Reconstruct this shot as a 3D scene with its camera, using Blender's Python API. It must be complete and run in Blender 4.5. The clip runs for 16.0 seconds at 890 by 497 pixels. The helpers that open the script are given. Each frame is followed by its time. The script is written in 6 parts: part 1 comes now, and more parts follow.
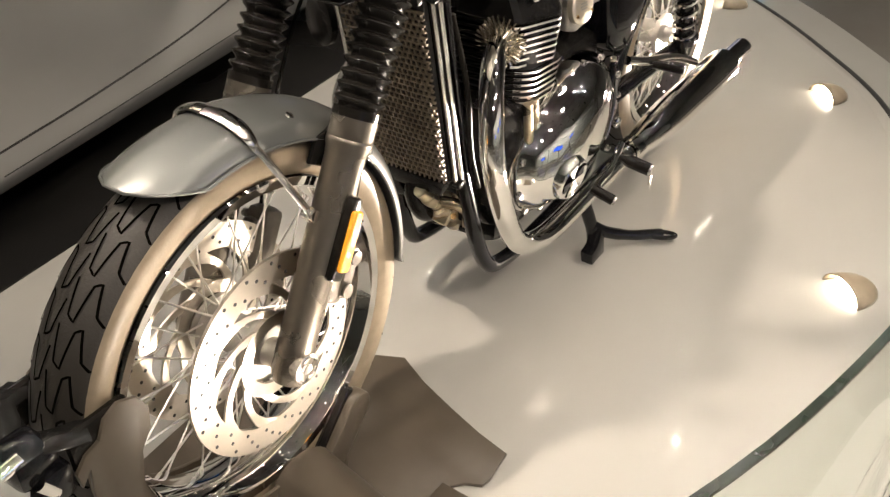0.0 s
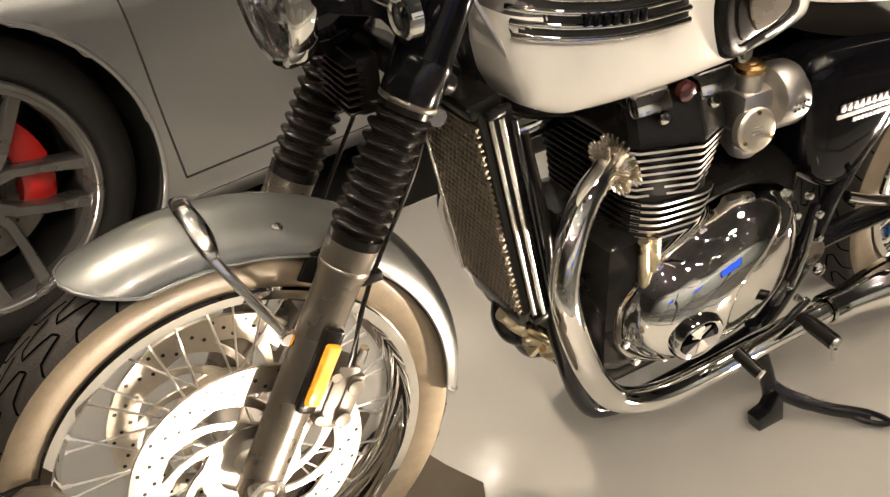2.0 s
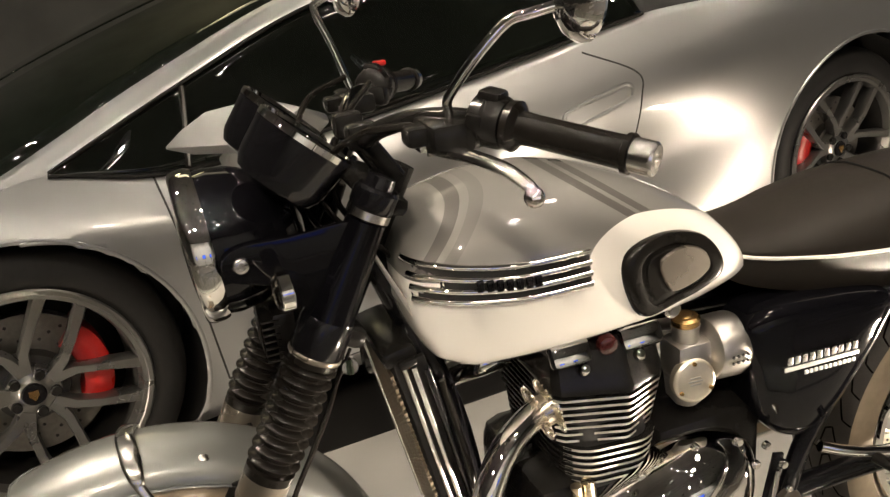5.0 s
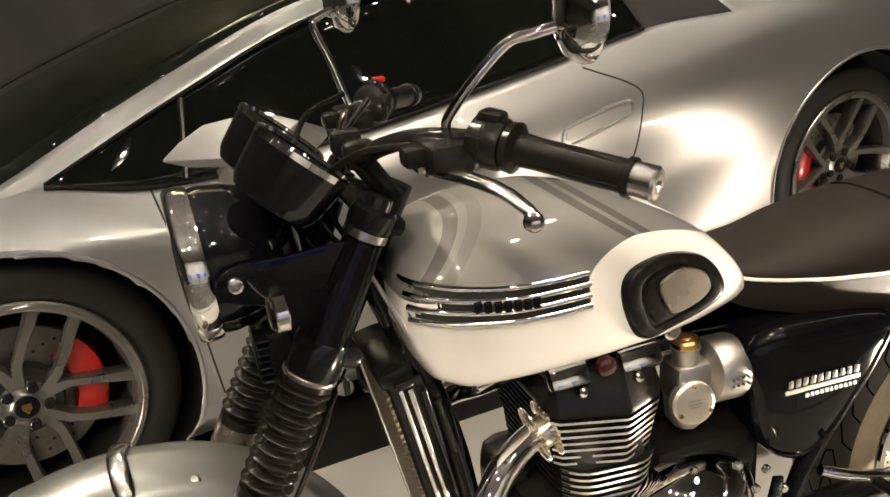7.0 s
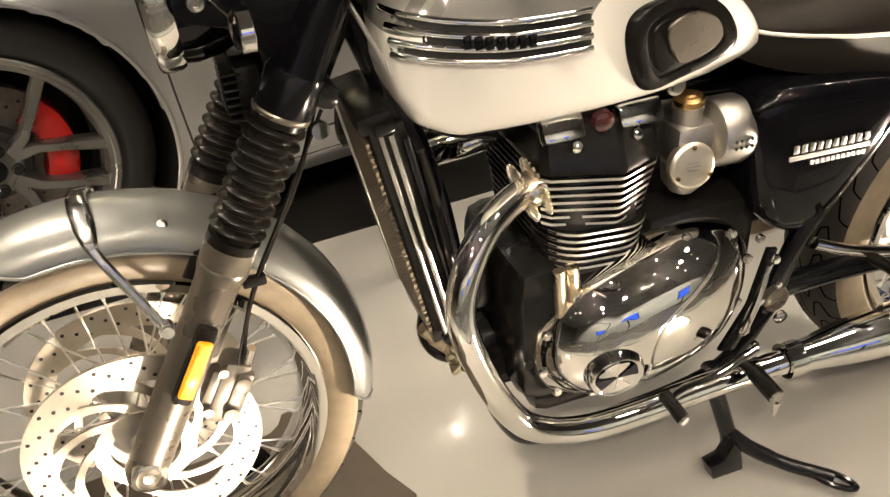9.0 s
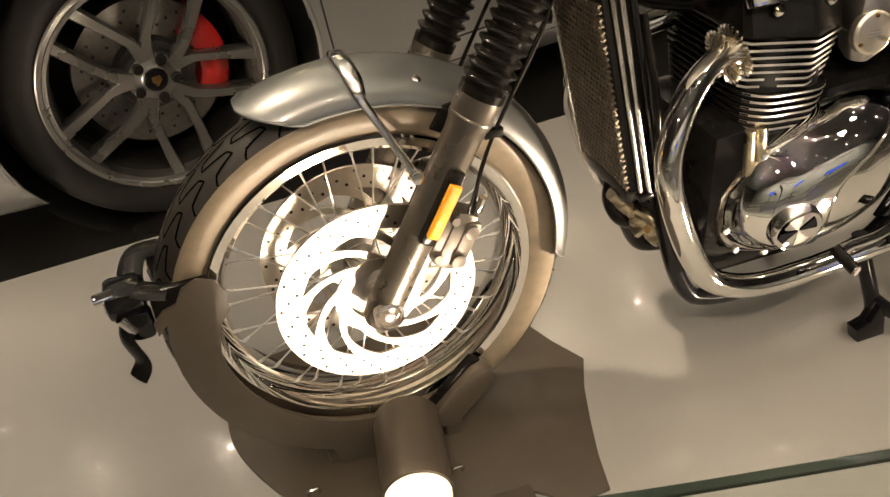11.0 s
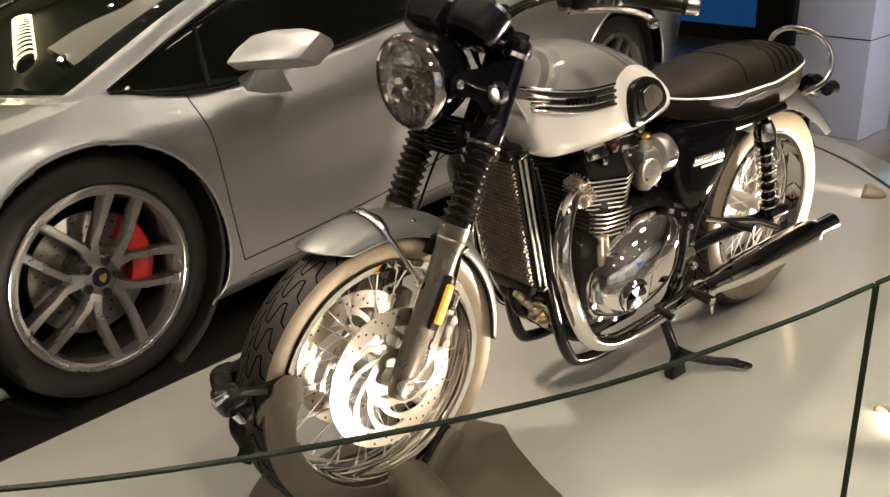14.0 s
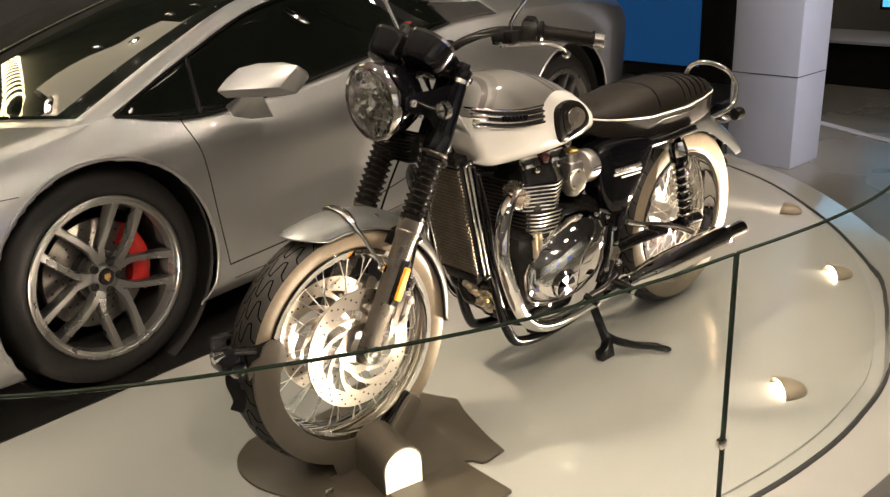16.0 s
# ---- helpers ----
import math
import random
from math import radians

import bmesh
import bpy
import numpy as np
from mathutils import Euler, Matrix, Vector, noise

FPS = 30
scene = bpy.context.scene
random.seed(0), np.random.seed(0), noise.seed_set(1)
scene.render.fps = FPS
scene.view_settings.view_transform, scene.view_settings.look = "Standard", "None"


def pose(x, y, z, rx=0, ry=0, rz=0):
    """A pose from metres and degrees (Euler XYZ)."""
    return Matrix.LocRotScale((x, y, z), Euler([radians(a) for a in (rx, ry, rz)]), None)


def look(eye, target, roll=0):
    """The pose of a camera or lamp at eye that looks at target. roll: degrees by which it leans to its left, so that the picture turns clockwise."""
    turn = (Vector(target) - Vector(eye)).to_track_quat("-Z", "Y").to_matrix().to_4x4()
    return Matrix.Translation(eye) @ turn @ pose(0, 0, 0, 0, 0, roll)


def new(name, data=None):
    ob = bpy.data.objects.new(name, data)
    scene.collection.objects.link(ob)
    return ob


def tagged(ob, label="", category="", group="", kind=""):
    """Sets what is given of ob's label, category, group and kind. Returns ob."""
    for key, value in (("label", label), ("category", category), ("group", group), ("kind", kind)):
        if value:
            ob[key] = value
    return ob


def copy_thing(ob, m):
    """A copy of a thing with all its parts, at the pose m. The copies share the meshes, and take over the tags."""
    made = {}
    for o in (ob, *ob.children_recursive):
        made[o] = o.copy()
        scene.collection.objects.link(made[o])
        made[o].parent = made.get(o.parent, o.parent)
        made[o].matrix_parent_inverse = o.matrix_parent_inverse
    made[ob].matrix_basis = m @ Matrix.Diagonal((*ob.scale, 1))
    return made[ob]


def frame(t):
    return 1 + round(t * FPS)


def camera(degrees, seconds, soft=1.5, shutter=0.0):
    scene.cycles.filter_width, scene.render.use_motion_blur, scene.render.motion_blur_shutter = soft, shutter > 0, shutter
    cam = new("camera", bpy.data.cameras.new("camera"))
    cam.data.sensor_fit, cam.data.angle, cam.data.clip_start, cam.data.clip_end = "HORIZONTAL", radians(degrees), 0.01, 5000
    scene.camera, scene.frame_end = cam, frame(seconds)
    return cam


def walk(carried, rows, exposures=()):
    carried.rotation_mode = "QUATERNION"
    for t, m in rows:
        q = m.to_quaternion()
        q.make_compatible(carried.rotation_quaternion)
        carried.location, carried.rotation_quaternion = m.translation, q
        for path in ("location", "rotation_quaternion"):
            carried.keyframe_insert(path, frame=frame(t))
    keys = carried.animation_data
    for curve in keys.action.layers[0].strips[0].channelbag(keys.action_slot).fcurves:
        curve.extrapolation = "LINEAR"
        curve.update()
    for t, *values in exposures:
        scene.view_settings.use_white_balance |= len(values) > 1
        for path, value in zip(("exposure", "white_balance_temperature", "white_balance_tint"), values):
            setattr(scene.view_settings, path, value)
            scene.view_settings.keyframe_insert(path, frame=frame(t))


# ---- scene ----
cam = camera(53.3, 16.0, soft=1.35, shutter=0.15)

PATH = [
    (0, (-0.664, -0.807, 1.171), (0.69, 0.103, 0.014), -0.1),
    (0.5, (-0.566, -0.867, 1.188), (0.639, 0.223, 0.022), -0.8),
    (1, (-0.409, -0.88, 1.194), (0.631, 0.337, -0.006), -1.5),
    (1.5, (-0.289, -0.889, 1.182), (0.724, 0.392, 0.026), -0.1),
    (2, (-0.166, -0.933, 1.195), (0.606, 0.537, 0.08), -3.9),
    (2.5, (-0.058, -0.992, 1.207), (0.513, 0.584, 0.116), -4.5),
    (3, (0.033, -1.056, 1.238), (0.451, 0.657, 0.295), -6.3),
    (3.5, (0.061, -1.085, 1.266), (0.532, 0.633, 0.356), -5.4),
    (4, (0.076, -1.098, 1.272), (0.616, 0.619, 0.401), -5.3),
    (4.5, (0.088, -1.104, 1.283), (0.658, 0.628, 0.461), -5.8),
    (4.7, (0.09, -1.104, 1.294), (0.657, 0.65, 0.517), -6.1),
    (6.8, (0.101, -1.091, 1.317), (0.684, 0.691, 0.622), -5.6),
    (7, (0.1, -1.088, 1.31), (0.675, 0.684, 0.582), -5.5),
    (7.5, (0.1, -1.073, 1.276), (0.647, 0.658, 0.438), -4.5),
    (8, (0.105, -1.061, 1.242), (0.637, 0.618, 0.293), -4.4),
    (8.5, (0.109, -1.051, 1.219), (0.631, 0.586, 0.195), -4.3),
    (9, (0.11, -1.049, 1.197), (0.617, 0.542, 0.095), -4.1),
    (9.5, (0.079, -1.062, 1.151), (0.560, 0.504, 0.003), -5.0),
    (10, (0.004, -1.066, 1.140), (0.421, 0.503, -0.029), -5.1),
    (10.2, (-0.031, -1.075, 1.143), (0.374, 0.494, -0.030), -4.3),
    (12.5, (-0.597, -1.286, 1.212), (0.174, 0.214, 0.136), -6.6),
    (13, (-0.657, -1.352, 1.249), (0.266, 0.126, 0.266), -4.0),
    (13.5, (-0.787, -1.395, 1.289), (0.312, 0.067, 0.479), -1.8),
    (14, (-0.960, -1.411, 1.300), (0.218, 0.008, 0.525), -2.9),
    (14.5, (-1.105, -1.450, 1.316), (0.014, 0.022, 0.554), -3.2),
    (15, (-1.162, -1.528, 1.326), (-0.012, -0.060, 0.602), -2.1),
    (15.5, (-1.183, -1.652, 1.328), (0.018, -0.234, 0.591), -2.0),
    (16, (-1.198, -1.740, 1.330), (0.054, -0.340, 0.639), -2.6),
]
walk(cam, [(t, look(eye, target, roll)) for t, eye, target, roll in PATH],
     [(0, 1.12, 6500, 14), (1.5, 0.94, 6800, 14), (2.5, 1.05, 6900, 14), (4.5, 0.98, 6800, 13), (7.0, 1.04, 6800, 13), (9.0, 1.10, 7000, 13), (10.2, 0.68, 7100, 14), (12.5, 0.56, 7900, 17), (13.0, 0.90, 7300, 15), (14.0, 0.94, 6800, 13), (14.7, 1.08, 6700, 13), (16.0, 1.04, 7000, 15)])


# ---- light, sky and exposure ----
world = bpy.data.worlds.new("world")
scene.world = world
world.use_nodes = True
world.node_tree.nodes["Background"].inputs["Color"].default_value = (0.05, 0.055, 0.07, 1)
world.node_tree.nodes["Background"].inputs["Strength"].default_value = 0.3


def spot(name, eye, target, watts, angle, blend=0.5, radius=0.05, colour=(1.0, 0.87, 0.70)):
    data = bpy.data.lights.new(name, "SPOT")
    data.energy, data.spot_size, data.spot_blend = watts, radians(angle), blend
    data.shadow_soft_size, data.color = radius, colour
    ob = new(name, data)
    ob.matrix_world = look(eye, target)
    return ob


spot("key_spot", (-0.95, -2.7, 3.3), (0.20, -0.05, 0.50), 125, 36, 0.9, 0.06)
spot("tank_spot", (0.2, -2.9, 3.6), (0.7, -0.05, 0.8), 78, 27, 0.9, 0.06)
spot("back_spot", (-1.2, 1.25, 4.5), (0.74, -0.40, 0.05), 370, 23, 0.5, 0.10)
spot("car_spot", (2.0, -2.2, 4.2), (1.5, 0.95, 0.4), 140, 42, 0.9, 0.12)
spot("car_front_spot", (-2.3, -0.1, 0.30), (-0.85, 0.80, 0.16), 145, 44, 0.9, 0.10)
spot("platform_spot", (2.4, -0.8, 4.3), (1.5, -0.4, 0.0), 72, 62, 0.8, 0.15)
# Added fill lamps out of view; they brighten the south wall for chrome reflections.
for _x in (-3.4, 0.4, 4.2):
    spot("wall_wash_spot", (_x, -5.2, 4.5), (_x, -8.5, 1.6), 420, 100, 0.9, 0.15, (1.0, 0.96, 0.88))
spot("hall_spot", (2.6, -3.2, 4.4), (4.6, 1.2, 0.55), 1350, 22, 0.8, 0.2, (0.80, 0.86, 1.0))


# ---- materials ----
def material(name, base, rough=0.5, metal=0.0, vary=0.12, scale=30.0, bump=0.0, bump_scale=200.0, coat=0.0, rough_vary=0.1,
             stretch=(1, 1, 1), shine=0.5):
    """A principled surface with colour and gloss varied at two scales, and fine relief."""
    m = bpy.data.materials.new(name)
    m.use_nodes = True
    n, l = m.node_tree.nodes, m.node_tree.links
    b = n["Principled BSDF"]
    tc = n.new("ShaderNodeTexCoord")
    mp = n.new("ShaderNodeMapping")
    mp.inputs["Scale"].default_value = stretch
    l.new(tc.outputs["Object"], mp.inputs["Vector"])
    big, fine = n.new("ShaderNodeTexNoise"), n.new("ShaderNodeTexNoise")
    big.inputs["Scale"].default_value, fine.inputs["Scale"].default_value = scale * 0.15, scale
    big.inputs["Detail"].default_value, fine.inputs["Detail"].default_value = 3, 5
    for t in (big, fine):
        l.new(mp.outputs[0], t.inputs["Vector"])
    add = n.new("ShaderNodeMath")
    add.operation = "ADD"
    l.new(big.outputs["Fac"], add.inputs[0])
    l.new(fine.outputs["Fac"], add.inputs[1])
    ramp = n.new("ShaderNodeMapRange")
    ramp.inputs["From Min"].default_value, ramp.inputs["From Max"].default_value = 0.6, 1.4
    ramp.inputs["To Min"].default_value, ramp.inputs["To Max"].default_value = 1 - vary, 1 + vary
    l.new(add.outputs[0], ramp.inputs["Value"])
    mul = n.new("ShaderNodeMix")
    mul.data_type, mul.blend_type = "RGBA", "MULTIPLY"
    mul.inputs["Factor"].default_value = 1
    mul.inputs["A"].default_value = (*base, 1)
    l.new(ramp.outputs[0], mul.inputs["B"])
    l.new(mul.outputs["Result"], b.inputs["Base Color"])
    rr = n.new("ShaderNodeMapRange")
    rr.inputs["From Min"].default_value, rr.inputs["From Max"].default_value = 0.3, 0.7
    rr.inputs["To Min"].default_value, rr.inputs["To Max"].default_value = rough * (1 - rough_vary), min(1, rough * (1 + rough_vary))
    l.new(big.outputs["Fac"], rr.inputs["Value"])
    l.new(rr.outputs[0], b.inputs["Roughness"])
    b.inputs["Metallic"].default_value = metal
    b.inputs["Coat Weight"].default_value = coat
    b.inputs["Specular IOR Level"].default_value = shine
    b.inputs["Coat Roughness"].default_value = 0.015
    if bump:
        t = n.new("ShaderNodeTexNoise")
        t.inputs["Scale"].default_value, t.inputs["Detail"].default_value = bump_scale, 3
        l.new(mp.outputs[0], t.inputs["Vector"])
        bp = n.new("ShaderNodeBump")
        bp.inputs["Strength"].default_value, bp.inputs["Distance"].default_value = bump, 0.002
        l.new(t.outputs["Fac"], bp.inputs["Height"])
        l.new(bp.outputs[0], b.inputs["Normal"])
    return m


def glowing(name, colour, strength):
    m = bpy.data.materials.new(name)
    m.use_nodes = True
    b = m.node_tree.nodes["Principled BSDF"]
    b.inputs["Base Color"].default_value = (*colour, 1)
    b.inputs["Emission Color"].default_value = (*colour, 1)
    b.inputs["Emission Strength"].default_value = strength
    return m


def glass(name, tint, rough=0.0, ior=1.45):
    m = bpy.data.materials.new(name)
    m.use_nodes = True
    b = m.node_tree.nodes["Principled BSDF"]
    b.inputs["Base Color"].default_value = (*tint, 1)
    b.inputs["Transmission Weight"].default_value = 1
    b.inputs["Roughness"].default_value = rough
    b.inputs["IOR"].default_value = ior
    return m


CHROME = material("chrome", (0.80, 0.785, 0.755), 0.022, 1.0, 0.03, 60, rough_vary=0.6)
BRIGHTWORK = material("polished_brightwork", (0.80, 0.78, 0.74), 0.16, 1.0, 0.06, 90)
SPOKE = material("bright_spoke_steel", (0.86, 0.84, 0.80), 0.34, 1.0, 0.05, 120)
STEEL = material("brushed_steel", (0.62, 0.60, 0.57), 0.22, 1.0, 0.08, 120)
DISC = material("ground_disc_steel", (0.60, 0.55, 0.475), 0.34, 1.0, 0.06, 160, bump=0.1, bump_scale=700)
_t = DISC.node_tree.nodes.new("ShaderNodeTangent")
_t.direction_type, _t.axis = "RADIAL", "Y"
DISC.node_tree.nodes["Principled BSDF"].inputs["Anisotropic"].default_value = 0.7
DISC.node_tree.nodes["Principled BSDF"].inputs["Anisotropic Rotation"].default_value = 0.25
DISC.node_tree.links.new(_t.outputs[0], DISC.node_tree.nodes["Principled BSDF"].inputs["Tangent"])
ALLOY = material("cast_alloy", (0.55, 0.53, 0.50), 0.38, 1.0, 0.10, 80, bump=0.2, bump_scale=500)
FORKGREY = material("satin_grey_fork", (0.205, 0.182, 0.152), 0.28, 0.8, 0.08, 90, bump=0.05)
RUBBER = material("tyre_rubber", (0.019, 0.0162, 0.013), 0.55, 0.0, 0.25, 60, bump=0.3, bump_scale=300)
# Paler than the tread: lamp light on the sidewall is put into its colour.
SIDEWALL = material("lit_sidewall", (0.215, 0.172, 0.120), 0.38, 0.0, 0.2, 50, bump=0.15, bump_scale=260)
BLACKGLOSS = material("black_gloss_paint", (0.005, 0.005, 0.006), 0.14, 0.0, 0.2, 40, coat=0.15, shine=0.3)
BLACKBLUE = material("blue_black_paint", (0.0030, 0.0030, 0.0040), 0.05, 0.0, 0.2, 40, coat=0.10, shine=0.15)
BLACKSATIN = material("black_satin", (0.0095, 0.0091, 0.0086), 0.22, 0.0, 0.3, 60, bump=0.06, shine=0.2)
BLACKRUBBER = material("black_rubber", (0.0085, 0.0076, 0.0066), 0.22, 0.0, 0.3, 80, bump=0.05, bump_scale=500, shine=0.2)
VINYL = material("seat_vinyl", (0.014, 0.0115, 0.009), 0.42, 0.0, 0.2, 60, shine=0.2, bump=0.4, bump_scale=900)
PIPING = material("white_piping", (0.75, 0.73, 0.68), 0.45, 0.0, 0.08, 100)
SILVERPAINT = material("silver_fender_paint", (0.215, 0.222, 0.216), 0.36, 0.72, 0.012, 60, coat=1.0)
CARSILVER = material("silver_car_paint", (0.355, 0.358, 0.356), 0.31, 0.80, 0.012, 20, coat=1.0)
AMBER = material("amber_reflector", (0.95, 0.36, 0.02), 0.25, 0.0, 0.12, 300, bump=0.5, bump_scale=900, coat=0.5)
RED = material("red_caliper_paint", (0.46, 0.010, 0.008), 0.3, 0.0, 0.1, 60, coat=0.6)
BRONZE = material("bronze_casting", (0.50, 0.43, 0.31), 0.28, 1.0, 0.3, 100, bump=0.15, bump_scale=300)
FLOATFACE = material("pale_alloy", (0.74, 0.68, 0.57), 0.34, 0.9, 0.08, 120, bump=0.1, bump_scale=500)
BRASS = material("brass_cap", (0.55, 0.34, 0.14), 0.25, 1.0, 0.1, 80)
RADIATOR = material("radiator_core", (0.15, 0.12, 0.083), 0.42, 0.3, 0.4, 160)
UNION = material("heat_tinted_alloy", (0.60, 0.55, 0.46), 0.22, 1.0, 0.2, 120)
FINEDGE = material("machined_fin_edge", (0.84, 0.80, 0.74), 0.3, 1.0, 0.06, 150)
WHITEPRINT = material("white_print", (0.8, 0.79, 0.76), 0.4, 0.0, 0.05, 100)
CLEAR = glass("clear_lens", (0.97, 0.98, 0.98), 0.0, 1.22)
REFLECTOR = material("lamp_reflector", (0.88, 0.87, 0.85), 0.10, 1.0, 0.05, 200)
ROTOR = material("dark_rotor_steel", (0.19, 0.178, 0.162), 0.36, 0.9, 0.25, 80)
PANE = glass("balustrade_glass", (0.93, 0.97, 0.95), 0.0, 1.08)
GLASSEDGE = material("green_glass_edge", (0.016, 0.027, 0.018), 0.22, 0.0, 0.3, 20)
SILLGLASS = material("tinted_window", (0.004, 0.005, 0.004), 0.015, 0.0, 0.2, 10, coat=0.3)
SCREENGLASS = material("windscreen_tint", (0.008, 0.011, 0.008), 0.015, 0.0, 0.3, 8, coat=0.5)
RIMGREY = material("graphite_alloy_wheel", (0.23, 0.226, 0.218), 0.29, 0.9, 0.05, 100)
BARREL = material("dark_rim_barrel", (0.06, 0.058, 0.055), 0.35, 0.7, 0.1, 80)
CARTYRE = material("car_tyre_rubber", (0.012, 0.0115, 0.011), 0.5, 0.0, 0.2, 60, bump=0.2, bump_scale=250, shine=0.25)
DARKGAP = material("dark_gap", (0.009, 0.0086, 0.008), 0.7, 0.0, 0.2, 40)
TREADCUT = material("tread_cut", (0.0025, 0.0024, 0.0022), 0.9, 0.0, 0.2, 40, shine=0.0)
PLATETAUPE = material("taupe_powder_coat", (0.080, 0.064, 0.047), 0.38, 0.0, 0.12, 30, bump=0.12, bump_scale=700)
HOODGLOW = glowing("hood_end_glow", (1.0, 0.88, 0.66), 0.95)
LAMPHOT = glowing("floor_lamp_lens", (1.0, 0.90, 0.72), 22.0)
HOODBEIGE = material("beige_lamp_hood", (0.30, 0.245, 0.175), 0.35, 0.0, 0.15, 40)
FLOORWHITE = material("platform_resin", (0.38, 0.37, 0.345), 0.16, 0.0, 0.05, 3.0, bump=0.02, bump_scale=60, coat=0.35, rough_vary=0.35)
FLOORBLACK = material("black_gloss_floor", (0.012, 0.0115, 0.011), 0.3, 0.0, 0.3, 6.0, rough_vary=0.3)
HALLFLOOR = material("hall_stone_floor", (0.15, 0.138, 0.122), 0.25, 0.0, 0.2, 2.0, rough_vary=0.3)
COLUMN = material("grey_column_paint", (0.33, 0.33, 0.36), 0.6, 0.0, 0.06, 4.0, bump=0.1)
WALLDARK = material("hall_wall", (0.14, 0.138, 0.13), 0.6, 0.0, 0.3, 2.0)
# Lighter copy for the unseen south wall, made to bounce light onto the bike.
WALLPALE = material("pale_bounce_wall", (0.40, 0.395, 0.375), 0.6, 0.0, 0.25, 2.0)
CEILING = material("grey_ceiling", (0.12, 0.118, 0.11), 0.7, 0.0, 0.3, 2.0)
BLUEWALL = glowing("blue_backlit_panel", (0.002, 0.031, 0.10), 0.55)
CYANSCREEN = glowing("cyan_screen", (0.10, 0.55, 0.95), 0.5)
BLUEGLOW = glowing("blue_wall_light", (0.03, 0.12, 0.9), 0.6)
DARKRED = material("dark_red_plastic", (0.045, 0.006, 0.005), 0.2, 0.0, 0.1, 60, coat=1.0)
CALIPER = material("grey_cast_caliper", (0.12, 0.108, 0.092), 0.40, 0.5, 0.2, 90, bump=0.2, bump_scale=400, shine=0.4)
SPOTGLOW = glowing("ceiling_lamp_glow", (1.0, 0.92, 0.78), 1380.0)
LIGHTBOX = glowing("beige_light_box", (1.0, 0.90, 0.66), 0.6)
LAMPRING = glowing("yellow_lamp_ring", (1.0, 0.90, 0.52), 5.0)


# ---- mesh helpers ----
def finish(bm, sharp=38):
    bmesh.ops.recalc_face_normals(bm, faces=bm.faces)
    for f in bm.faces:
        f.smooth = True
    for e in bm.edges:
        e.smooth = not (len(e.link_faces) == 2 and e.calc_face_angle(0) > radians(sharp))


def part(name, bm, mat, parent=None, label="", sharp=38, keep=False):
    if not keep:
        finish(bm, sharp)
    me = bpy.data.meshes.new(name)
    bm.to_mesh(me)
    bm.free()
    for m in (mat if isinstance(mat, (list, tuple)) else [mat]):
        me.materials.append(m)
    ob = new(name, me)
    if parent is not None:
        ob.parent = parent
        ob.matrix_parent_inverse = parent.matrix_world.inverted()
    if label:
        ob["label"] = label
    return ob


def holder(name, place, parent=None):
    ob = new(name)
    ob.empty_display_size = 0.05
    ob.matrix_world = Matrix.Translation(place)
    if parent is not None:
        ob.parent = parent
        ob.matrix_parent_inverse = parent.matrix_world.inverted()
    bpy.context.view_layer.update()
    return ob


def merge(*bms):
    out = bms[0]
    for b in bms[1:]:
        me = bpy.data.meshes.new("tmp")
        b.to_mesh(me)
        b.free()
        out.from_mesh(me)
        bpy.data.meshes.remove(me)
    return out


def box(cx, cy, cz, sx, sy, sz, bevel=0.0, m=None, seg=2):
    bm = bmesh.new()
    bmesh.ops.create_cube(bm, size=1)
    bmesh.ops.scale(bm, vec=(sx, sy, sz), verts=bm.verts)
    if bevel:
        bmesh.ops.bevel(bm, geom=bm.edges[:], offset=bevel, segments=seg, affect="EDGES", profile=0.5)
    bm.transform(Matrix.Translation((cx, cy, cz)) @ (m or Matrix.Identity(4)))
    return bm


def smooth_path(pts, step=6):
    """A Catmull-Rom line through the points."""
    p = [Vector(q) for q in pts]
    p = [p[0] * 2 - p[1]] + p + [p[-1] * 2 - p[-2]]
    out = []
    for i in range(1, len(p) - 2):
        for k in range(step):
            t = k / step
            a, b, c, d = p[i - 1], p[i], p[i + 1], p[i + 2]
            out.append(0.5 * ((2 * b) + (c - a) * t + (2 * a - 5 * b + 4 * c - d) * t * t + (3 * b - a - 3 * c + d) * t ** 3))
    out.append(p[-2])
    return out


def tube(pts, r, seg=12, cap=True, flat=1.0):
    """A round bar along the points; r is a number or one a point; flat squeezes it across."""
    pts = [Vector(p) for p in pts]
    bm = bmesh.new()
    rings, up = [], None
    for i, p in enumerate(pts):
        d = (pts[min(i + 1, len(pts) - 1)] - pts[max(i - 1, 0)]).normalized()
        if up is None:
            up = Vector((0, 0, 1)) if abs(d.z) < 0.9 else Vector((0, 1, 0))
        side = d.cross(up).normalized()
        up = side.cross(d).normalized()
        rr = r[i] if isinstance(r, (list, tuple)) else r
        rings.append([bm.verts.new(p + side * math.cos(a) * rr + up * math.sin(a) * rr * flat)
                      for a in (2 * math.pi * k / seg for k in range(seg))])
    for a, b in zip(rings, rings[1:]):
        for k in range(seg):
            bm.faces.new((a[k], a[(k + 1) % seg], b[(k + 1) % seg], b[k]))
    if cap:
        bm.faces.new(rings[0][::-1])
        bm.faces.new(rings[-1])
    return bm


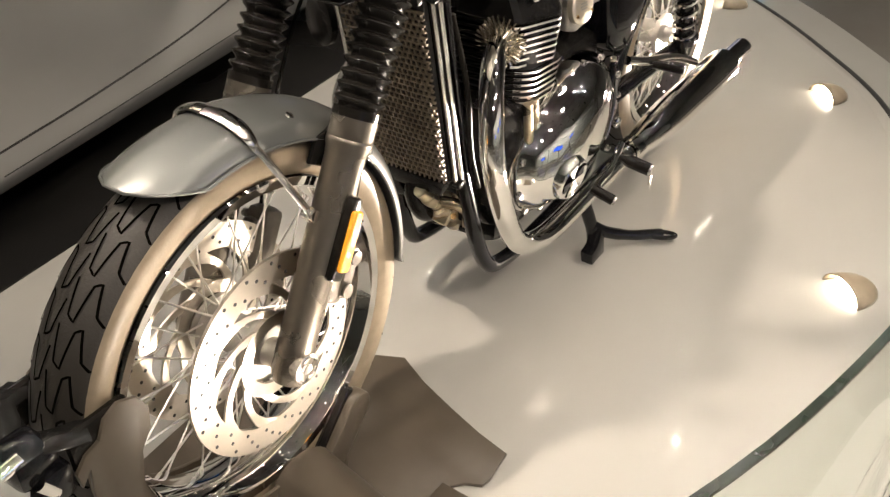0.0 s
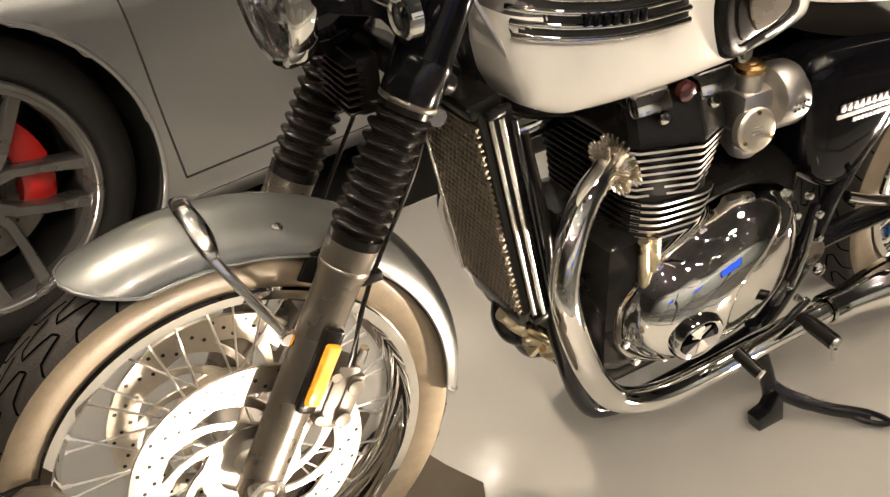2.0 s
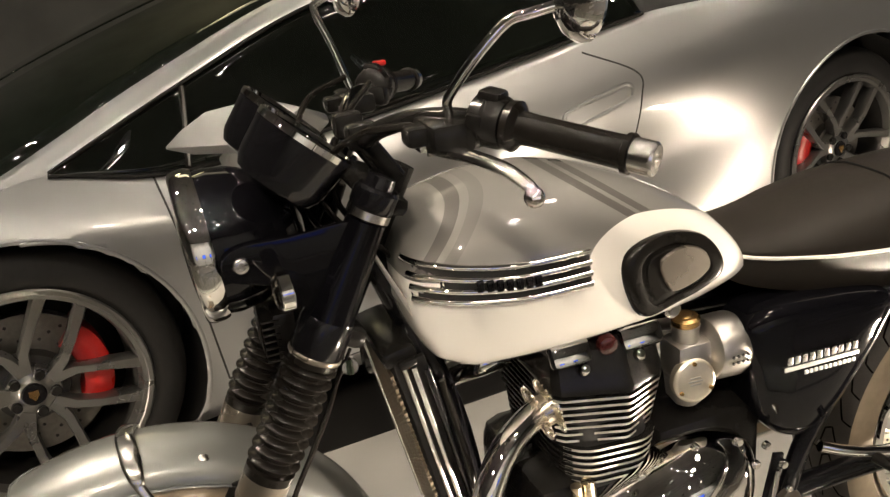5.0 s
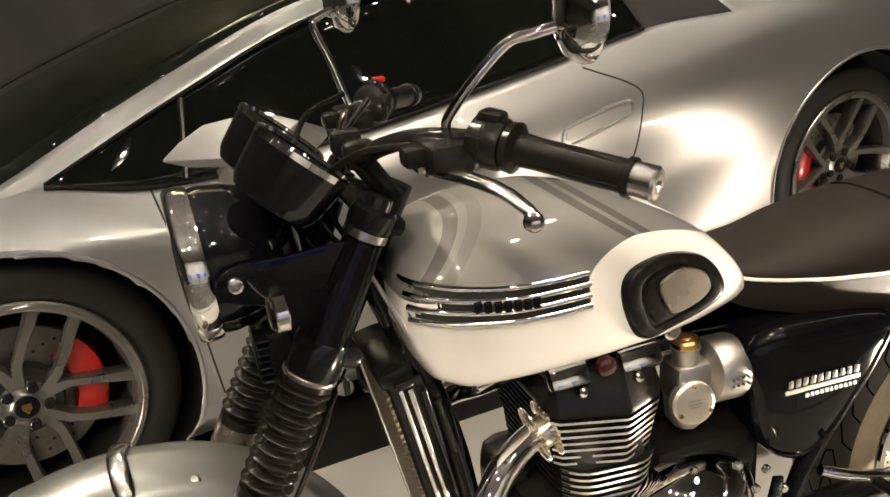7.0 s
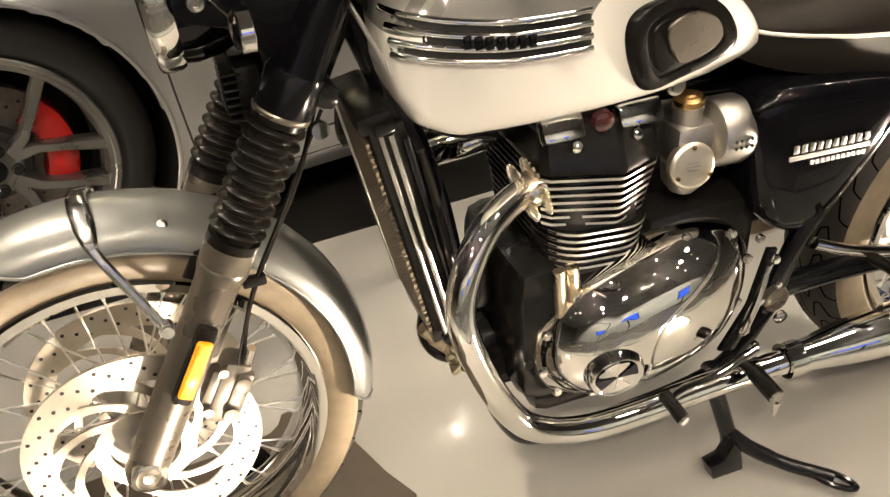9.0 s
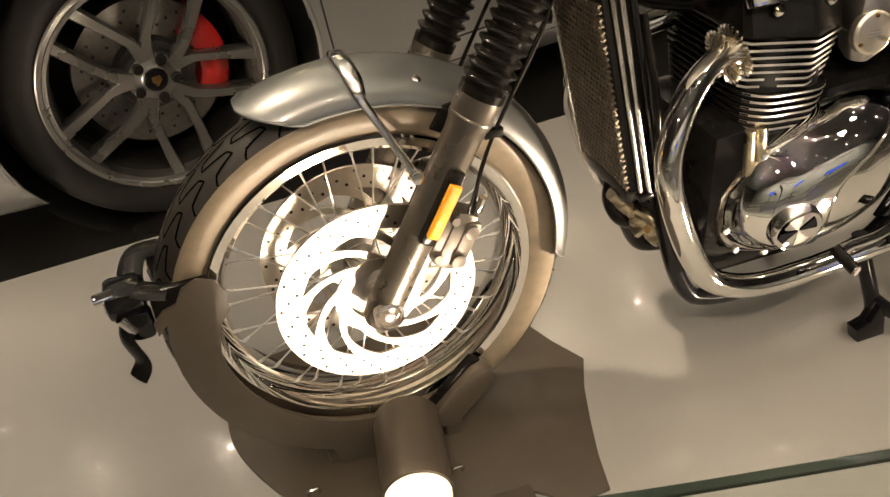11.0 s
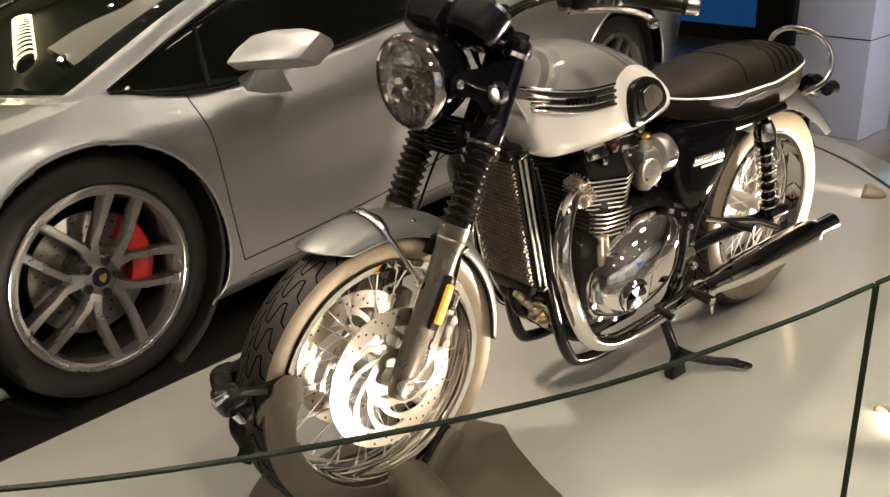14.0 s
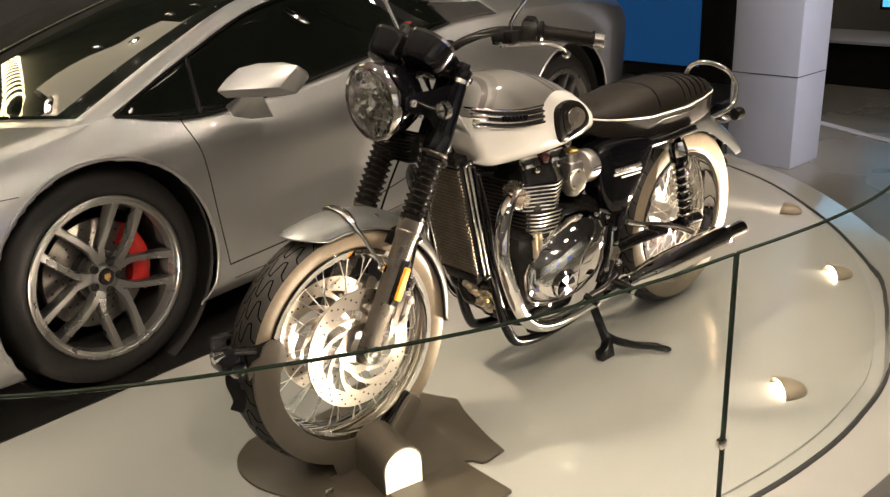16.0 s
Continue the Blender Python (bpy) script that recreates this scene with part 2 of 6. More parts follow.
def lathe(profile, m=None, seg=32, closed=False, arc=(0, 360)):
    """Turns (along, radius) pairs round the local x axis, then places them by m."""
    bm = bmesh.new()
    full = arc[1] - arc[0] >= 360
    count = seg if full else seg + 1
    rings = []
    for h, r in profile:
        rings.append([bm.verts.new((h, r * math.cos(a), r * math.sin(a)))
                      for a in (radians(arc[0] + (arc[1] - arc[0]) * k / seg) for k in range(count))])
    pairs = list(zip(rings, rings[1:])) + ([(rings[-1], rings[0])] if closed else [])
    for a, b in pairs:
        for k in range(seg):
            j = (k + 1) % count
            bm.faces.new((a[k], a[j], b[j], b[k]))
    bmesh.ops.remove_doubles(bm, verts=bm.verts, dist=1e-5)
    if m is not None:
        bm.transform(m)
    return bm


def along(a, b):
    """Places the local x axis from a towards b."""
    a, b = Vector(a), Vector(b)
    return Matrix.Translation(a) @ (b - a).to_track_quat("X", "Z").to_matrix().to_4x4()


def prism(outline, depth, m=None, bevel=0.0, seg=2):
    """A flat plate from an (x, y) outline, from 0 to depth along z."""
    bm = bmesh.new()
    lo = [bm.verts.new((x, y, 0)) for x, y in outline]
    f = bm.faces.new(lo)
    r = bmesh.ops.extrude_face_region(bm, geom=[f])
    top = [v for v in r["geom"] if isinstance(v, bmesh.types.BMVert)]
    bmesh.ops.translate(bm, vec=(0, 0, depth), verts=top)
    if bevel:
        es = [e for e in bm.edges if abs(e.verts[0].co.z - e.verts[1].co.z) < 1e-6]
        bmesh.ops.bevel(bm, geom=es, offset=bevel, segments=seg, affect="EDGES", profile=0.5)
    if m is not None:
        bm.transform(m)
    return bm


def closed_curve(pts, step=6):
    n = len(pts)
    out = []
    p = [Vector((*q, 0)) for q in pts]
    for i in range(n):
        a, b, c, d = p[i - 1], p[i], p[(i + 1) % n], p[(i + 2) % n]
        for k in range(step):
            t = k / step
            q = 0.5 * ((2 * b) + (c - a) * t + (2 * a - 5 * b + 4 * c - d) * t * t + (3 * b - a - 3 * c + d) * t ** 3)
            out.append((q.x, q.y))
    return out


def loft(sections, cap=True, wrap=True):
    bm = bmesh.new()
    rings = [[bm.verts.new(p) for p in s] for s in sections]
    n = len(rings[0])
    for a, b in zip(rings, rings[1:]):
        for k in range(n if wrap else n - 1):
            bm.faces.new((a[k], a[(k + 1) % n], b[(k + 1) % n], b[k]))
    if cap and wrap:
        bm.faces.new(rings[0][::-1])
        bm.faces.new(rings[-1])
    return bm


def lerp_table(table, x):
    """Smooth value at x from sorted (x, value) pairs."""
    if x <= table[0][0]:
        return table[0][1]
    n = len(table)

    def secant(i):
        return (table[i + 1][1] - table[i][1]) / (table[i + 1][0] - table[i][0])

    def slope(i):
        if i == 0 or i == n - 1:
            return secant(0) if i == 0 else secant(n - 2)
        a, b = secant(i - 1), secant(i)
        return 0.0 if a * b <= 0 else 2 * a * b / (a + b) * 0.5 + 0.5 * math.copysign(min(abs(a), abs(b), abs(a + b) / 2), a)

    for i in range(n - 1):
        (x0, y0), (x1, y1) = table[i], table[i + 1]
        if x <= x1:
            h = x1 - x0
            t = (x - x0) / h
            return y0 * (2 * t ** 3 - 3 * t * t + 1) + h * slope(i) * (t ** 3 - 2 * t * t + t) + y1 * (3 * t * t - 2 * t ** 3) + h * slope(i + 1) * (t ** 3 - t * t)
    return table[-1][1]


XZ = Matrix(((1, 0, 0, 0), (0, 0, -1, 0), (0, 1, 0, 0), (0, 0, 0, 1)))   # outline (x, z), depth towards -y
Y_AXIS = Matrix(((0, 1, 0, 0), (1, 0, 0, 0), (0, 0, -1, 0), (0, 0, 0, 1)))  # lathe axis along y


def hull(points, bevel=0.0):
    """A faceted shell round the points, its creases slightly rounded."""
    bm = bmesh.new()
    for p in points:
        bm.verts.new(p)
    bmesh.ops.convex_hull(bm, input=bm.verts[:])
    bmesh.ops.delete(bm, geom=[v for v in bm.verts if not v.link_faces], context="VERTS")
    bmesh.ops.dissolve_limit(bm, angle_limit=radians(6), verts=bm.verts[:], edges=bm.edges[:])
    if bevel:
        bmesh.ops.bevel(bm, geom=bm.edges[:], offset=bevel, segments=2, affect="EDGES", profile=0.5, clamp_overlap=True)
    return bm


# ---- the setting ----
FENCE = smooth_path([(-1.32, 0.20, 0), (-1.13, -0.10, 0), (-0.88, -0.355, 0), (-0.58, -0.553, 0), (-0.19, -0.737, 0), (0.16, -0.824, 0),
                     (0.40, -0.862, 0), (0.72, -0.905, 0), (1.04, -0.905, 0), (1.42, -0.835, 0), (2.02, -0.570, 0), (2.39, -0.281, 0),
                     (2.70, 0.032, 0), (3.02, 0.45, 0), (3.25, 0.95, 0)], 8)
FENCE_Z = 0.659


def offset_line(line, d):
    out = []
    for i, p in enumerate(line):
        t = (line[min(i + 1, len(line) - 1)] - line[max(i - 1, 0)]).normalized()
        out.append(p + Vector((t.y, -t.x, 0)) * d)
    return out


def slab(name, outline, z0, z1, mat, label, bevel=0.0):
    ob = part(name, prism([(p[0], p[1]) for p in outline], z1 - z0, Matrix.Translation((0, 0, z0)), bevel), mat, sharp=30)
    return tagged(ob, label, "floor", kind="structure")


rim_in = offset_line(FENCE, -0.05)
rim_out = offset_line(FENCE, 0.16)
back = [Vector((3.4, 1.13, 0)), Vector((0.4, 0.845, 0)), Vector((-1.5, 0.668, 0))]
slab("platform", rim_in + back, -0.34, 0.0, FLOORWHITE, "pale glossy resin display platform with a curved front edge")
slab("platform_rim", rim_out + rim_in[::-1], -0.34, -0.006, FLOORWHITE, "pale curved rim strip round the display platform", 0.002)
slab("car_plinth", [(-4.5, 0.39), (-1.5, 0.672), (0.4, 0.849), (3.4, 1.134), (4.0, 1.60), (6.5, 1.95), (6.5, 4.2), (-4.5, 4.2)], -0.34, 0.0, FLOORBLACK,
     "glossy black floor under the sports car")
slab("ground", [(-9, -9), (9, -9), (9, 9), (-9, 9)], -0.50, -0.34, HALLFLOOR, "dark polished stone floor of the exhibition hall")

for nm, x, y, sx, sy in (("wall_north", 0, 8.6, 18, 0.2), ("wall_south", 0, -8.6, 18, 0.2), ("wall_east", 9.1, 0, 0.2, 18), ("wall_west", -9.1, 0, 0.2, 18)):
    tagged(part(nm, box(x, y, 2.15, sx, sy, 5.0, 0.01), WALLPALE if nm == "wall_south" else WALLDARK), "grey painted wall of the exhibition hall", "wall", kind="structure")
tagged(part("ceiling", box(0, 0, 4.75, 18.4, 18.4, 0.2, 0.01), CEILING), "grey ceiling of the exhibition hall", "ceiling", kind="structure")

# glass balustrade round the platform: panes with green edges and small clips
fence_cuts = [0, 48, 72]
for a, b in zip(fence_cuts, fence_cuts[1:]):
    run = FENCE[a:b + 1]
    run = [run[0] + (run[1] - run[0]).normalized() * 0.004] + run[1:-1] + [run[-1] - (run[-1] - run[-2]).normalized() * 0.004]
    rail = holder("glass_balustrade", (run[0].x, run[0].y, -0.006))
    tagged(rail, "curved clear glass balustrade panel with dark green edges", "glass barrier", "balustrade panels")
    lo, li = offset_line(run, 0.004), offset_line(run, -0.004)
    up = Vector((0, 0, 1))
    pane = loft([[p - up * 0.006 for p in lo] + [p - up * 0.006 for p in li[::-1]], [p + up * (FENCE_Z - 0.004) for p in lo] + [p + up * (FENCE_Z - 0.004) for p in li[::-1]]])
    part("pane", pane, PANE, rail).visible_shadow = False
    edge = loft([[p + up * (FENCE_Z - 0.0038) for p in lo] + [p + up * (FENCE_Z - 0.0038) for p in li[::-1]], [p + up * FENCE_Z for p in lo] + [p + up * FENCE_Z for p in li[::-1]]])
    part("top_edge", edge, GLASSEDGE, rail, "dark green polished glass edge").visible_shadow = False
    for end in (0, -1):
        q = run[end]
        part("end_edge", tube([(q.x, q.y, -0.006), (q.x, q.y, FENCE_Z - 0.004)], 0.0040, 8), GLASSEDGE, rail, "dark green polished glass edge").visible_shadow = False
    q = run[-1]
    part("clip", box(q.x, q.y, 0.20, 0.022, 0.022, 0.022, 0.004), CHROME, rail, "small chrome clip")

# groove that holds the glass
groove = loft([[p + Vector((0, 0, -0.0055)) for p in offset_line(FENCE, -0.010)], [p + Vector((0, 0, -0.0025)) for p in offset_line(FENCE, 0.0)],
               [p + Vector((0, 0, -0.0055)) for p in offset_line(FENCE, 0.010)]], wrap=False)
tagged(part("trim", groove, DARKGAP), "dark groove that holds the glass in the platform rim", "trim", kind="structure")

# far things: column, blue panel, screen, low dark counter
col = part("column", box(4.6, 1.235, 2.155, 0.40, 0.48, 4.99, 0.01), COLUMN)
tagged(col, "square grey-lavender painted column behind the platform", "column", kind="structure")
for z in (0.28, 1.0):
    part("joint", box(4.6, 1.235, z, 0.403, 0.483, 0.006), DARKGAP, col)
screen = holder("video_wall", (5.3, 3.2, 0.0))
tagged(screen, "tall video wall with a deep blue picture in a black surround", "screen")
part("surround", box(5.36, 3.25, 1.0, 0.10, 2.50, 2.0, 0.01), BLACKSATIN, screen, "black screen surround")
part("screen_face", box(5.305, 3.30, 1.05, 0.02, 2.00, 1.86, 0.002), BLUEWALL, screen, "glowing deep blue picture")
counter = holder("low_counter", (7.9, 1.5, -0.34))
tagged(counter, "low dark display counter with a pale top behind the column", "counter")
part("counter_front", box(7.9, 1.4, -0.135, 0.76, 4.0, 0.41, 0.01), BLACKSATIN, counter)
part("counter_top", box(7.88, 1.4, 0.085, 0.84, 4.06, 0.03, 0.006), COLUMN, counter, "pale counter top")
small = holder("counter_screen", (7.7, 1.38, 0.10))
tagged(small, "small cyan lit screen standing on the low counter", "screen")
part("screen_frame", box(7.74, 1.38, 0.62, 0.04, 1.00, 0.50, 0.008), BLACKSATIN, small)
part("screen_face", box(7.715, 1.38, 0.62, 0.02, 0.94, 0.44), CYANSCREEN, small, "glowing cyan display face")
part("screen_foot", box(7.74, 1.38, 0.238, 0.08, 0.30, 0.276, 0.006), BLACKSATIN, small)
strip = part("trim", box(5.76, 1.28, -0.337, 0.09, 3.6, 0.010, 0.002, pose(0, 0, 0, 0, 0, -23.7)), COLUMN)
tagged(strip, "pale metal strip let into the hall floor", "trim", kind="structure")

for k, (x, z, w) in enumerate(((-1.9, 1.2, 0.8), (0.9, 1.3, 1.0), (3.4, 1.2, 0.8))):
    sc = holder("light_screen", (x, -6.2, z))
    tagged(sc, "wide blue lit screen standing across the hall", "screen", "hall screens")
    part("screen_frame", box(x, -6.26, z, w + 0.1, 0.06, 0.6, 0.01), BLACKSATIN, sc)
    part("screen_face", box(x, -6.225, z, w, 0.02, 0.5), BLUEGLOW, sc, "glowing blue screen face")
    part("screen_post", box(x, -6.26, (z - 0.64) / 2, 0.08, 0.08, z + 0.04, 0.005), BLACKSATIN, sc)

# lit things over the far side of the hall that the windscreen mirrors
lb = holder("ceiling_light_box", (0.75, 5.55, 4.64))
tagged(lb, "wide beige glowing light box under the dark ceiling", "light box")
part("box_frame", box(0.75, 5.55, 4.60, 1.9, 1.5, 0.08, 0.01), BLACKSATIN, lb)
part("diffuser", box(0.75, 5.55, 4.555, 1.8, 1.4, 0.02, 0.005), LIGHTBOX, lb, "softly glowing beige diffuser")
pend = holder("tube_lamp", (-0.05, 7.2, 4.62))
tagged(pend, "long ceiling tube lamp of glowing yellow rings", "ceiling lamp")
part("lamp_core", tube([(-0.42, 6.3, 4.52), (0.32, 8.2, 4.52)], 0.10, 16), DARKGAP, pend)
for k in range(13):
    part("lamp_ring", lathe([(-0.022, 0.100), (-0.022, 0.130), (0.022, 0.130), (0.022, 0.100)], Matrix.Translation((-0.38 + 0.055 * k, 6.40 + 0.141 * k, 4.52)) @ pose(0, 0, 0, 0, 0, 68.7 + 22), 20, closed=True), LAMPRING, pend, "glowing yellow ring")

# ceiling spotlights that sparkle in the paint
lamp_body = None
rng = random.Random(4)
for i in range(12):
    for j in range(13):
        x, y = -5.6 + i * 1.03 + rng.uniform(-0.45, 0.45), -8.2 + j * 1.26 + rng.uniform(-0.5, 0.5)
        if lamp_body is None:
            lamp_body = holder("ceiling_spotlight", (x, y, 4.65))
            tagged(lamp_body, "small round black ceiling spotlight with a warm bulb", "spotlight", "ceiling spotlights")
            part("housing", lathe([(0, 0.0), (0, 0.055), (0.14, 0.06), (0.14, 0.05), (0.10, 0.045), (0.10, 0.0)], Matrix.Translation((x, y, 4.65)) @ pose(0, 0, 0, 0, 90, 0), 16), BLACKSATIN, lamp_body)
            part("bulb", lathe([(0.102, 0.0), (0.102, 0.014), (0.107, 0.011), (0.109, 0.0)], Matrix.Translation((x, y, 4.65)) @ pose(0, 0, 0, 0, 90, 0), 12), SPOTGLOW, lamp_body, "glowing warm bulb")
        else:
            copy_thing(lamp_body, Matrix.Translation((x, y, 4.65)))

# ---- the motorcycle ----
C = -0.03                                    # its middle plane
FA = Vector((-0.028, C, 0.336))              # front axle
RA = Vector((1.400, C, 0.325))               # rear axle
FD = Vector((0.486, 0, 0.874)).normalized()  # fork direction
bike = holder("motorcycle", (0.6, C, 0))
tagged(bike, "classic silver and white motorcycle with chrome engine on a stand", "motorcycle")


def fork(s, y=0.0, ahead=0.0):
    """A point s along the fork from the axle, y from the middle plane, ahead of the leg."""
    return FA + FD * s + Vector((-FD.z, 0, FD.x)) * ahead + Vector((0, y, 0))


def turned(centre, m=Matrix.Identity(4)):
    return Matrix.Translation(centre) @ m @ Y_AXIS


def wheel(name, centre, tyre_r, tyre_w, rim_r, discs, spokes=36):
    w = holder(name, centre, bike)
    h = tyre_w / 2
    prof = []
    for k in range(13):
        a = radians(-78 + 156 * k / 12)
        prof.append((h * math.sin(a) * 1.0, tyre_r - (h * 0.62) * (1 - math.cos(a))))
    prof = [(-h * 0.72, rim_r + 0.006), (-h * 0.93, rim_r + 0.022)] + prof + [(h * 0.93, rim_r + 0.022), (h * 0.72, rim_r + 0.006)]
    bm = lathe(prof, turned(centre), 72)
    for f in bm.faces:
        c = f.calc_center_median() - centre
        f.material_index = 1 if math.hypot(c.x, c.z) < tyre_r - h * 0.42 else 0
    part("tyre", bm, [RUBBER, SIDEWALL], w, "black road tyre with zigzag tread and sidewalls coloured pale as if lit")
    # zigzag tread cuts
    out = bmesh.new()
    for k in range(36):
        for s in (-1, 1):
            line = []
            for yy, da in ((0.03, 1.0), (0.16, 8.0), (0.34, 9.0), (0.46, 1.5), (0.60, 0.5), (0.74, 6.5), (0.90, 8.0)):
                line.append(Vector((s * yy * h, radians(k * 10 + da * 1.1 + (5 if s > 0 else 0)), 0)))
            fine = [p.lerp(q, j / 4) for p, q in zip(line, line[1:]) for j in range(4)] + [line[-1]]
            rows_ = []
            for i, p in enumerate(fine):
                d = fine[min(i + 1, len(fine) - 1)] - fine[max(i - 1, 0)]
                d = Vector((d.x, d.y * tyre_r, 0)).normalized()
                row = []
                for e in (-0.0015, 0.0015):
                    y, a = p.x - d.y * e, p.y + d.x * e / tyre_r
                    r = tyre_r - (h * 0.62) * (1 - math.cos(math.asin(min(1, abs(y) / h)))) + 0.0010
                    row.append(out.verts.new(centre + Vector((r * math.cos(a), y, r * math.sin(a)))))
                rows_.append(row)
            for p, q in zip(rows_, rows_[1:]):
                out.faces.new((p[0], p[1], q[1], q[0]))
    g = part("tread", out, TREADCUT, w, "dark cut tread grooves")
    g["kind"] = "stuff"
    rp = [(-0.042, rim_r + 0.006), (-0.045, rim_r + 0.010), (-0.048, rim_r + 0.007), (-0.046, rim_r - 0.006), (-0.032, rim_r - 0.012), (-0.022, rim_r - 0.022),
          (0.0, rim_r - 0.026), (0.022, rim_r - 0.022), (0.032, rim_r - 0.012), (0.046, rim_r - 0.006), (0.048, rim_r + 0.007), (0.045, rim_r + 0.010), (0.042, rim_r + 0.006), (0.0, rim_r - 0.008)]
    k = h / 0.052
    part("rim", lathe([(x * k, r) for x, r in rp], turned(centre), 72, closed=True), CHROME, w, "polished chrome spoked rim")
    part("hub", lathe([(-0.075, 0.0), (-0.075, 0.018), (-0.055, 0.022), (-0.052, 0.050), (-0.040, 0.052), (-0.034, 0.030), (0.034, 0.030), (0.040, 0.052), (0.052, 0.050),
                       (0.055, 0.022), (0.075, 0.018), (0.075, 0.0)], turned(centre), 28), ALLOY, w, "cast alloy hub")
    for k in range(spokes):
        a0 = radians(k * 360 / spokes)
        s = -1 if k % 2 else 1
        a1 = a0 + radians(22 if (k // 2) % 2 else -22)
        p = centre + Vector((0.047 * math.cos(a1), s * 0.036, 0.047 * math.sin(a1)))
        q = centre + Vector(((rim_r - 0.022) * math.cos(a0), s * 0.008, (rim_r - 0.022) * math.sin(a0)))
        part("spoke", tube([p, p.lerp(q, 0.93), p.lerp(q, 0.935), q], [0.0016, 0.0016, 0.0028, 0.0028], 6), SPOKE, w)
    for s in discs:
        y = s * 0.062
        ring = lathe([(y - 0.0025, 0.116), (y - 0.0025, 0.155), (y + 0.0025, 0.155), (y + 0.0025, 0.116)], turned(centre), 64, closed=True)
        d = part("brake_disc", ring, DISC, w, "drilled floating brake disc of bright ground steel")
        carrier = lathe([(y - 0.003, 0.046), (y - 0.003, 0.066), (y + 0.003, 0.066), (y + 0.003, 0.046)], turned(centre), 40, closed=True)
        for k in range(9):
            lead, trail = [], []
            for j in range(9):
                f = j / 8
                mid = k * 40 + 58 * f
                half = 11.5 - 5.5 * math.sin(math.pi * f)
                r = 0.060 + 0.060 * f
                for side, store in ((half, lead), (-half, trail)):
                    store.append((r * math.cos(radians(mid + side)), r * math.sin(radians(mid + side))))
            blade = prism(lead + trail[::-1], 0.0042, Matrix.Translation((centre.x, centre.y + y + 0.0021, centre.z)) @ XZ, 0.0006, 1)
            part("carrier_arm", blade, DISC, w)
        part("carrier", carrier, DISC, w, "swirled disc carrier")
        holes = None
        for k in range(60):
            a = radians(k * 6)
            r = (0.125, 0.136, 0.147)[k % 3]
            c = centre + Vector((r * math.cos(a), y, r * math.sin(a)))
            hbm = tube([c - Vector((0, 0.0032, 0)), c + Vector((0, 0.0032, 0))], 0.0028, 8)
            holes = hbm if holes is None else merge(holes, hbm)
        part("drilled_hole", holes, DARKGAP, w)["kind"] = "stuff"
    return w


front = wheel("front_wheel", FA, 0.318, 0.108, 0.246, (-1, 1))
wheel("rear_wheel", RA, 0.322, 0.150, 0.220, (1,))
part("axle_cap", lathe([(-0.122, 0.0), (-0.124, 0.008), (-0.118, 0.010), (-0.118, 0.016), (-0.125, 0.018), (-0.123, 0.023), (-0.085, 0.023), (-0.085, 0.0)], turned(FA), 28), STEEL, front, "round bare steel axle end")

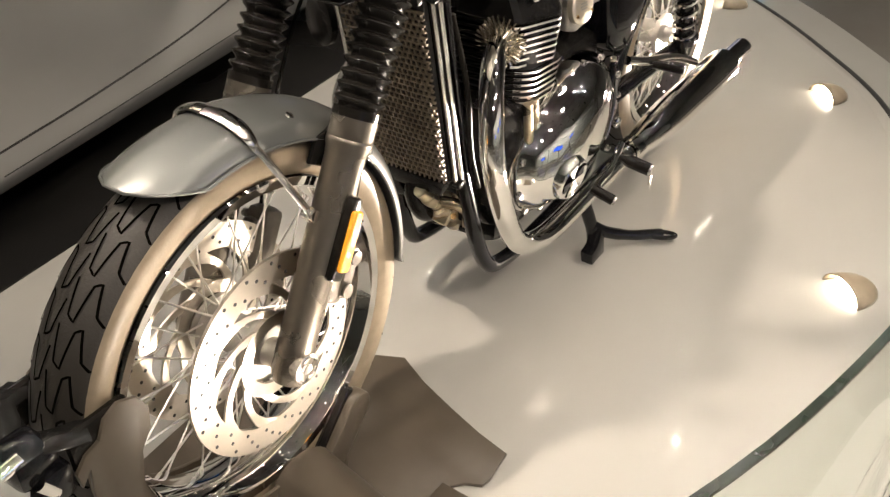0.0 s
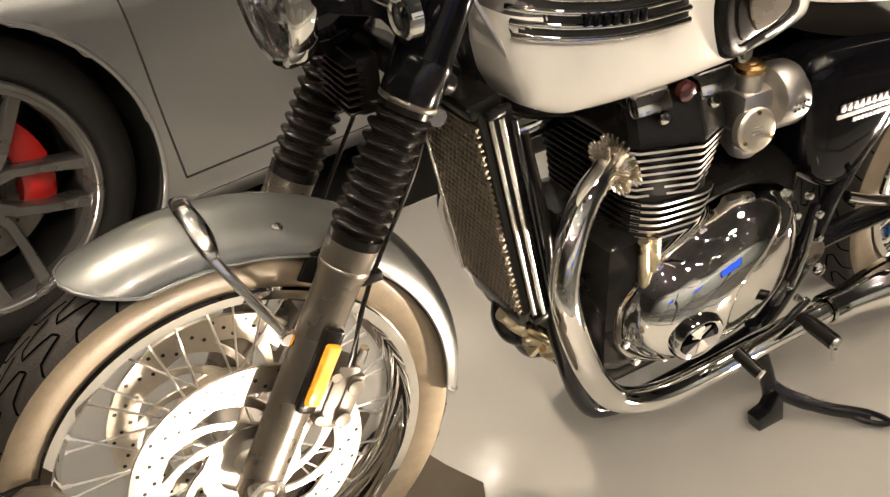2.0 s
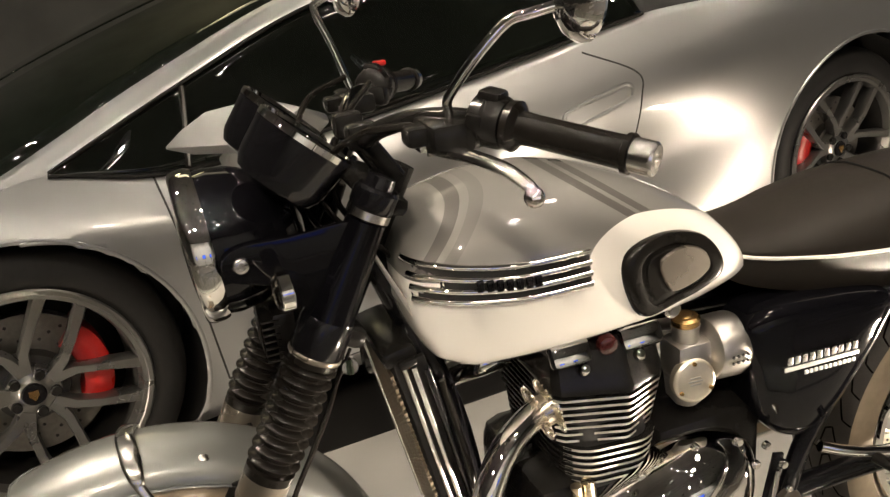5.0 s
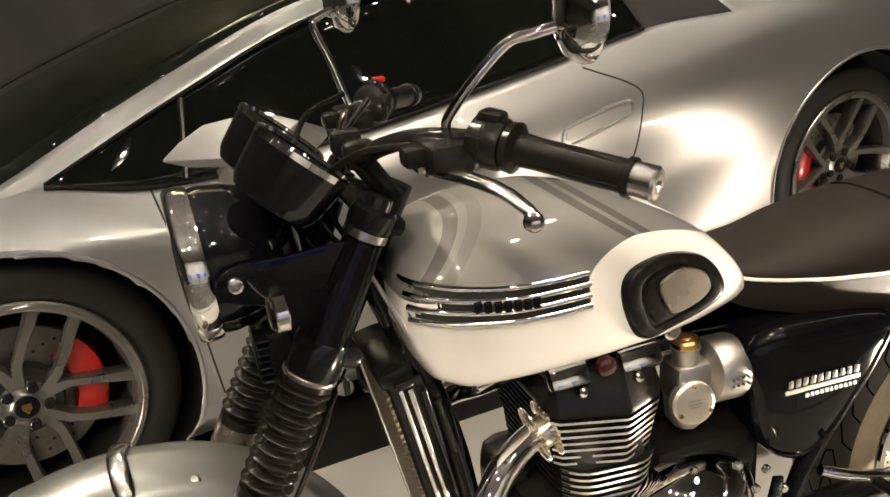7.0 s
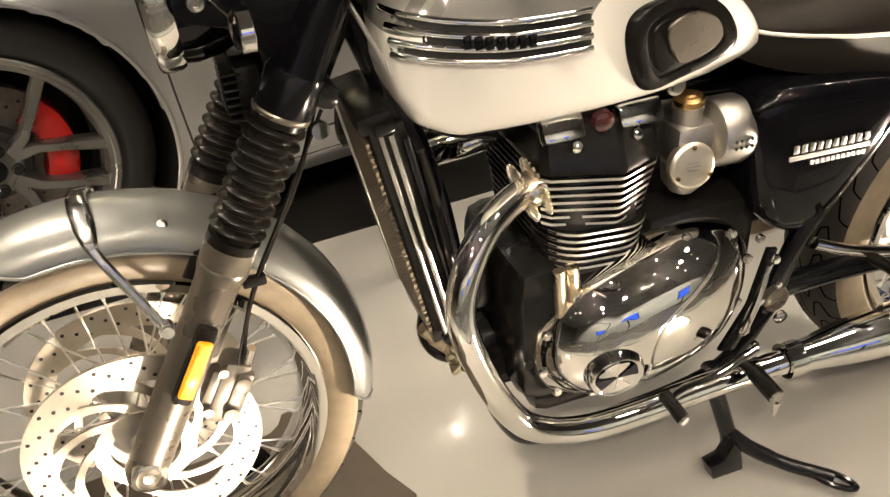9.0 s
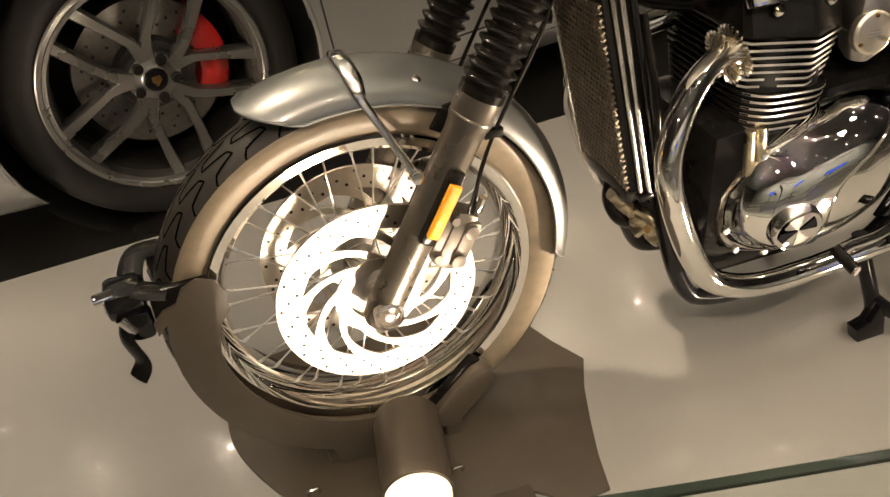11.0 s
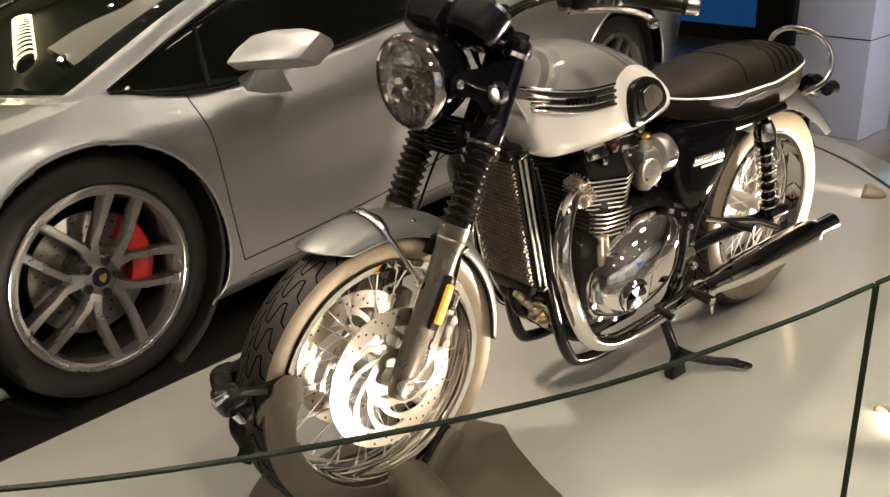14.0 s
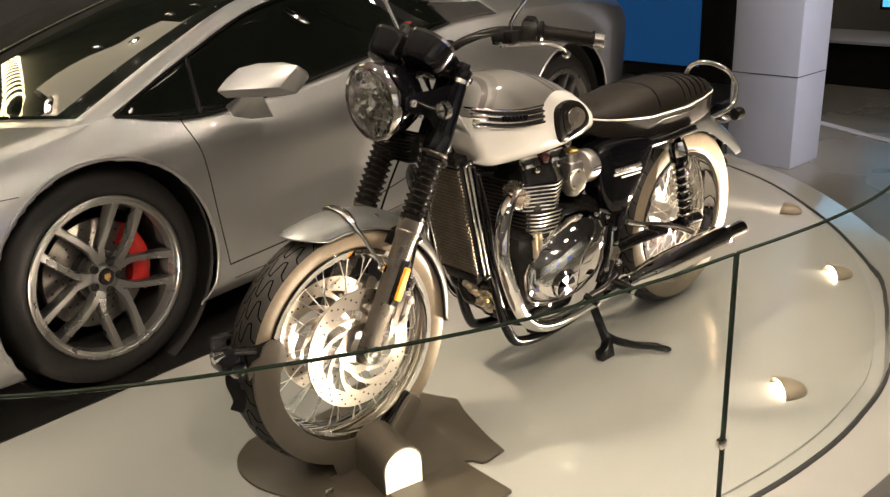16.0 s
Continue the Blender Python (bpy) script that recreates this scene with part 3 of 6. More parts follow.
# fork legs with rubber gaiters
for s in (-1, 1):
    y = 0.095 * s
    ax = along(fork(0, y), fork(1, y))
    leg = lathe([(-0.03, 0.0), (-0.03, 0.020), (-0.015, 0.027), (0.03, 0.027), (0.285, 0.0275), (0.300, 0.0285), (0.312, 0.0315), (0.316, 0.0315), (0.318, 0.0305), (0.321, 0.0315), (0.352, 0.0315), (0.356, 0.0)], ax, 36)
    leg = part("fork_leg", leg, FORKGREY, bike, "satin grey fork lower leg")
    prof = [(0.346, 0.0), (0.346, 0.0318), (0.358, 0.0322)]
    n = 9
    for k in range(n):
        a = 0.359 + k * 0.0166
        prof += [(a, 0.0262), (a + 0.0030, 0.0275), (a + 0.0085, 0.0335), (a + 0.0108, 0.0348), (a + 0.0128, 0.0340), (a + 0.0148, 0.0285), (a + 0.0164, 0.0262)]
    prof += [(0.509, 0.0320), (0.520, 0.0320), (0.521, 0.0)]
    part("fork_gaiter", lathe(prof, ax, 32), BLACKRUBBER, bike, "ribbed black rubber fork gaiter", 50)
    part("fork_clamp", lathe([(0.524, 0.0), (0.524, 0.0335), (0.530, 0.0345), (0.566, 0.0345), (0.572, 0.0325), (0.572, 0.0)], ax, 28), BLACKGLOSS, bike, "black lower yoke clamp")
    part("clamp_ring", lathe([(0.517, 0.030), (0.517, 0.0332), (0.519, 0.0345), (0.522, 0.0345), (0.524, 0.0332), (0.524, 0.030)], ax, 28, closed=True), FORKGREY, bike)
    part("fork_tube", lathe([(0.57, 0.0), (0.57, 0.0205), (0.73, 0.0205), (0.732, 0.0)], ax, 24), BLACKGLOSS, bike)
    part("fork_cap", lathe([(0.714, 0.0), (0.714, 0.026), (0.720, 0.0285), (0.738, 0.0285), (0.742, 0.025), (0.742, 0.018), (0.756, 0.017), (0.758, 0.0)], ax, 24), BLACKGLOSS, bike, "black top yoke cap with a steel ring")
    part("cap_ring", lathe([(0.704, 0.021), (0.704, 0.0275), (0.714, 0.0275), (0.714, 0.021)], ax, 24, closed=True), STEEL, bike)
    # headlamp ear
    ear = [(-0.030, 0.575), (0.020, 0.575), (0.024, 0.690), (0.0, 0.700), (-0.030, 0.690), (-0.085, 0.655), (-0.128, 0.632), (-0.146, 0.612), (-0.142, 0.592), (-0.122, 0.584), (-0.070, 0.594)]
    out = [(fork(t, 0, -h).x, fork(t, 0, -h).z) for h, t in ear]
    m = Matrix.Translation((0, C + s * 0.100 + 0.004, 0)) @ XZ
    part("lamp_bracket", prism(closed_curve(out, 3), 0.008, m, 0.002), BLACKBLUE, bike, "blue-black painted headlamp bracket")
    sleeve = lathe([(0.570, 0.0), (0.570, 0.0325), (0.585, 0.0310), (0.700, 0.0245), (0.704, 0.0)], ax, 28)
    part("fork_shroud", sleeve, BLACKBLUE, bike)
    b = fork(0.655, s * 0.108, -0.115 * -1)
    # stay bolt, reflector, caliper
    cm = Matrix.Translation(fork(0.125, s * 0.070, -0.070)) @ pose(0, 0, 0, 0, 29, 0)
    cal = part("brake_caliper", merge(box(0, 0, 0, 0.040, 0.046, 0.100, 0.012), box(-0.018, s * 0.004, 0.0, 0.026, 0.026, 0.062, 0.008), box(0.012, s * 0.018, 0.0, 0.026, 0.020, 0.080, 0.008)), CALIPER, bike, "dark cast twin-piston brake caliper")
    cal.matrix_world = cm
    for zz in (-0.025, 0.025):
        p = cm @ Vector((0.010, s * 0.030, zz))
        part("caliper_piston", lathe([(0, 0.0), (0, 0.011), (0.003, 0.011), (0.004, 0.008), (0.004, 0.0)], along(p, p + Vector((0, s, 0))), 18), CALIPER, cal)
        p = cm @ Vector((-0.018, s * 0.018, zz * 1.3))
        part("caliper_bolt", lathe([(0, 0.0), (0, 0.007), (0.006, 0.007), (0.006, 0.0)], along(p, p + Vector((0, s, 0))), 10), CALIPER, cal)
part("reflector_mount", merge(box(0.05, 0, 0, 0.118, 0.016, 0.026, 0.006)), BLACKRUBBER, bike, "black reflector mount").matrix_world = Matrix.Translation(fork(0.138, -0.126)) @ pose(0, 0, 0, 0, -60.9, 0)
part("reflector", box(0.05, 0, 0, 0.086, 0.010, 0.020, 0.0045, seg=3), AMBER, bike, "amber rounded side reflector").matrix_world = Matrix.Translation(fork(0.138, -0.137)) @ pose(0, 0, 0, 0, -60.9, 0)
for y0 in (-0.085, 0.085):
    hose = smooth_path([fork(0.56, y0 * 0.7, -0.04), fork(0.45, y0, -0.05), fork(0.33, y0, -0.05), fork(0.25, y0, -0.055), fork(0.17, y0, -0.075)])
    part("brake_hose", tube(hose, 0.0030, 8), BLACKRUBBER, bike)
part("brake_hose", tube(smooth_path([fork(0.53, -0.075, -0.05), fork(0.40, -0.090, -0.046), fork(0.30, -0.092, -0.046), fork(0.21, -0.090, -0.060), fork(0.15, -0.085, -0.072)]), 0.0024, 8), BLACKRUBBER, bike)
part("hose_union", tube([fork(0.205, -0.094, -0.074), fork(0.180, -0.090, -0.078)], 0.0062, 10), CHROME, bike, "chrome hose union")
part("hose_clamp", box(0, 0, 0, 0.03, 0.012, 0.014, 0.003), BLACKSATIN, bike).matrix_world = Matrix.Translation(fork(0.30, -0.09, -0.045))

# yokes
for s0, t0 in ((0.548, 0.030), (0.726, 0.026)):
    ym = Matrix.Translation(fork(s0, 0, -0.02)) @ pose(0, 0, 0, 0, 29, 0)
    yk = box(0, 0, 0, 0.085 if s0 < 0.6 else 0.056, 0.185 if s0 < 0.6 else 0.20, t0, 0.012)
    part("yoke", yk, BLACKSATIN, bike, "black fork yoke").matrix_world = ym
part("throttle_cable", tube(smooth_path([(0.318, C - 0.058, 0.900), (0.345, C - 0.085, 0.835), (0.372, C - 0.098, 0.775), (0.395, C - 0.095, 0.735)]), 0.0030, 8), SPOKE, bike, "thin bright cable beside the tank")
part("steering_stem", tube([fork(0.55, 0, -0.045), fork(0.765, 0, -0.045)], 0.026, 20), BLACKSATIN, bike)


# front mudguard
def mudguard(centre, r, a0, a1, halfw, drop, n=40, flare=0.0):
    secs = []
    for i in range(n + 1):
        f = i / n
        a = radians(a0 + (a1 - a0) * f)
        e0, e1 = min(1, (f + 0.003) / 0.05), min(1, (1 - f + 0.003) / 0.10)
        end = math.sqrt(1 - (1 - e0) ** 2.4) * math.sqrt(1 - (1 - e1) ** 2.2)
        row = []
        for th in (0, 1):
            rng_ = range(11) if th == 0 else range(10, -1, -1)
            for k in rng_:
                q = -1 + 2 * k / 10
                yy = halfw * end * math.sin(q * math.pi / 2) if abs(q) < 1 else halfw * end * q
                rr = r + flare * max(0, (58 - math.degrees(a)) / 34) ** 1.6 - drop * (1 - math.sqrt(max(0, 1 - (yy / halfw) ** 2))) - (0.0025 if th else 0)
                row.append(centre + Vector((rr * math.cos(a), yy, rr * math.sin(a))))
        secs.append(row)
    return loft(secs)


guard = part("front_mudguard", mudguard(FA, 0.350, -8, 114, 0.066, 0.042, flare=-0.007), SILVERPAINT, bike, "metallic silver front mudguard", 60)
bead = []
for i in range(81):
    f = i / 80
    a = radians(-8 + 122 * f)
    e0, e1 = min(1, (f + 0.003) / 0.05), min(1, (1 - f + 0.003) / 0.10)
    yy = 0.066 * math.sqrt(1 - (1 - e0) ** 2.4) * math.sqrt(1 - (1 - e1) ** 2.2)
    bead.append((a, yy, 0.350 - 0.007 * max(0, (58 - math.degrees(a)) / 34) ** 1.6 - 0.042 * (1 - math.sqrt(max(0, 1 - (yy / 0.066) ** 2)))))
edge_l = [FA + Vector((r * math.cos(a), -y, r * math.sin(a))) for a, y, r in bead]
edge_r = [FA + Vector((r * math.cos(a), y, r * math.sin(a))) for a, y, r in bead[::-1]]
part("rolled_edge", tube(edge_l + edge_r + edge_l[:1], 0.0021, 8, cap=False), SILVERPAINT, guard, "rolled silver edge")
for s in (-1, 1):
    a = radians(90)
    top = FA + Vector((0.352 * math.cos(a), 0, 0.352 * math.sin(a)))
    bolt = Vector((0.043, C + s * 0.092, 0.538))
    over = []
    for q in (0.0, 0.2, 0.4, 0.6, 0.78, 0.92):
        over.append(Vector((FA.x + 0.006 + 0.010 * q, C + s * 0.067 * math.sin(q * math.pi / 2), FA.z + 0.3545 - 0.042 * (1 - math.cos(q * math.pi / 2)))))
    edge = over[-1]
    stay = smooth_path(over, 3) + [edge.lerp(bolt, f) + Vector((0, s * 0.004 * (1 - f), 0)) for f in (0.1, 0.25, 0.5, 0.75, 0.92, 1.0)]
    wide = [max(0.0062, 0.0125 - 0.0066 * max(0, i - 8) / 8) for i in range(len(stay))]
    bar = part("mudguard_stay", tube(stay, wide, 10, flat=0.36), BRIGHTWORK, bike, "polished steel mudguard stay", 60)
    part("stay_rivet", lathe([(0, 0.0), (0, 0.0075), (0.004, 0.006), (0.005, 0.0)], along(over[1], over[1] + Vector((0, s * 0.3, 1))), 14), CHROME, bar)
    part("stay_end", lathe([(-0.004, 0.0), (-0.004, 0.0105), (0.004, 0.0105), (0.005, 0.0)], along(bolt, bolt + Vector((0, s, 0))), 16), BRIGHTWORK, bar)
    part("stay_bolt", tube([bolt - Vector((0, s * 0.012, 0)), bolt + Vector((0, s * 0.008, 0))], 0.0085, 12), CHROME, bike)
    part("mudguard_bolt", lathe([(0, 0.0), (0, 0.008), (0.004, 0.008), (0.006, 0.005), (0.006, 0.0)], along(FA + Vector((0.095, s * 0.045, 0.318)), FA + Vector((0.12, s * 0.20, 0.43))), 14), STEEL, bike)
    part("mudguard_bracket", prism([(0.075, 0.590), (0.125, 0.560), (0.150, 0.585), (0.140, 0.625), (0.095, 0.622)], 0.008, Matrix.Translation((0, C + s * 0.064 + 0.004, 0)) @ XZ, 0.002), BLACKSATIN, bike)

# headlamp
HL = Vector((0.118, C, 0.925))
hm = along(HL, HL + Vector((1, 0, 0.06)))
bucket = lathe([(0.006, 0.090), (0.03, 0.0925), (0.06, 0.088), (0.09, 0.076), (0.115, 0.056), (0.130, 0.030), (0.134, 0.0)], hm, 40)
lamp = part("headlamp", bucket, BLACKBLUE, bike, "round headlamp with black bucket, chrome ring and clear lens")
part("headlamp_ring", lathe([(0.016, 0.088), (0.016, 0.0945), (0.010, 0.0970), (-0.004, 0.0975), (-0.011, 0.0955), (-0.014, 0.0915), (-0.012, 0.0865)], hm, 48, closed=True), CHROME, lamp, "chrome headlamp ring")
part("headlamp_lens", lathe([(-0.011, 0.087), (-0.014, 0.075), (-0.017, 0.050), (-0.0185, 0.025), (-0.019, 0.0)], hm, 40), CLEAR, lamp, "clear domed lens").visible_shadow = False
refl = lathe([(-0.006, 0.087), (0.010, 0.080), (0.022, 0.068), (0.034, 0.050), (0.042, 0.032), (0.046, 0.016), (0.046, 0.0)], hm, 28)
facet = random.Random(7)
for v in refl.verts:
    d = v.co - HL
    v.co += Vector((facet.uniform(-0.006, 0.006), facet.uniform(-0.002, 0.002), facet.uniform(-0.002, 0.002))) * min(1, math.hypot(d.y, d.z) / 0.05)
part("headlamp_reflector", refl, REFLECTOR, lamp, "faceted bright reflector", 5)
part("headlamp_bulb", lathe([(0.004, 0.0), (0.004, 0.013), (0.010, 0.016), (0.044, 0.016), (0.044, 0.0)], hm, 20), CHROME, lamp, "chrome bulb shield")
for z_ in (-0.034, 0.030):
    part("lamp_vane", box(0, 0, 0, 0.004, 0.120 - abs(z_) * 0.8, 0.005, 0.001), CHROME, lamp).matrix_world = Matrix.Translation(HL + Vector((0.006, 0, z_)))
part("lamp_vane", box(0, 0, 0, 0.004, 0.005, 0.060, 0.001), CHROME, lamp).matrix_world = Matrix.Translation(HL + Vector((0.007, 0.0, -0.052)))
for y_ in (-0.045, 0.045):
    part("side_lens", lathe([(0, 0.0), (0, 0.017), (0.006, 0.015), (0.008, 0.0)], along(HL + Vector((0.012, y_, -0.030)), HL + Vector((-0.05, y_, -0.028))), 16), REFLECTOR, lamp)
for s in (-1, 1):
    p = Vector((0.158, C + s * 0.101, 0.928))
    part("lamp_bolt", lathe([(0, 0.0), (0, 0.0105), (0.005, 0.0105), (0.008, 0.0085), (0.009, 0.005), (0.006, 0.004), (0.006, 0.0)], along(p, p + Vector((0, s, 0))), 20), STEEL, bike, "domed steel headlamp bolt")
    # indicators
    q = Vector((0.194, C + s * 0.172, 0.914))
    ind = part("indicator", lathe([(-0.007, 0.0), (-0.007, 0.020), (-0.005, 0.0225), (0.007, 0.0225), (0.010, 0.018), (0.011, 0.0)], along(q, q + Vector((1, 0, 0.03))), 24), CHROME, bike, "small chrome turn indicator")
    part("indicator_lens", lathe([(-0.0075, 0.0205), (-0.012, 0.016), (-0.014, 0.0)], along(q, q + Vector((1, 0, 0.03))), 20), AMBER if s > 2 else CLEAR, ind)
    part("indicator_stem", tube([q, q + Vector((0.005, -s * 0.075, -0.002))], 0.006, 10), BLACKSATIN, ind)

for s in (-1, 1):
    q = Vector((0.194, C + s * 0.172, 0.914))
    part("indicator_wire", tube(smooth_path([q + Vector((0.0, -s * 0.024, 0.0)), q + Vector((-0.012, -s * 0.045, 0.006)), q + Vector((-0.022, -s * 0.066, 0.016))]), 0.0010, 6), STEEL, bike, "thin grey indicator wire")

# twin gauges
for s in (-1, 1):
    g0 = Vector((0.222, C + s * 0.066, 1.010))
    gm = along(g0, g0 + Vector((0.60, 0, 0.66))) @ Matrix.Scale(1.10, 4)
    can = part("gauge", lathe([(-0.012, 0.0), (-0.012, 0.034), (-0.008, 0.045), (0.0, 0.0495), (0.006, 0.0515), (0.050, 0.0565), (0.054, 0.053), (0.050, 0.052), (0.050, 0.0)], gm, 48), BLACKGLOSS, bike, "round black instrument gauge with chrome bezel")
    part("bezel", lathe([(0.049, 0.0570), (0.056, 0.0570), (0.058, 0.053), (0.054, 0.051)], gm, 36, closed=True), CHROME, can)
    part("gauge_glass", lathe([(0.0525, 0.052), (0.054, 0.0)], gm, 28), SILLGLASS, can)
part("gauge_bracket", box(0.27, C, 1.0, 0.05, 0.15, 0.03, 0.01), BLACKSATIN, bike)

# handlebar, grips, levers, mirrors
for s in (-1, 1):
    Y = lambda d: C + s * d
    low = 0.0 if s < 0 else 0.038
    bar = smooth_path([(0.335, Y(0), 1.030), (0.335, Y(0.05), 1.032 - low * 0.3), (0.345, Y(0.10), 1.055 - low), (0.375, Y(0.17), 1.076 - low), (0.43, Y(0.235), 1.074 - low), (0.526, Y(0.365), 1.050 - low)], 6)
    part("handlebar", tube(bar, 0.011, 14), CHROME if s > 0 else BLACKSATIN, bike, "bent tubular handlebar")
    g0, g1 = Vector((0.442, Y(0.252), 1.072 - low)), Vector((0.520, Y(0.357), 1.051 - low))
    gm = along(g0, g1)
    L = (g1 - g0).length
    part("grip", lathe([(-0.002, 0.0), (-0.002, 0.026), (0.006, 0.027), (0.012, 0.018), (0.03, 0.0168), (L - 0.008, 0.0172), (L - 0.006, 0.0205), (L, 0.0205), (L, 0.0)], gm, 26), BLACKRUBBER, bike, "ribbed black rubber grip")
    part("bar_end", lathe([(L + 0.001, 0.0), (L + 0.001, 0.0175), (L + 0.022, 0.0175), (L + 0.025, 0.015), (L + 0.025, 0.009), (L + 0.021, 0.008), (L + 0.021, 0.0)], gm, 26), STEEL, bike, "machined steel bar-end weight")
    sw = merge(lathe([(-0.044, 0.0), (-0.044, 0.021), (-0.040, 0.0265), (-0.026, 0.0285), (-0.025, 0.0275), (-0.023, 0.0275), (-0.022, 0.0285), (-0.010, 0.0280), (-0.005, 0.025), (-0.004, 0.0)], Matrix.Identity(4), 30),
               box(-0.024, 0.0, 0.027, 0.028, 0.026, 0.014, 0.006), box(-0.030, -0.024, 0.004, 0.020, 0.014, 0.018, 0.005), box(-0.04, -0.012, -0.014, 0.03, 0.03, 0.03, 0.008))
    part("switch_housing", sw, BLACKSATIN, bike, "black switch housing").matrix_world = gm
    if s > 0:
        part("kill_switch", box(0.44, Y(0.235), 1.108 - low, 0.020, 0.014, 0.008, 0.003), RED, bike, "red kill switch")
    per = Vector((0.386, Y(0.200), 1.066 - low))
    part("lever_perch", merge(box(per.x, per.y, per.z, 0.05, 0.075, 0.030, 0.009), box(per.x - 0.03, per.y, per.z, 0.03, 0.03, 0.022, 0.006)), BLACKSATIN, bike, "black lever perch")
    lev = smooth_path([(0.372, Y(0.195), 1.052 - low), (0.380, Y(0.225), 1.050 - low), (0.391, Y(0.275), 1.053 - low), (0.402, Y(0.325), 1.051 - low), (0.412, Y(0.355), 1.040 - low), (0.413, Y(0.362), 1.033 - low)], 6)
    n = len(lev)
    lv = part("lever", tube(lev, [0.0135 - 0.0070 * i / (n - 1) for i in range(n)], 10, flat=0.6), BRIGHTWORK, bike, "polished control lever with ball end")
    part("lever_pivot", merge(box(0.368, Y(0.190), 1.056 - low, 0.026, 0.030, 0.020, 0.004), tube([(0.372, Y(0.195), 1.040 - low), (0.372, Y(0.195), 1.072 - low)], 0.006, 12)), BRIGHTWORK, lv, "bright lever pivot block")
    bb = bmesh.new()
    bmesh.ops.create_uvsphere(bb, u_segments=16, v_segments=10, radius=0.0105, matrix=Matrix.Translation((0.413, Y(0.362), 1.031 - low)))
    part("ball_end", bb, CHROME, lv)
    stem = smooth_path([(0.396, Y(0.205), 1.066 - low), (0.392, Y(0.206), 1.082 - low), (0.390, Y(0.208), 1.096 - low), (0.394, Y(0.211), 1.106 - low), (0.414, Y(0.220), 1.134 - low), (0.452, Y(0.232), 1.172 - low), (0.475, Y(0.245), 1.180 - low), (0.502, Y(0.255), 1.186 - low)], 5)
    if s > 0:
        stem = smooth_path([(0.385, Y(0.200), 1.040), (0.380, Y(0.205), 1.06), (0.368, Y(0.220), 1.11), (0.353, Y(0.235), 1.160), (0.365, Y(0.240), 1.172), (0.392, Y(0.245), 1.180)], 5)
    ms = part("mirror_stem", tube(stem, 0.0055, 10), CHROME, bike, "bent chrome mirror stem")
    mc = Vector((0.520, Y(0.262), 1.194)) if s < 0 else Vector((0.405, Y(0.255), 1.190))
    mm = along(mc, mc + Vector((-1, -0.1 * s, 0.10)))
    part("mirror", lathe([(-0.012, 0.0), (-0.012, 0.044), (-0.008, 0.048), (0.0, 0.048), (0.012, 0.040), (0.022, 0.024), (0.026, 0.0)], mm, 32), CHROME, ms, "round chrome rear-view mirror")
for s in (-1, 1):
    part("bar_riser", merge(tube([fork(0.75, s * 0.035, -0.04), (0.335, C + s * 0.035, 1.03)], 0.014, 14), box(0.335, C + s * 0.035, 1.034, 0.04, 0.028, 0.034, 0.008)), BLACKSATIN, bike)
for s, pts in ((-1, [(0.37, -0.20, 1.07), (0.31, -0.16, 1.06), (0.27, -0.08, 1.0), (0.29, -0.05, 0.93), (0.36, -0.06, 0.86), (0.45, -0.09, 0.72)]),
               (1, [(0.37, 0.14, 1.07), (0.30, 0.10, 1.05), (0.26, 0.02, 0.98), (0.28, 0.0, 0.90), (0.38, 0.0, 0.82)]),
               (1, [(0.40, 0.12, 1.06), (0.33, 0.04, 1.02), (0.30, -0.02, 0.95), (0.34, -0.03, 0.88)])):
    part("cable", tube(smooth_path(pts), 0.0042, 8), BLACKRUBBER, bike, "black control cable")

# ---- tank ----
TOP = [(0.350, 0.862), (0.355, 0.886), (0.366, 0.905), (0.39, 0.921), (0.43, 0.937), (0.49, 0.947), (0.56, 0.946), (0.63, 0.933), (0.70, 0.907), (0.77, 0.871), (0.82, 0.838), (0.848, 0.810), (0.862, 0.785), (0.868, 0.762)]
BOT = [(0.350, 0.810), (0.362, 0.765), (0.385, 0.730), (0.44, 0.708), (0.57, 0.704), (0.68, 0.706), (0.76, 0.714), (0.82, 0.728), (0.866, 0.745)]
WID = [(0.350, 0.080), (0.354, 0.096), (0.362, 0.109), (0.38, 0.121), (0.42, 0.131), (0.50, 0.137), (0.60, 0.134), (0.68, 0.126), (0.78, 0.114), (0.835, 0.104), (0.858, 0.092), (0.868, 0.076)]


def tank_point(x, a, grow=0.0):
    """A point of the tank at x; a runs 0 (bottom) - 90 (side) - 180 (top), on the left for positive a."""
    t, b, w = lerp_table(TOP, x), lerp_table(BOT, x), lerp_table(WID, x)
    mid = b + (t - b) * 0.38
    c, s = -math.cos(radians(a)), math.sin(radians(a))
    e = 0.55 if c < 0 else 0.78
    z = mid + ((t - mid) if c > 0 else (mid - b)) * math.copysign(abs(c) ** e, c)
    y = w * math.copysign(abs(s) ** (0.50 if c < 0 else 0.74), s)
    d = Vector((0, -s, c)).normalized() * grow
    return Vector((x, C - y, z)) + d


xs = [0.350 + (0.868 - 0.350) * (0.5 - 0.5 * math.cos(math.pi * i / 64)) for i in range(65)]
tank_bm = loft([[tank_point(x, 360 * k / 96) for k in range(96)] for x in xs])


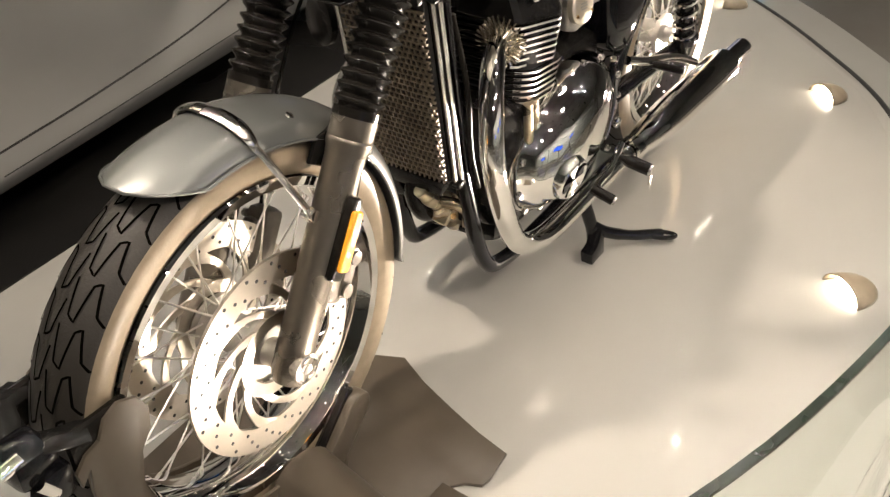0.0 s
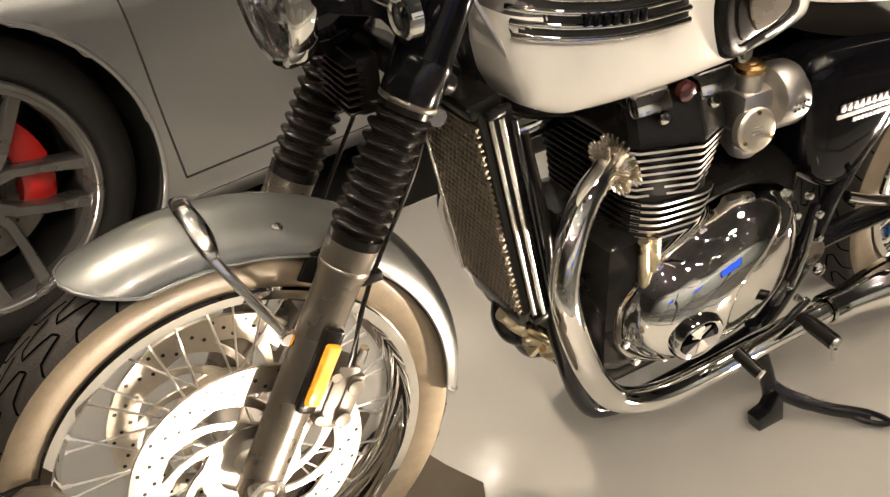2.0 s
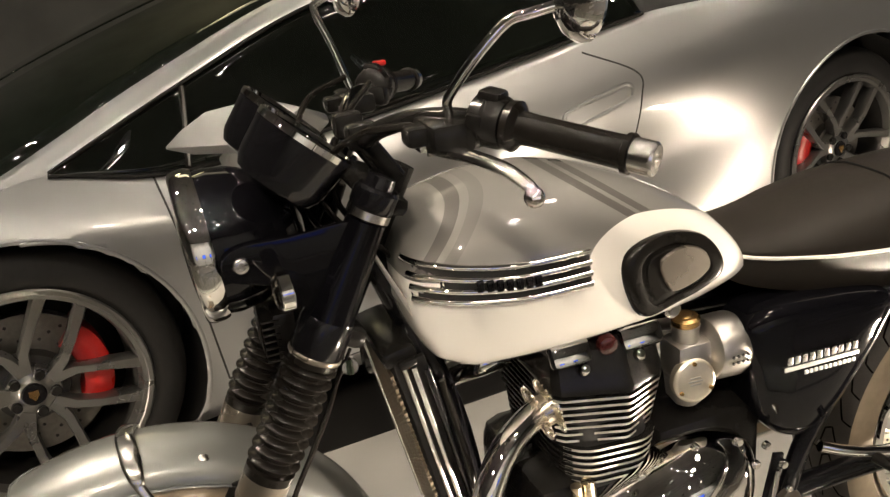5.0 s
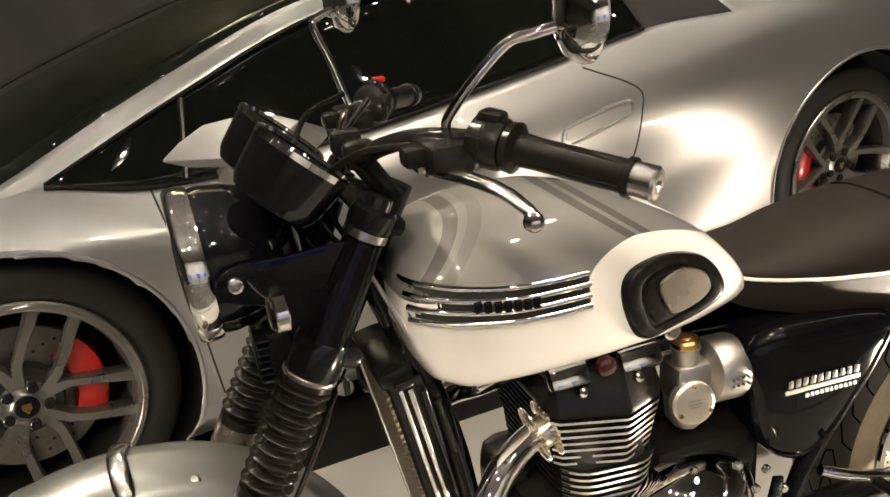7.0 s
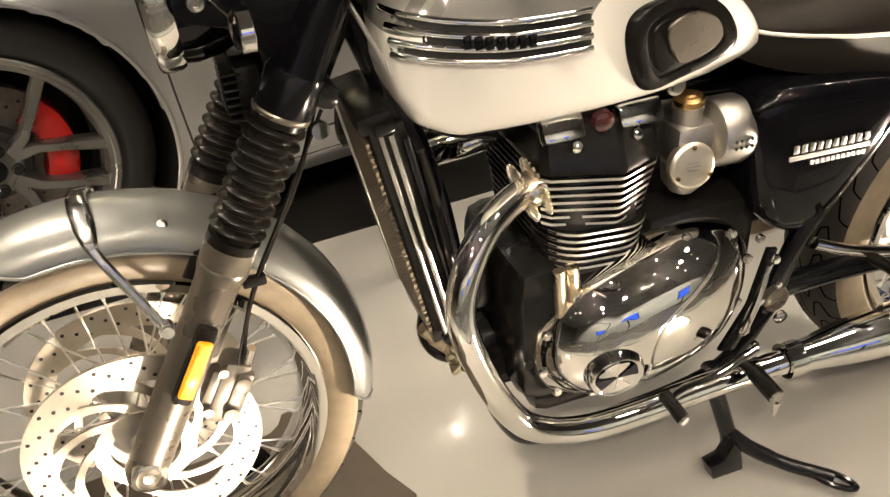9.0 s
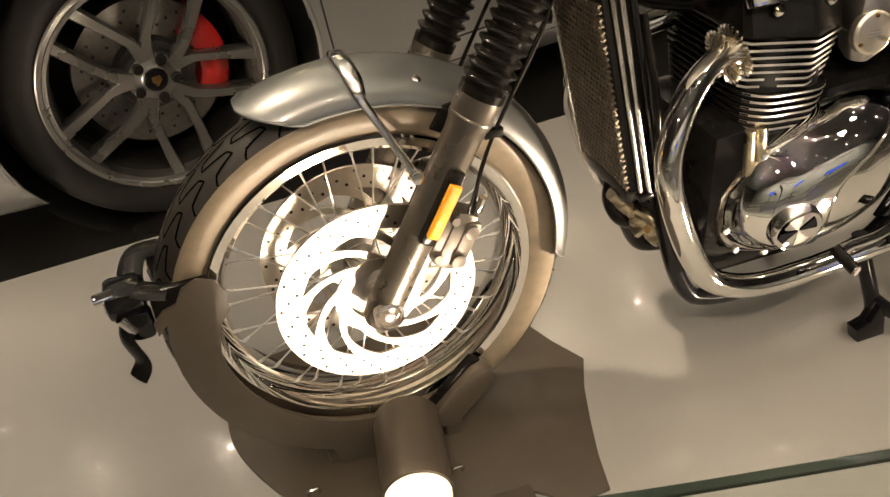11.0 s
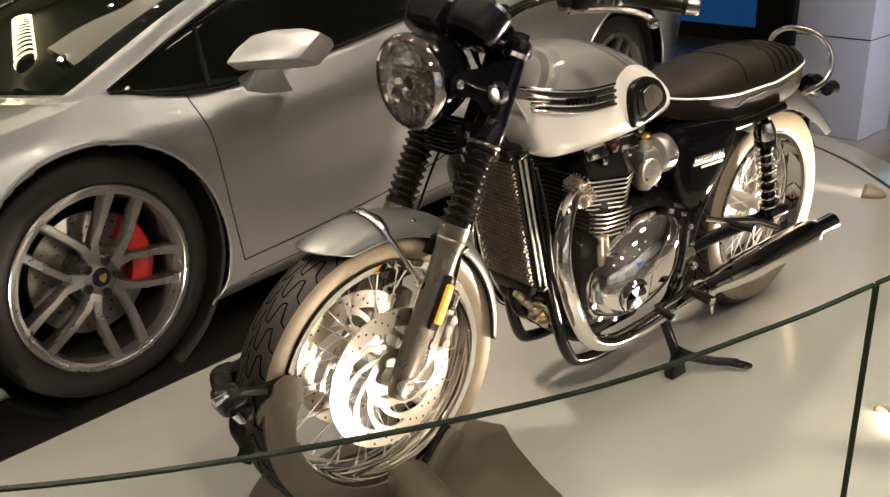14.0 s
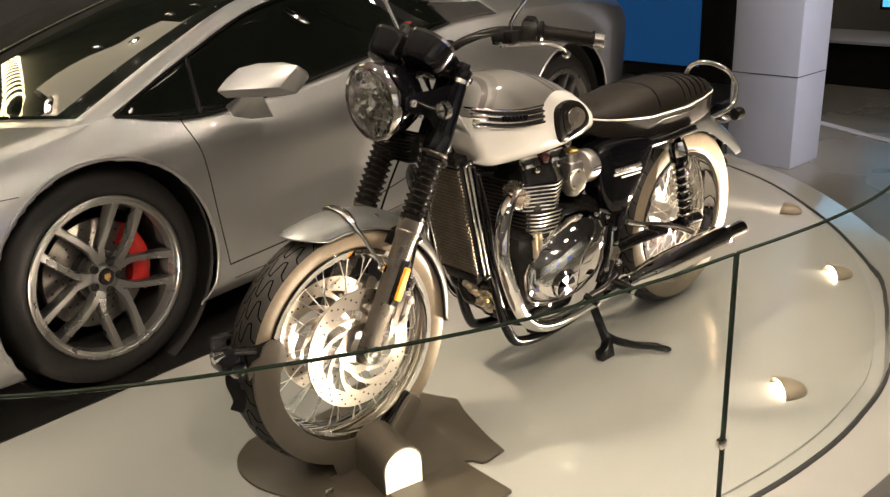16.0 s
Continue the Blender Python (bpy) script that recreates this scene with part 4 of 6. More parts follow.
def tank_paint():
    """White lower half that sweeps up round the knee pad; silver above with darker pinstripes."""
    m = material("tank_paint", (0.80, 0.78, 0.73), 0.22, 0.0, 0.02, 80, coat=1.0)
    n, l = m.node_tree.nodes, m.node_tree.links
    b = n["Principled BSDF"]
    sep = n.new("ShaderNodeSeparateXYZ")
    l.new(n["Texture Coordinate"].outputs["Object"], sep.inputs[0])

    def math_(op, a, c=None):
        q = n.new("ShaderNodeMath")
        q.operation = op
        for i, v in enumerate((a, c)):
            if v is None:
                continue
            if isinstance(v, (int, float)):
                q.inputs[i].default_value = v
            else:
                l.new(v, q.inputs[i])
        return q.outputs[0]

    X, _, Z = sep.outputs
    line = math_("ADD", math_("MULTIPLY", X, -0.105), 0.8945)
    above = math_("GREATER_THAN", Z, line)
    # the white arch over the knee pad rises as a quarter ellipse and falls as a parabola
    d = math_("MINIMUM", math_("DIVIDE", math_("MAXIMUM", math_("SUBTRACT", 0.672, X), 0.0), 0.085), 1.0)
    e = math_("MAXIMUM", math_("SUBTRACT", X, 0.672), 0.0)
    rise = math_("MULTIPLY", math_("SQRT", math_("SUBTRACT", 1.0, math_("MULTIPLY", d, d))), 0.045)
    fall = math_("ADD", math_("MULTIPLY", e, 0.08), math_("MULTIPLY", math_("MULTIPLY", e, e), 1.5))
    arch = math_("ADD", math_("SUBTRACT", rise, fall), 0.8345)
    silver = math_("MULTIPLY", above, math_("GREATER_THAN", Z, arch))
    f1 = math_("SUBTRACT", X, math_("SUBTRACT", Z, 0.86))

    def band(v, lo, hi):
        return math_("MULTIPLY", math_("GREATER_THAN", v, lo), math_("LESS_THAN", v, hi))

    f2 = math_("ADD", X, math_("MULTIPLY", math_("SUBTRACT", Z, 0.86), 1.33))
    dark = math_("MAXIMUM", math_("MAXIMUM", band(f1, 0.355, 0.371), math_("MULTIPLY", band(f1, 0.381, 0.398), 0.35)), math_("MAXIMUM", band(f2, 0.710, 0.724), band(f2, 0.686, 0.702)))
    mix = n.new("ShaderNodeMix")
    mix.data_type = "RGBA"
    mix.inputs["A"].default_value, mix.inputs["B"].default_value = (0.165, 0.162, 0.152, 1), (0.070, 0.067, 0.061, 1)
    l.new(dark, mix.inputs["Factor"])
    mix2 = n.new("ShaderNodeMix")
    mix2.data_type = "RGBA"
    mix2.inputs["A"].default_value = (0.80, 0.78, 0.73, 1)
    l.new(mix.outputs["Result"], mix2.inputs["B"])
    l.new(silver, mix2.inputs["Factor"])
    l.new(mix2.outputs["Result"], b.inputs["Base Color"])
    l.new(math_("MULTIPLY", silver, 0.08), b.inputs["Metallic"])
    l.new(math_("ADD", math_("MULTIPLY", silver, 0.26), 0.22), b.inputs["Roughness"])
    return m


tank = part("fuel_tank", tank_bm, tank_paint(), bike, "fuel tank painted silver above and white below", 60)


def flank(x, z, s, grow):
    """The point of the tank's flank at x and height z."""
    lo, hi = 5.0, 175.0
    for _ in range(24):
        mid = (lo + hi) / 2
        if tank_point(x, mid).z < z:
            lo = mid
        else:
            hi = mid
    p, q = tank_point(x, lo), tank_point(x, lo + 4)
    px = tank_point(min(x + 0.004, 0.867), lo)
    nrm = (q - p).cross(px - p).normalized()
    if nrm.y > 0:
        nrm = -nrm
    p = p + nrm * grow
    return p if s < 0 else Vector((p.x, 2 * C - p.y, p.z))


for s in (-1, 1):
    # emblem of three chrome ribs with a dark ground
    bar_x = [0.358 + (0.588 - 0.358) * i / 36 for i in range(37)]
    zline = lambda x: 0.8575 - 0.105 * (x - 0.362) - 0.007 * math.sin(math.pi * (x - 0.362) / 0.226)
    ground = loft([[flank(x, zline(x) + d, s, g) for x in bar_x] for d, g in ((0.0250, -0.001), (0.0250, 0.003), (-0.0250, 0.003), (-0.0250, -0.001))], wrap=False)
    part("tank_emblem", ground, DARKGAP, tank, "black strip with chrome ribs on the tank")
    for d in (-0.0215, -0.0072, 0.0072, 0.0215):
        rib = [flank(x, zline(x) + d, s, 0.0040) for x in bar_x]
        part("emblem_rib", tube(rib, 0.0042, 12), CHROME, tank, "chrome emblem rib")
    for k in range(7):
        x = 0.432 + k * 0.0125
        a, b_ = flank(x, zline(x) + 0.006, s, 0.0085), flank(x + 0.006, zline(x) - 0.006, s, 0.0085)
        part("emblem_mark", box(*((a + b_) / 2), 0.009, 0.005, 0.015, 0.001), BLACKGLOSS, tank)
    # knee pad
    pad = [(-0.086, 0.030), (-0.066, 0.056), (-0.005, 0.061), (0.056, 0.040), (0.086, 0.004), (0.086, -0.024), (0.050, -0.040), (0.0, -0.049), (-0.052, -0.056), (-0.077, -0.020)]
    ring = closed_curve(pad, 5)
    rings = []
    for sc, g in ((1.0, -0.002), (0.99, 0.004), (0.93, 0.010), (0.84, 0.012), (0.70, 0.0105), (0.68, 0.0085), (0.60, 0.0085), (0.58, 0.0105), (0.40, 0.012)):
        rings.append([flank(0.719 + x * 0.98 * sc, 0.791 + z * 0.94 * sc, s, g) for x, z in ring])
    part("knee_pad", loft(rings), BLACKRUBBER, tank, "moulded black rubber knee pad")
    plate = closed_curve([(-0.044, 0.018), (-0.030, 0.029), (0.004, 0.031), (0.036, 0.016), (0.044, -0.006), (0.020, -0.020), (-0.018, -0.026), (-0.032, -0.014)], 5)
    inner = [flank(0.731 + x * 0.93, 0.793 + z * 0.93, s, 0.0145) for x, z in plate]
    inner0 = [flank(0.731 + x, 0.793 + z, s, 0.010) for x, z in plate]
    part("pad_plate", loft([inner0, inner]), FORKGREY, tank, "grey pad insert")

# ---- seat ----
STOP = [(0.835, 0.795), (0.88, 0.786), (0.95, 0.792), (1.02, 0.806), (1.13, 0.820), (1.28, 0.826), (1.40, 0.818), (1.48, 0.802), (1.54, 0.775), (1.575, 0.745)]
SPIP = [(0.835, 0.780), (0.88, 0.764), (0.95, 0.752), (1.02, 0.745), (1.13, 0.738), (1.28, 0.738), (1.40, 0.748), (1.48, 0.755), (1.54, 0.752), (1.575, 0.738)]
SBOT = [(0.835, 0.735), (0.88, 0.712), (0.95, 0.692), (1.02, 0.680), (1.13, 0.668), (1.28, 0.664), (1.40, 0.670), (1.48, 0.680), (1.54, 0.695), (1.575, 0.712)]
SWID = [(0.835, 0.070), (0.88, 0.085), (0.95, 0.098), (1.02, 0.112), (1.13, 0.122), (1.28, 0.122), (1.40, 0.115), (1.48, 0.098), (1.54, 0.068), (1.575, 0.030)]
secs, left = [], []
for i in range(49):
    x = 0.835 + 0.74 * i / 48
    t, p, b, w = (lerp_table(q, x) for q in (STOP, SPIP, SBOT, SWID))
    half = [(0.0, t), (0.35, t - 0.002), (0.65, t - (t - p) * 0.14), (0.86, t - (t - p) * 0.42), (0.97, t - (t - p) * 0.80), (1.0, p), (0.985, p - 0.006), (1.0, p - 0.016), (0.985, p - (p - b) * 0.7), (0.93, b), (0.5, b - 0.004)]
    row = [Vector((x, C - u * w, z)) for u, z in half] + [Vector((x, C, b - 0.004))] + [Vector((x, C + u * w, z)) for u, z in half[:0:-1]]
    secs.append(row)
    left.append((x, w, p))
seat = part("seat", loft(secs), VINYL, bike, "long black vinyl bench seat with white piping", 50)
for s in (-1, 1):
    part("seat_piping", tube([(x, C + s * (w + 0.001), p - 0.004) for x, w, p in left], 0.0030, 8), PIPING, seat, "white piping")


def seat_over(x, lift):
    """A line across the top of the seat at x, from piping to piping."""
    t, p, w = (lerp_table(q, x) for q in (STOP, SPIP, SWID))
    h = [(0.97, t - (t - p) * 0.80), (0.86, t - (t - p) * 0.42), (0.65, t - (t - p) * 0.14), (0.35, t - 0.002), (0.0, t)]
    return smooth_path([(x, C - u * w, z + lift) for u, z in h] + [(x, C + u * w, z + lift) for u, z in h[-2::-1]], 3)


for x in (1.16, 1.30, 1.335, 1.37, 1.405, 1.44):
    part("seat_seam", tube(seat_over(x, 0.0002), 0.0024, 6), BLACKSATIN, seat, "stitched seat seam")
for s in (-1, 1):
    seam = [(1.11, 0.700), (1.15, 0.712), (1.22, 0.716), (1.30, 0.716), (1.36, 0.722)]
    part("seat_seam", tube(smooth_path([(x, C + s * (lerp_table(SWID, x) * 0.993), z) for x, z in seam]), 0.0018, 6), BLACKSATIN, seat)

# grab rail and tail
half_rail = [(1.48, 0.112, 0.668), (1.53, 0.119, 0.676), (1.585, 0.119, 0.688), (1.620, 0.113, 0.716), (1.632, 0.102, 0.760), (1.622, 0.078, 0.800), (1.606, 0.040, 0.822)]
rail = smooth_path([(x, C - y, z) for x, y, z in half_rail] + [(1.600, C, 0.828)] + [(x, C + y, z) for x, y, z in half_rail[::-1]], 6)
part("grab_rail", tube(rail, 0.0080, 12), BRIGHTWORK, bike, "chrome passenger grab rail")
part("rear_mudguard", mudguard(RA, 0.382, 23, 128, 0.086, 0.080, flare=0.052), SILVERPAINT, bike, "metallic silver rear mudguard", 60)
tl = along((1.70, C, 0.635), (1.78, C, 0.62))
tail = part("tail_lamp", lathe([(0, 0.0), (0, 0.030), (0.03, 0.038), (0.05, 0.040), (0.05, 0.0)], tl, 24), BLACKGLOSS, bike, "round tail lamp")
part("tail_lens", lathe([(0.05, 0.037), (0.062, 0.030), (0.066, 0.0)], tl, 20), RED, tail, "red tail lens")
for s in (-1, 1):
    q = Vector((1.69, C + s * 0.085, 0.640))
    part("indicator", lathe([(-0.02, 0.0), (-0.02, 0.020), (0.018, 0.0225), (0.026, 0.0)], along(q, q + Vector((1, 0, 0))), 20), BLACKSATIN, bike, "small black rear indicator")
    part("indicator_stem", tube([q, (1.64, C + s * 0.03, 0.645)], 0.007, 10), BLACKSATIN, bike)
part("plate_bracket", merge(box(1.725, C, 0.49, 0.012, 0.03, 0.12, 0.004), box(1.735, C, 0.43, 0.016, 0.056, 0.056, 0.020), box(1.70, C, 0.545, 0.08, 0.03, 0.016, 0.004)), BLACKSATIN, bike, "black number plate bracket")

# ---- frame ----
for pts, r in (([(0.33, C, 0.88), (0.42, C, 0.60), (0.455, C, 0.34)], 0.020), ([(0.36, C, 0.80), (0.60, C, 0.70), (0.95, C, 0.66)], 0.022)):
    part("frame_tube", tube(smooth_path(pts), r, 14), BLACKGLOSS, bike, "black painted frame tube")
for s in (-1, 1):
    Y = lambda d: C + s * d
    for pts in ([(0.40, Y(0.04), 0.66), (0.445, Y(0.075), 0.36), (0.49, Y(0.085), 0.20), (0.55, Y(0.09), 0.155), (0.70, Y(0.09), 0.15), (0.86, Y(0.10), 0.19), (0.93, Y(0.11), 0.30)],
                [(0.93, Y(0.11), 0.30), (0.97, Y(0.115), 0.44), (1.06, Y(0.12), 0.58), (1.10, Y(0.12), 0.65)],
                [(0.86, Y(0.11), 0.665), (1.10, Y(0.12), 0.65), (1.35, Y(0.12), 0.655)]):
        part("frame_tube", tube(smooth_path(pts), 0.0155, 12), BLACKGLOSS, bike, "black painted frame tube")
    part("swingarm", tube(smooth_path([(0.93, Y(0.10), 0.33), (1.1, Y(0.105), 0.335), (1.42, Y(0.115), 0.325)]), 0.020, 12), BLACKGLOSS, bike, "black swingarm")
    # shock absorbers
    a, b = Vector((1.255, Y(0.125), 0.615)), Vector((1.322, Y(0.130), 0.330))
    sm = along(a, b)
    L = (b - a).length
    sh = part("shock_absorber", lathe([(-0.016, 0.0), (-0.016, 0.016), (0.0, 0.020), (0.012, 0.029), (0.050, 0.030), (0.054, 0.027), (0.058, 0.016), (0.16, 0.015), (0.165, 0.020), (L - 0.04, 0.020), (L - 0.035, 0.027), (L - 0.02, 0.027), (L - 0.015, 0.014), (L + 0.012, 0.013), (L + 0.012, 0.0)], sm, 28), BLACKGLOSS, bike, "black rear shock absorber with chrome coil spring")
    coil = []
    for k in range(7 * 14 + 1):
        f = k / (7 * 14)
        ang = f * 7 * 2 * math.pi
        coil.append(sm @ Vector((0.056 + f * (L - 0.093), 0.0265 * math.cos(ang), 0.0265 * math.sin(ang))))
    part("coil_spring", tube(coil, 0.0045, 8), CHROME, sh, "chrome coil spring")
    part("shock_cap", lathe([(-0.018, 0.0), (-0.018, 0.021), (-0.012, 0.024), (0.010, 0.0302), (0.030, 0.0308), (0.032, 0.028), (0.032, 0.0)], sm, 28), CHROME, sh, "chrome shock absorber cap")

# ---- engine ----
eng = holder("engine", (0.62, C, 0.2), bike)
part("crankcase", merge(box(0.665, C, 0.375, 0.34, 0.25, 0.25, 0.04), box(0.80, C, 0.42, 0.20, 0.22, 0.22, 0.04)), BLACKSATIN, eng, "black engine crankcase")
part("sump", box(0.66, C, 0.235, 0.26, 0.18, 0.09, 0.03), BLACKSATIN, eng)
tilt = pose(0, 0, 0, 0, 5, 0)


def rounded(w, d, r, n=6):
    """The outline of a rectangle with round corners."""
    out = []
    for cx_, cy_, a0 in ((w / 2 - r, d / 2 - r, 0), (-w / 2 + r, d / 2 - r, 90), (-w / 2 + r, -d / 2 + r, 180), (w / 2 - r, -d / 2 + r, 270)):
        out += [(cx_ + r * math.cos(radians(a0 + 90 * k / n)), cy_ + r * math.sin(radians(a0 + 90 * k / n))) for k in range(n + 1)]
    return out



part("cylinder_block", prism(rounded(0.140, 0.238, 0.04), 0.17, Matrix.Translation((0.622, C, 0.475))), DARKGAP, eng, "black cylinder block")


def fin_outline(k, grow=0.0):
    """Round fins low on the barrel, fins with a corner on either side higher up."""
    w = 0.150 + 0.0036 * k + grow
    d = 0.246 + 0.0028 * k + grow
    if k < 5:
        return rounded(w, d, 0.052)
    h = [(-w / 2, d / 2 - 0.032), (-w / 2 + 0.010, d / 2 - 0.022), (0.004, d / 2 - 0.0032), (0.011, d / 2 - 0.0018), (0.017, d / 2 - 0.0026), (0.023, d / 2 - 0.0050), (w / 2 - 0.012, d / 2 - 0.034), (w / 2, d / 2 - 0.050)]
    return h + [(x, -y) for x, y in h[::-1]]


for k in range(13):
    z = 0.485 + k * 0.0116
    fin = prism(fin_outline(k * 10 / 12), 0.0042, Matrix.Translation((0, 0, -0.0021)), 0.0007)
    for f in fin.faces:
        f.normal_update()
        # Front and rear edges go black too, standing in for shade on them.
        f.material_index = 1 if abs(f.normal.z) > 0.5 or abs(f.normal.x) > 0.75 else 0
    part("cooling_fin", fin, [FINEDGE, BLACKSATIN], eng, "black cooling fin, bright machined sides, front and rear edges blackened as shaded").matrix_world = Matrix.Translation((0.621 + 0.00067 * k, C, z)) @ tilt
head = [[Vector((0.629 + x * sc, C + y * sd, z - 0.0875 * x * (z < 0.66))) for x, y in fin_outline(10)] for sc, sd, z in ((0.98, 0.98, 0.629), (1.0, 1.0, 0.633), (1.0, 0.99, 0.641), (0.92, 0.80, 0.692), (0.80, 0.70, 0.702))]
part("cylinder_head", loft(head), BLACKSATIN, eng, "black cylinder head with sloping sides", 25)
for x, w in ((0.566, 0.066), (0.676, 0.072)):
    part("cam_cover", box(x, C - 0.104, 0.698, w * 0.92, 0.024, 0.038, 0.009, pose(0, 0, 0, -32, 0, 0)), CHROME, eng, "polished cam cover end")
    part("cam_cover_back", box(x, C - 0.05, 0.706, w - 0.01, 0.11, 0.03, 0.004), BLACKSATIN, eng)
part("frame_bolt", lathe([(0, 0.0), (0, 0.0135), (0.005, 0.0135), (0.006, 0.009), (0.010, 0.008), (0.010, 0.0)], along((0.732, C - 0.098, 0.722), (0.732, C - 0.2, 0.722)), 20), STEEL, eng, "round steel frame bolt")
part("breather_cap", lathe([(0, 0.0), (0, 0.015), (0.010, 0.014), (0.013, 0.009), (0.013, 0.0)], along((0.622, C - 0.105, 0.700), (0.622, C - 0.2, 0.700)), 20), DARKRED, eng)
for x in (0.582, 0.668):
    part("head_bolt", lathe([(0, 0.0), (0, 0.0085), (0.006, 0.0085), (0.010, 0.006), (0.011, 0.0)], along((x, C - 0.115, 0.672), (x, C - 0.138, 0.695)), 12), CHROME, eng, "chrome head bolt")
part("push_rod_tube", tube([(0.553, C - 0.130, 0.50), (0.556, C - 0.134, 0.425)], 0.0085, 12), BRONZE, eng, "bronze-tinted push rod tube")
part("push_rod_tube", tube([(0.573, C - 0.128, 0.50), (0.577, C - 0.132, 0.425)], 0.0105, 12), BRONZE, eng)
un = part("pipe_union", lathe([(-0.006, 0.020), (-0.006, 0.025), (0.024, 0.026), (0.024, 0.020)], along((0.525, C - 0.085, 0.607), (0.567, C - 0.085, 0.620)), 24, closed=True), UNION, bike, "finned exhaust clamp with bronze tint")
petal = [(-0.0032, 0.024), (0.0032, 0.024), (0.0036, 0.034), (0.0030, 0.042), (0.0014, 0.046), (-0.0014, 0.046), (-0.0030, 0.042), (-0.0036, 0.034)]
for row, off in ((0, -0.004), (1, 0.016)):
    for k in range(24):
        fm = along((0.525, C - 0.085, 0.607), (0.567, C - 0.085, 0.620)) @ pose(0, 0, 0, 15 * k + 7.5 * row, 0, 0)
        part("union_fin", prism(petal, 0.0026, Matrix(((1, 0, 0, off), (0, 0, 1, -0.0013), (0, 1, 0, -0.003), (0, 0, 0, 1))), 0.0005), UNION, un).matrix_world = fm

# chrome side cover
COVER = [(0.506, 0.345), (0.512, 0.415), (0.560, 0.470), (0.640, 0.505), (0.735, 0.525), (0.815, 0.510), (0.850, 0.455), (0.842, 0.375), (0.800, 0.320), (0.700, 0.278), (0.590, 0.278), (0.530, 0.300)]
out = closed_curve(COVER, 14)
cx, cz = 0.672, 0.398
out = [(x + 0.014, z - 0.016) for x, z in out]
cx, cz = cx + 0.014, cz - 0.016
COVER_DOME = ((1.0, 0.100), (1.0, 0.120), (0.988, 0.128), (0.965, 0.134), (0.94, 0.139), (0.91, 0.146), (0.86, 0.156), (0.76, 0.169), (0.62, 0.181), (0.45, 0.189), (0.25, 0.193), (0.03, 0.194))


FIELD = [(0.671, 0.371), (0.685, 0.408), (0.710, 0.430), (0.741, 0.451), (0.782, 0.481), (0.783, 0.497), (0.745, 0.507), (0.64, 0.482), (0.565, 0.445), (0.537, 0.40), (0.540, 0.34), (0.60, 0.30), (0.66, 0.32)]
FIELD = closed_curve(FIELD, 4)
DOME = [(f, d) for f, d in COVER_DOME[:1:-1]]


def raised(x, z):
    """The raised field on the cover, bounded by a sweeping crease."""
    near, inside = 1.0, False
    for (x0, z0), (x1, z1) in zip(FIELD, FIELD[1:] + FIELD[:1]):
        ex, ez_ = x1 - x0, z1 - z0
        t = max(0, min(1, ((x - x0) * ex + (z - z0) * ez_) / (ex * ex + ez_ * ez_ + 1e-12)))
        near = min(near, math.hypot(x - x0 - t * ex, z - z0 - t * ez_))
        if (z0 > z) != (z1 > z) and x < x0 + (z - z0) / (z1 - z0) * ex:
            inside = not inside
    t = max(0, min(1, 0.5 + (near if inside else -near) / 0.012))
    return 0.0065 * t * t * (3 - 2 * t)


def cover_depth(x, z):
    """How far the domed cover stands out at (x, z)."""
    a = math.atan2(z - cz, x - cx)
    r = min(out, key=lambda q: abs((math.atan2(q[1] - cz, q[0] - cx) - a + math.pi) % (2 * math.pi) - math.pi))
    f = math.hypot(x - cx, z - cz) / math.hypot(r[0] - cx, r[1] - cz)
    return lerp_table(DOME, max(0.03, min(0.988, f))) + raised(x, z)


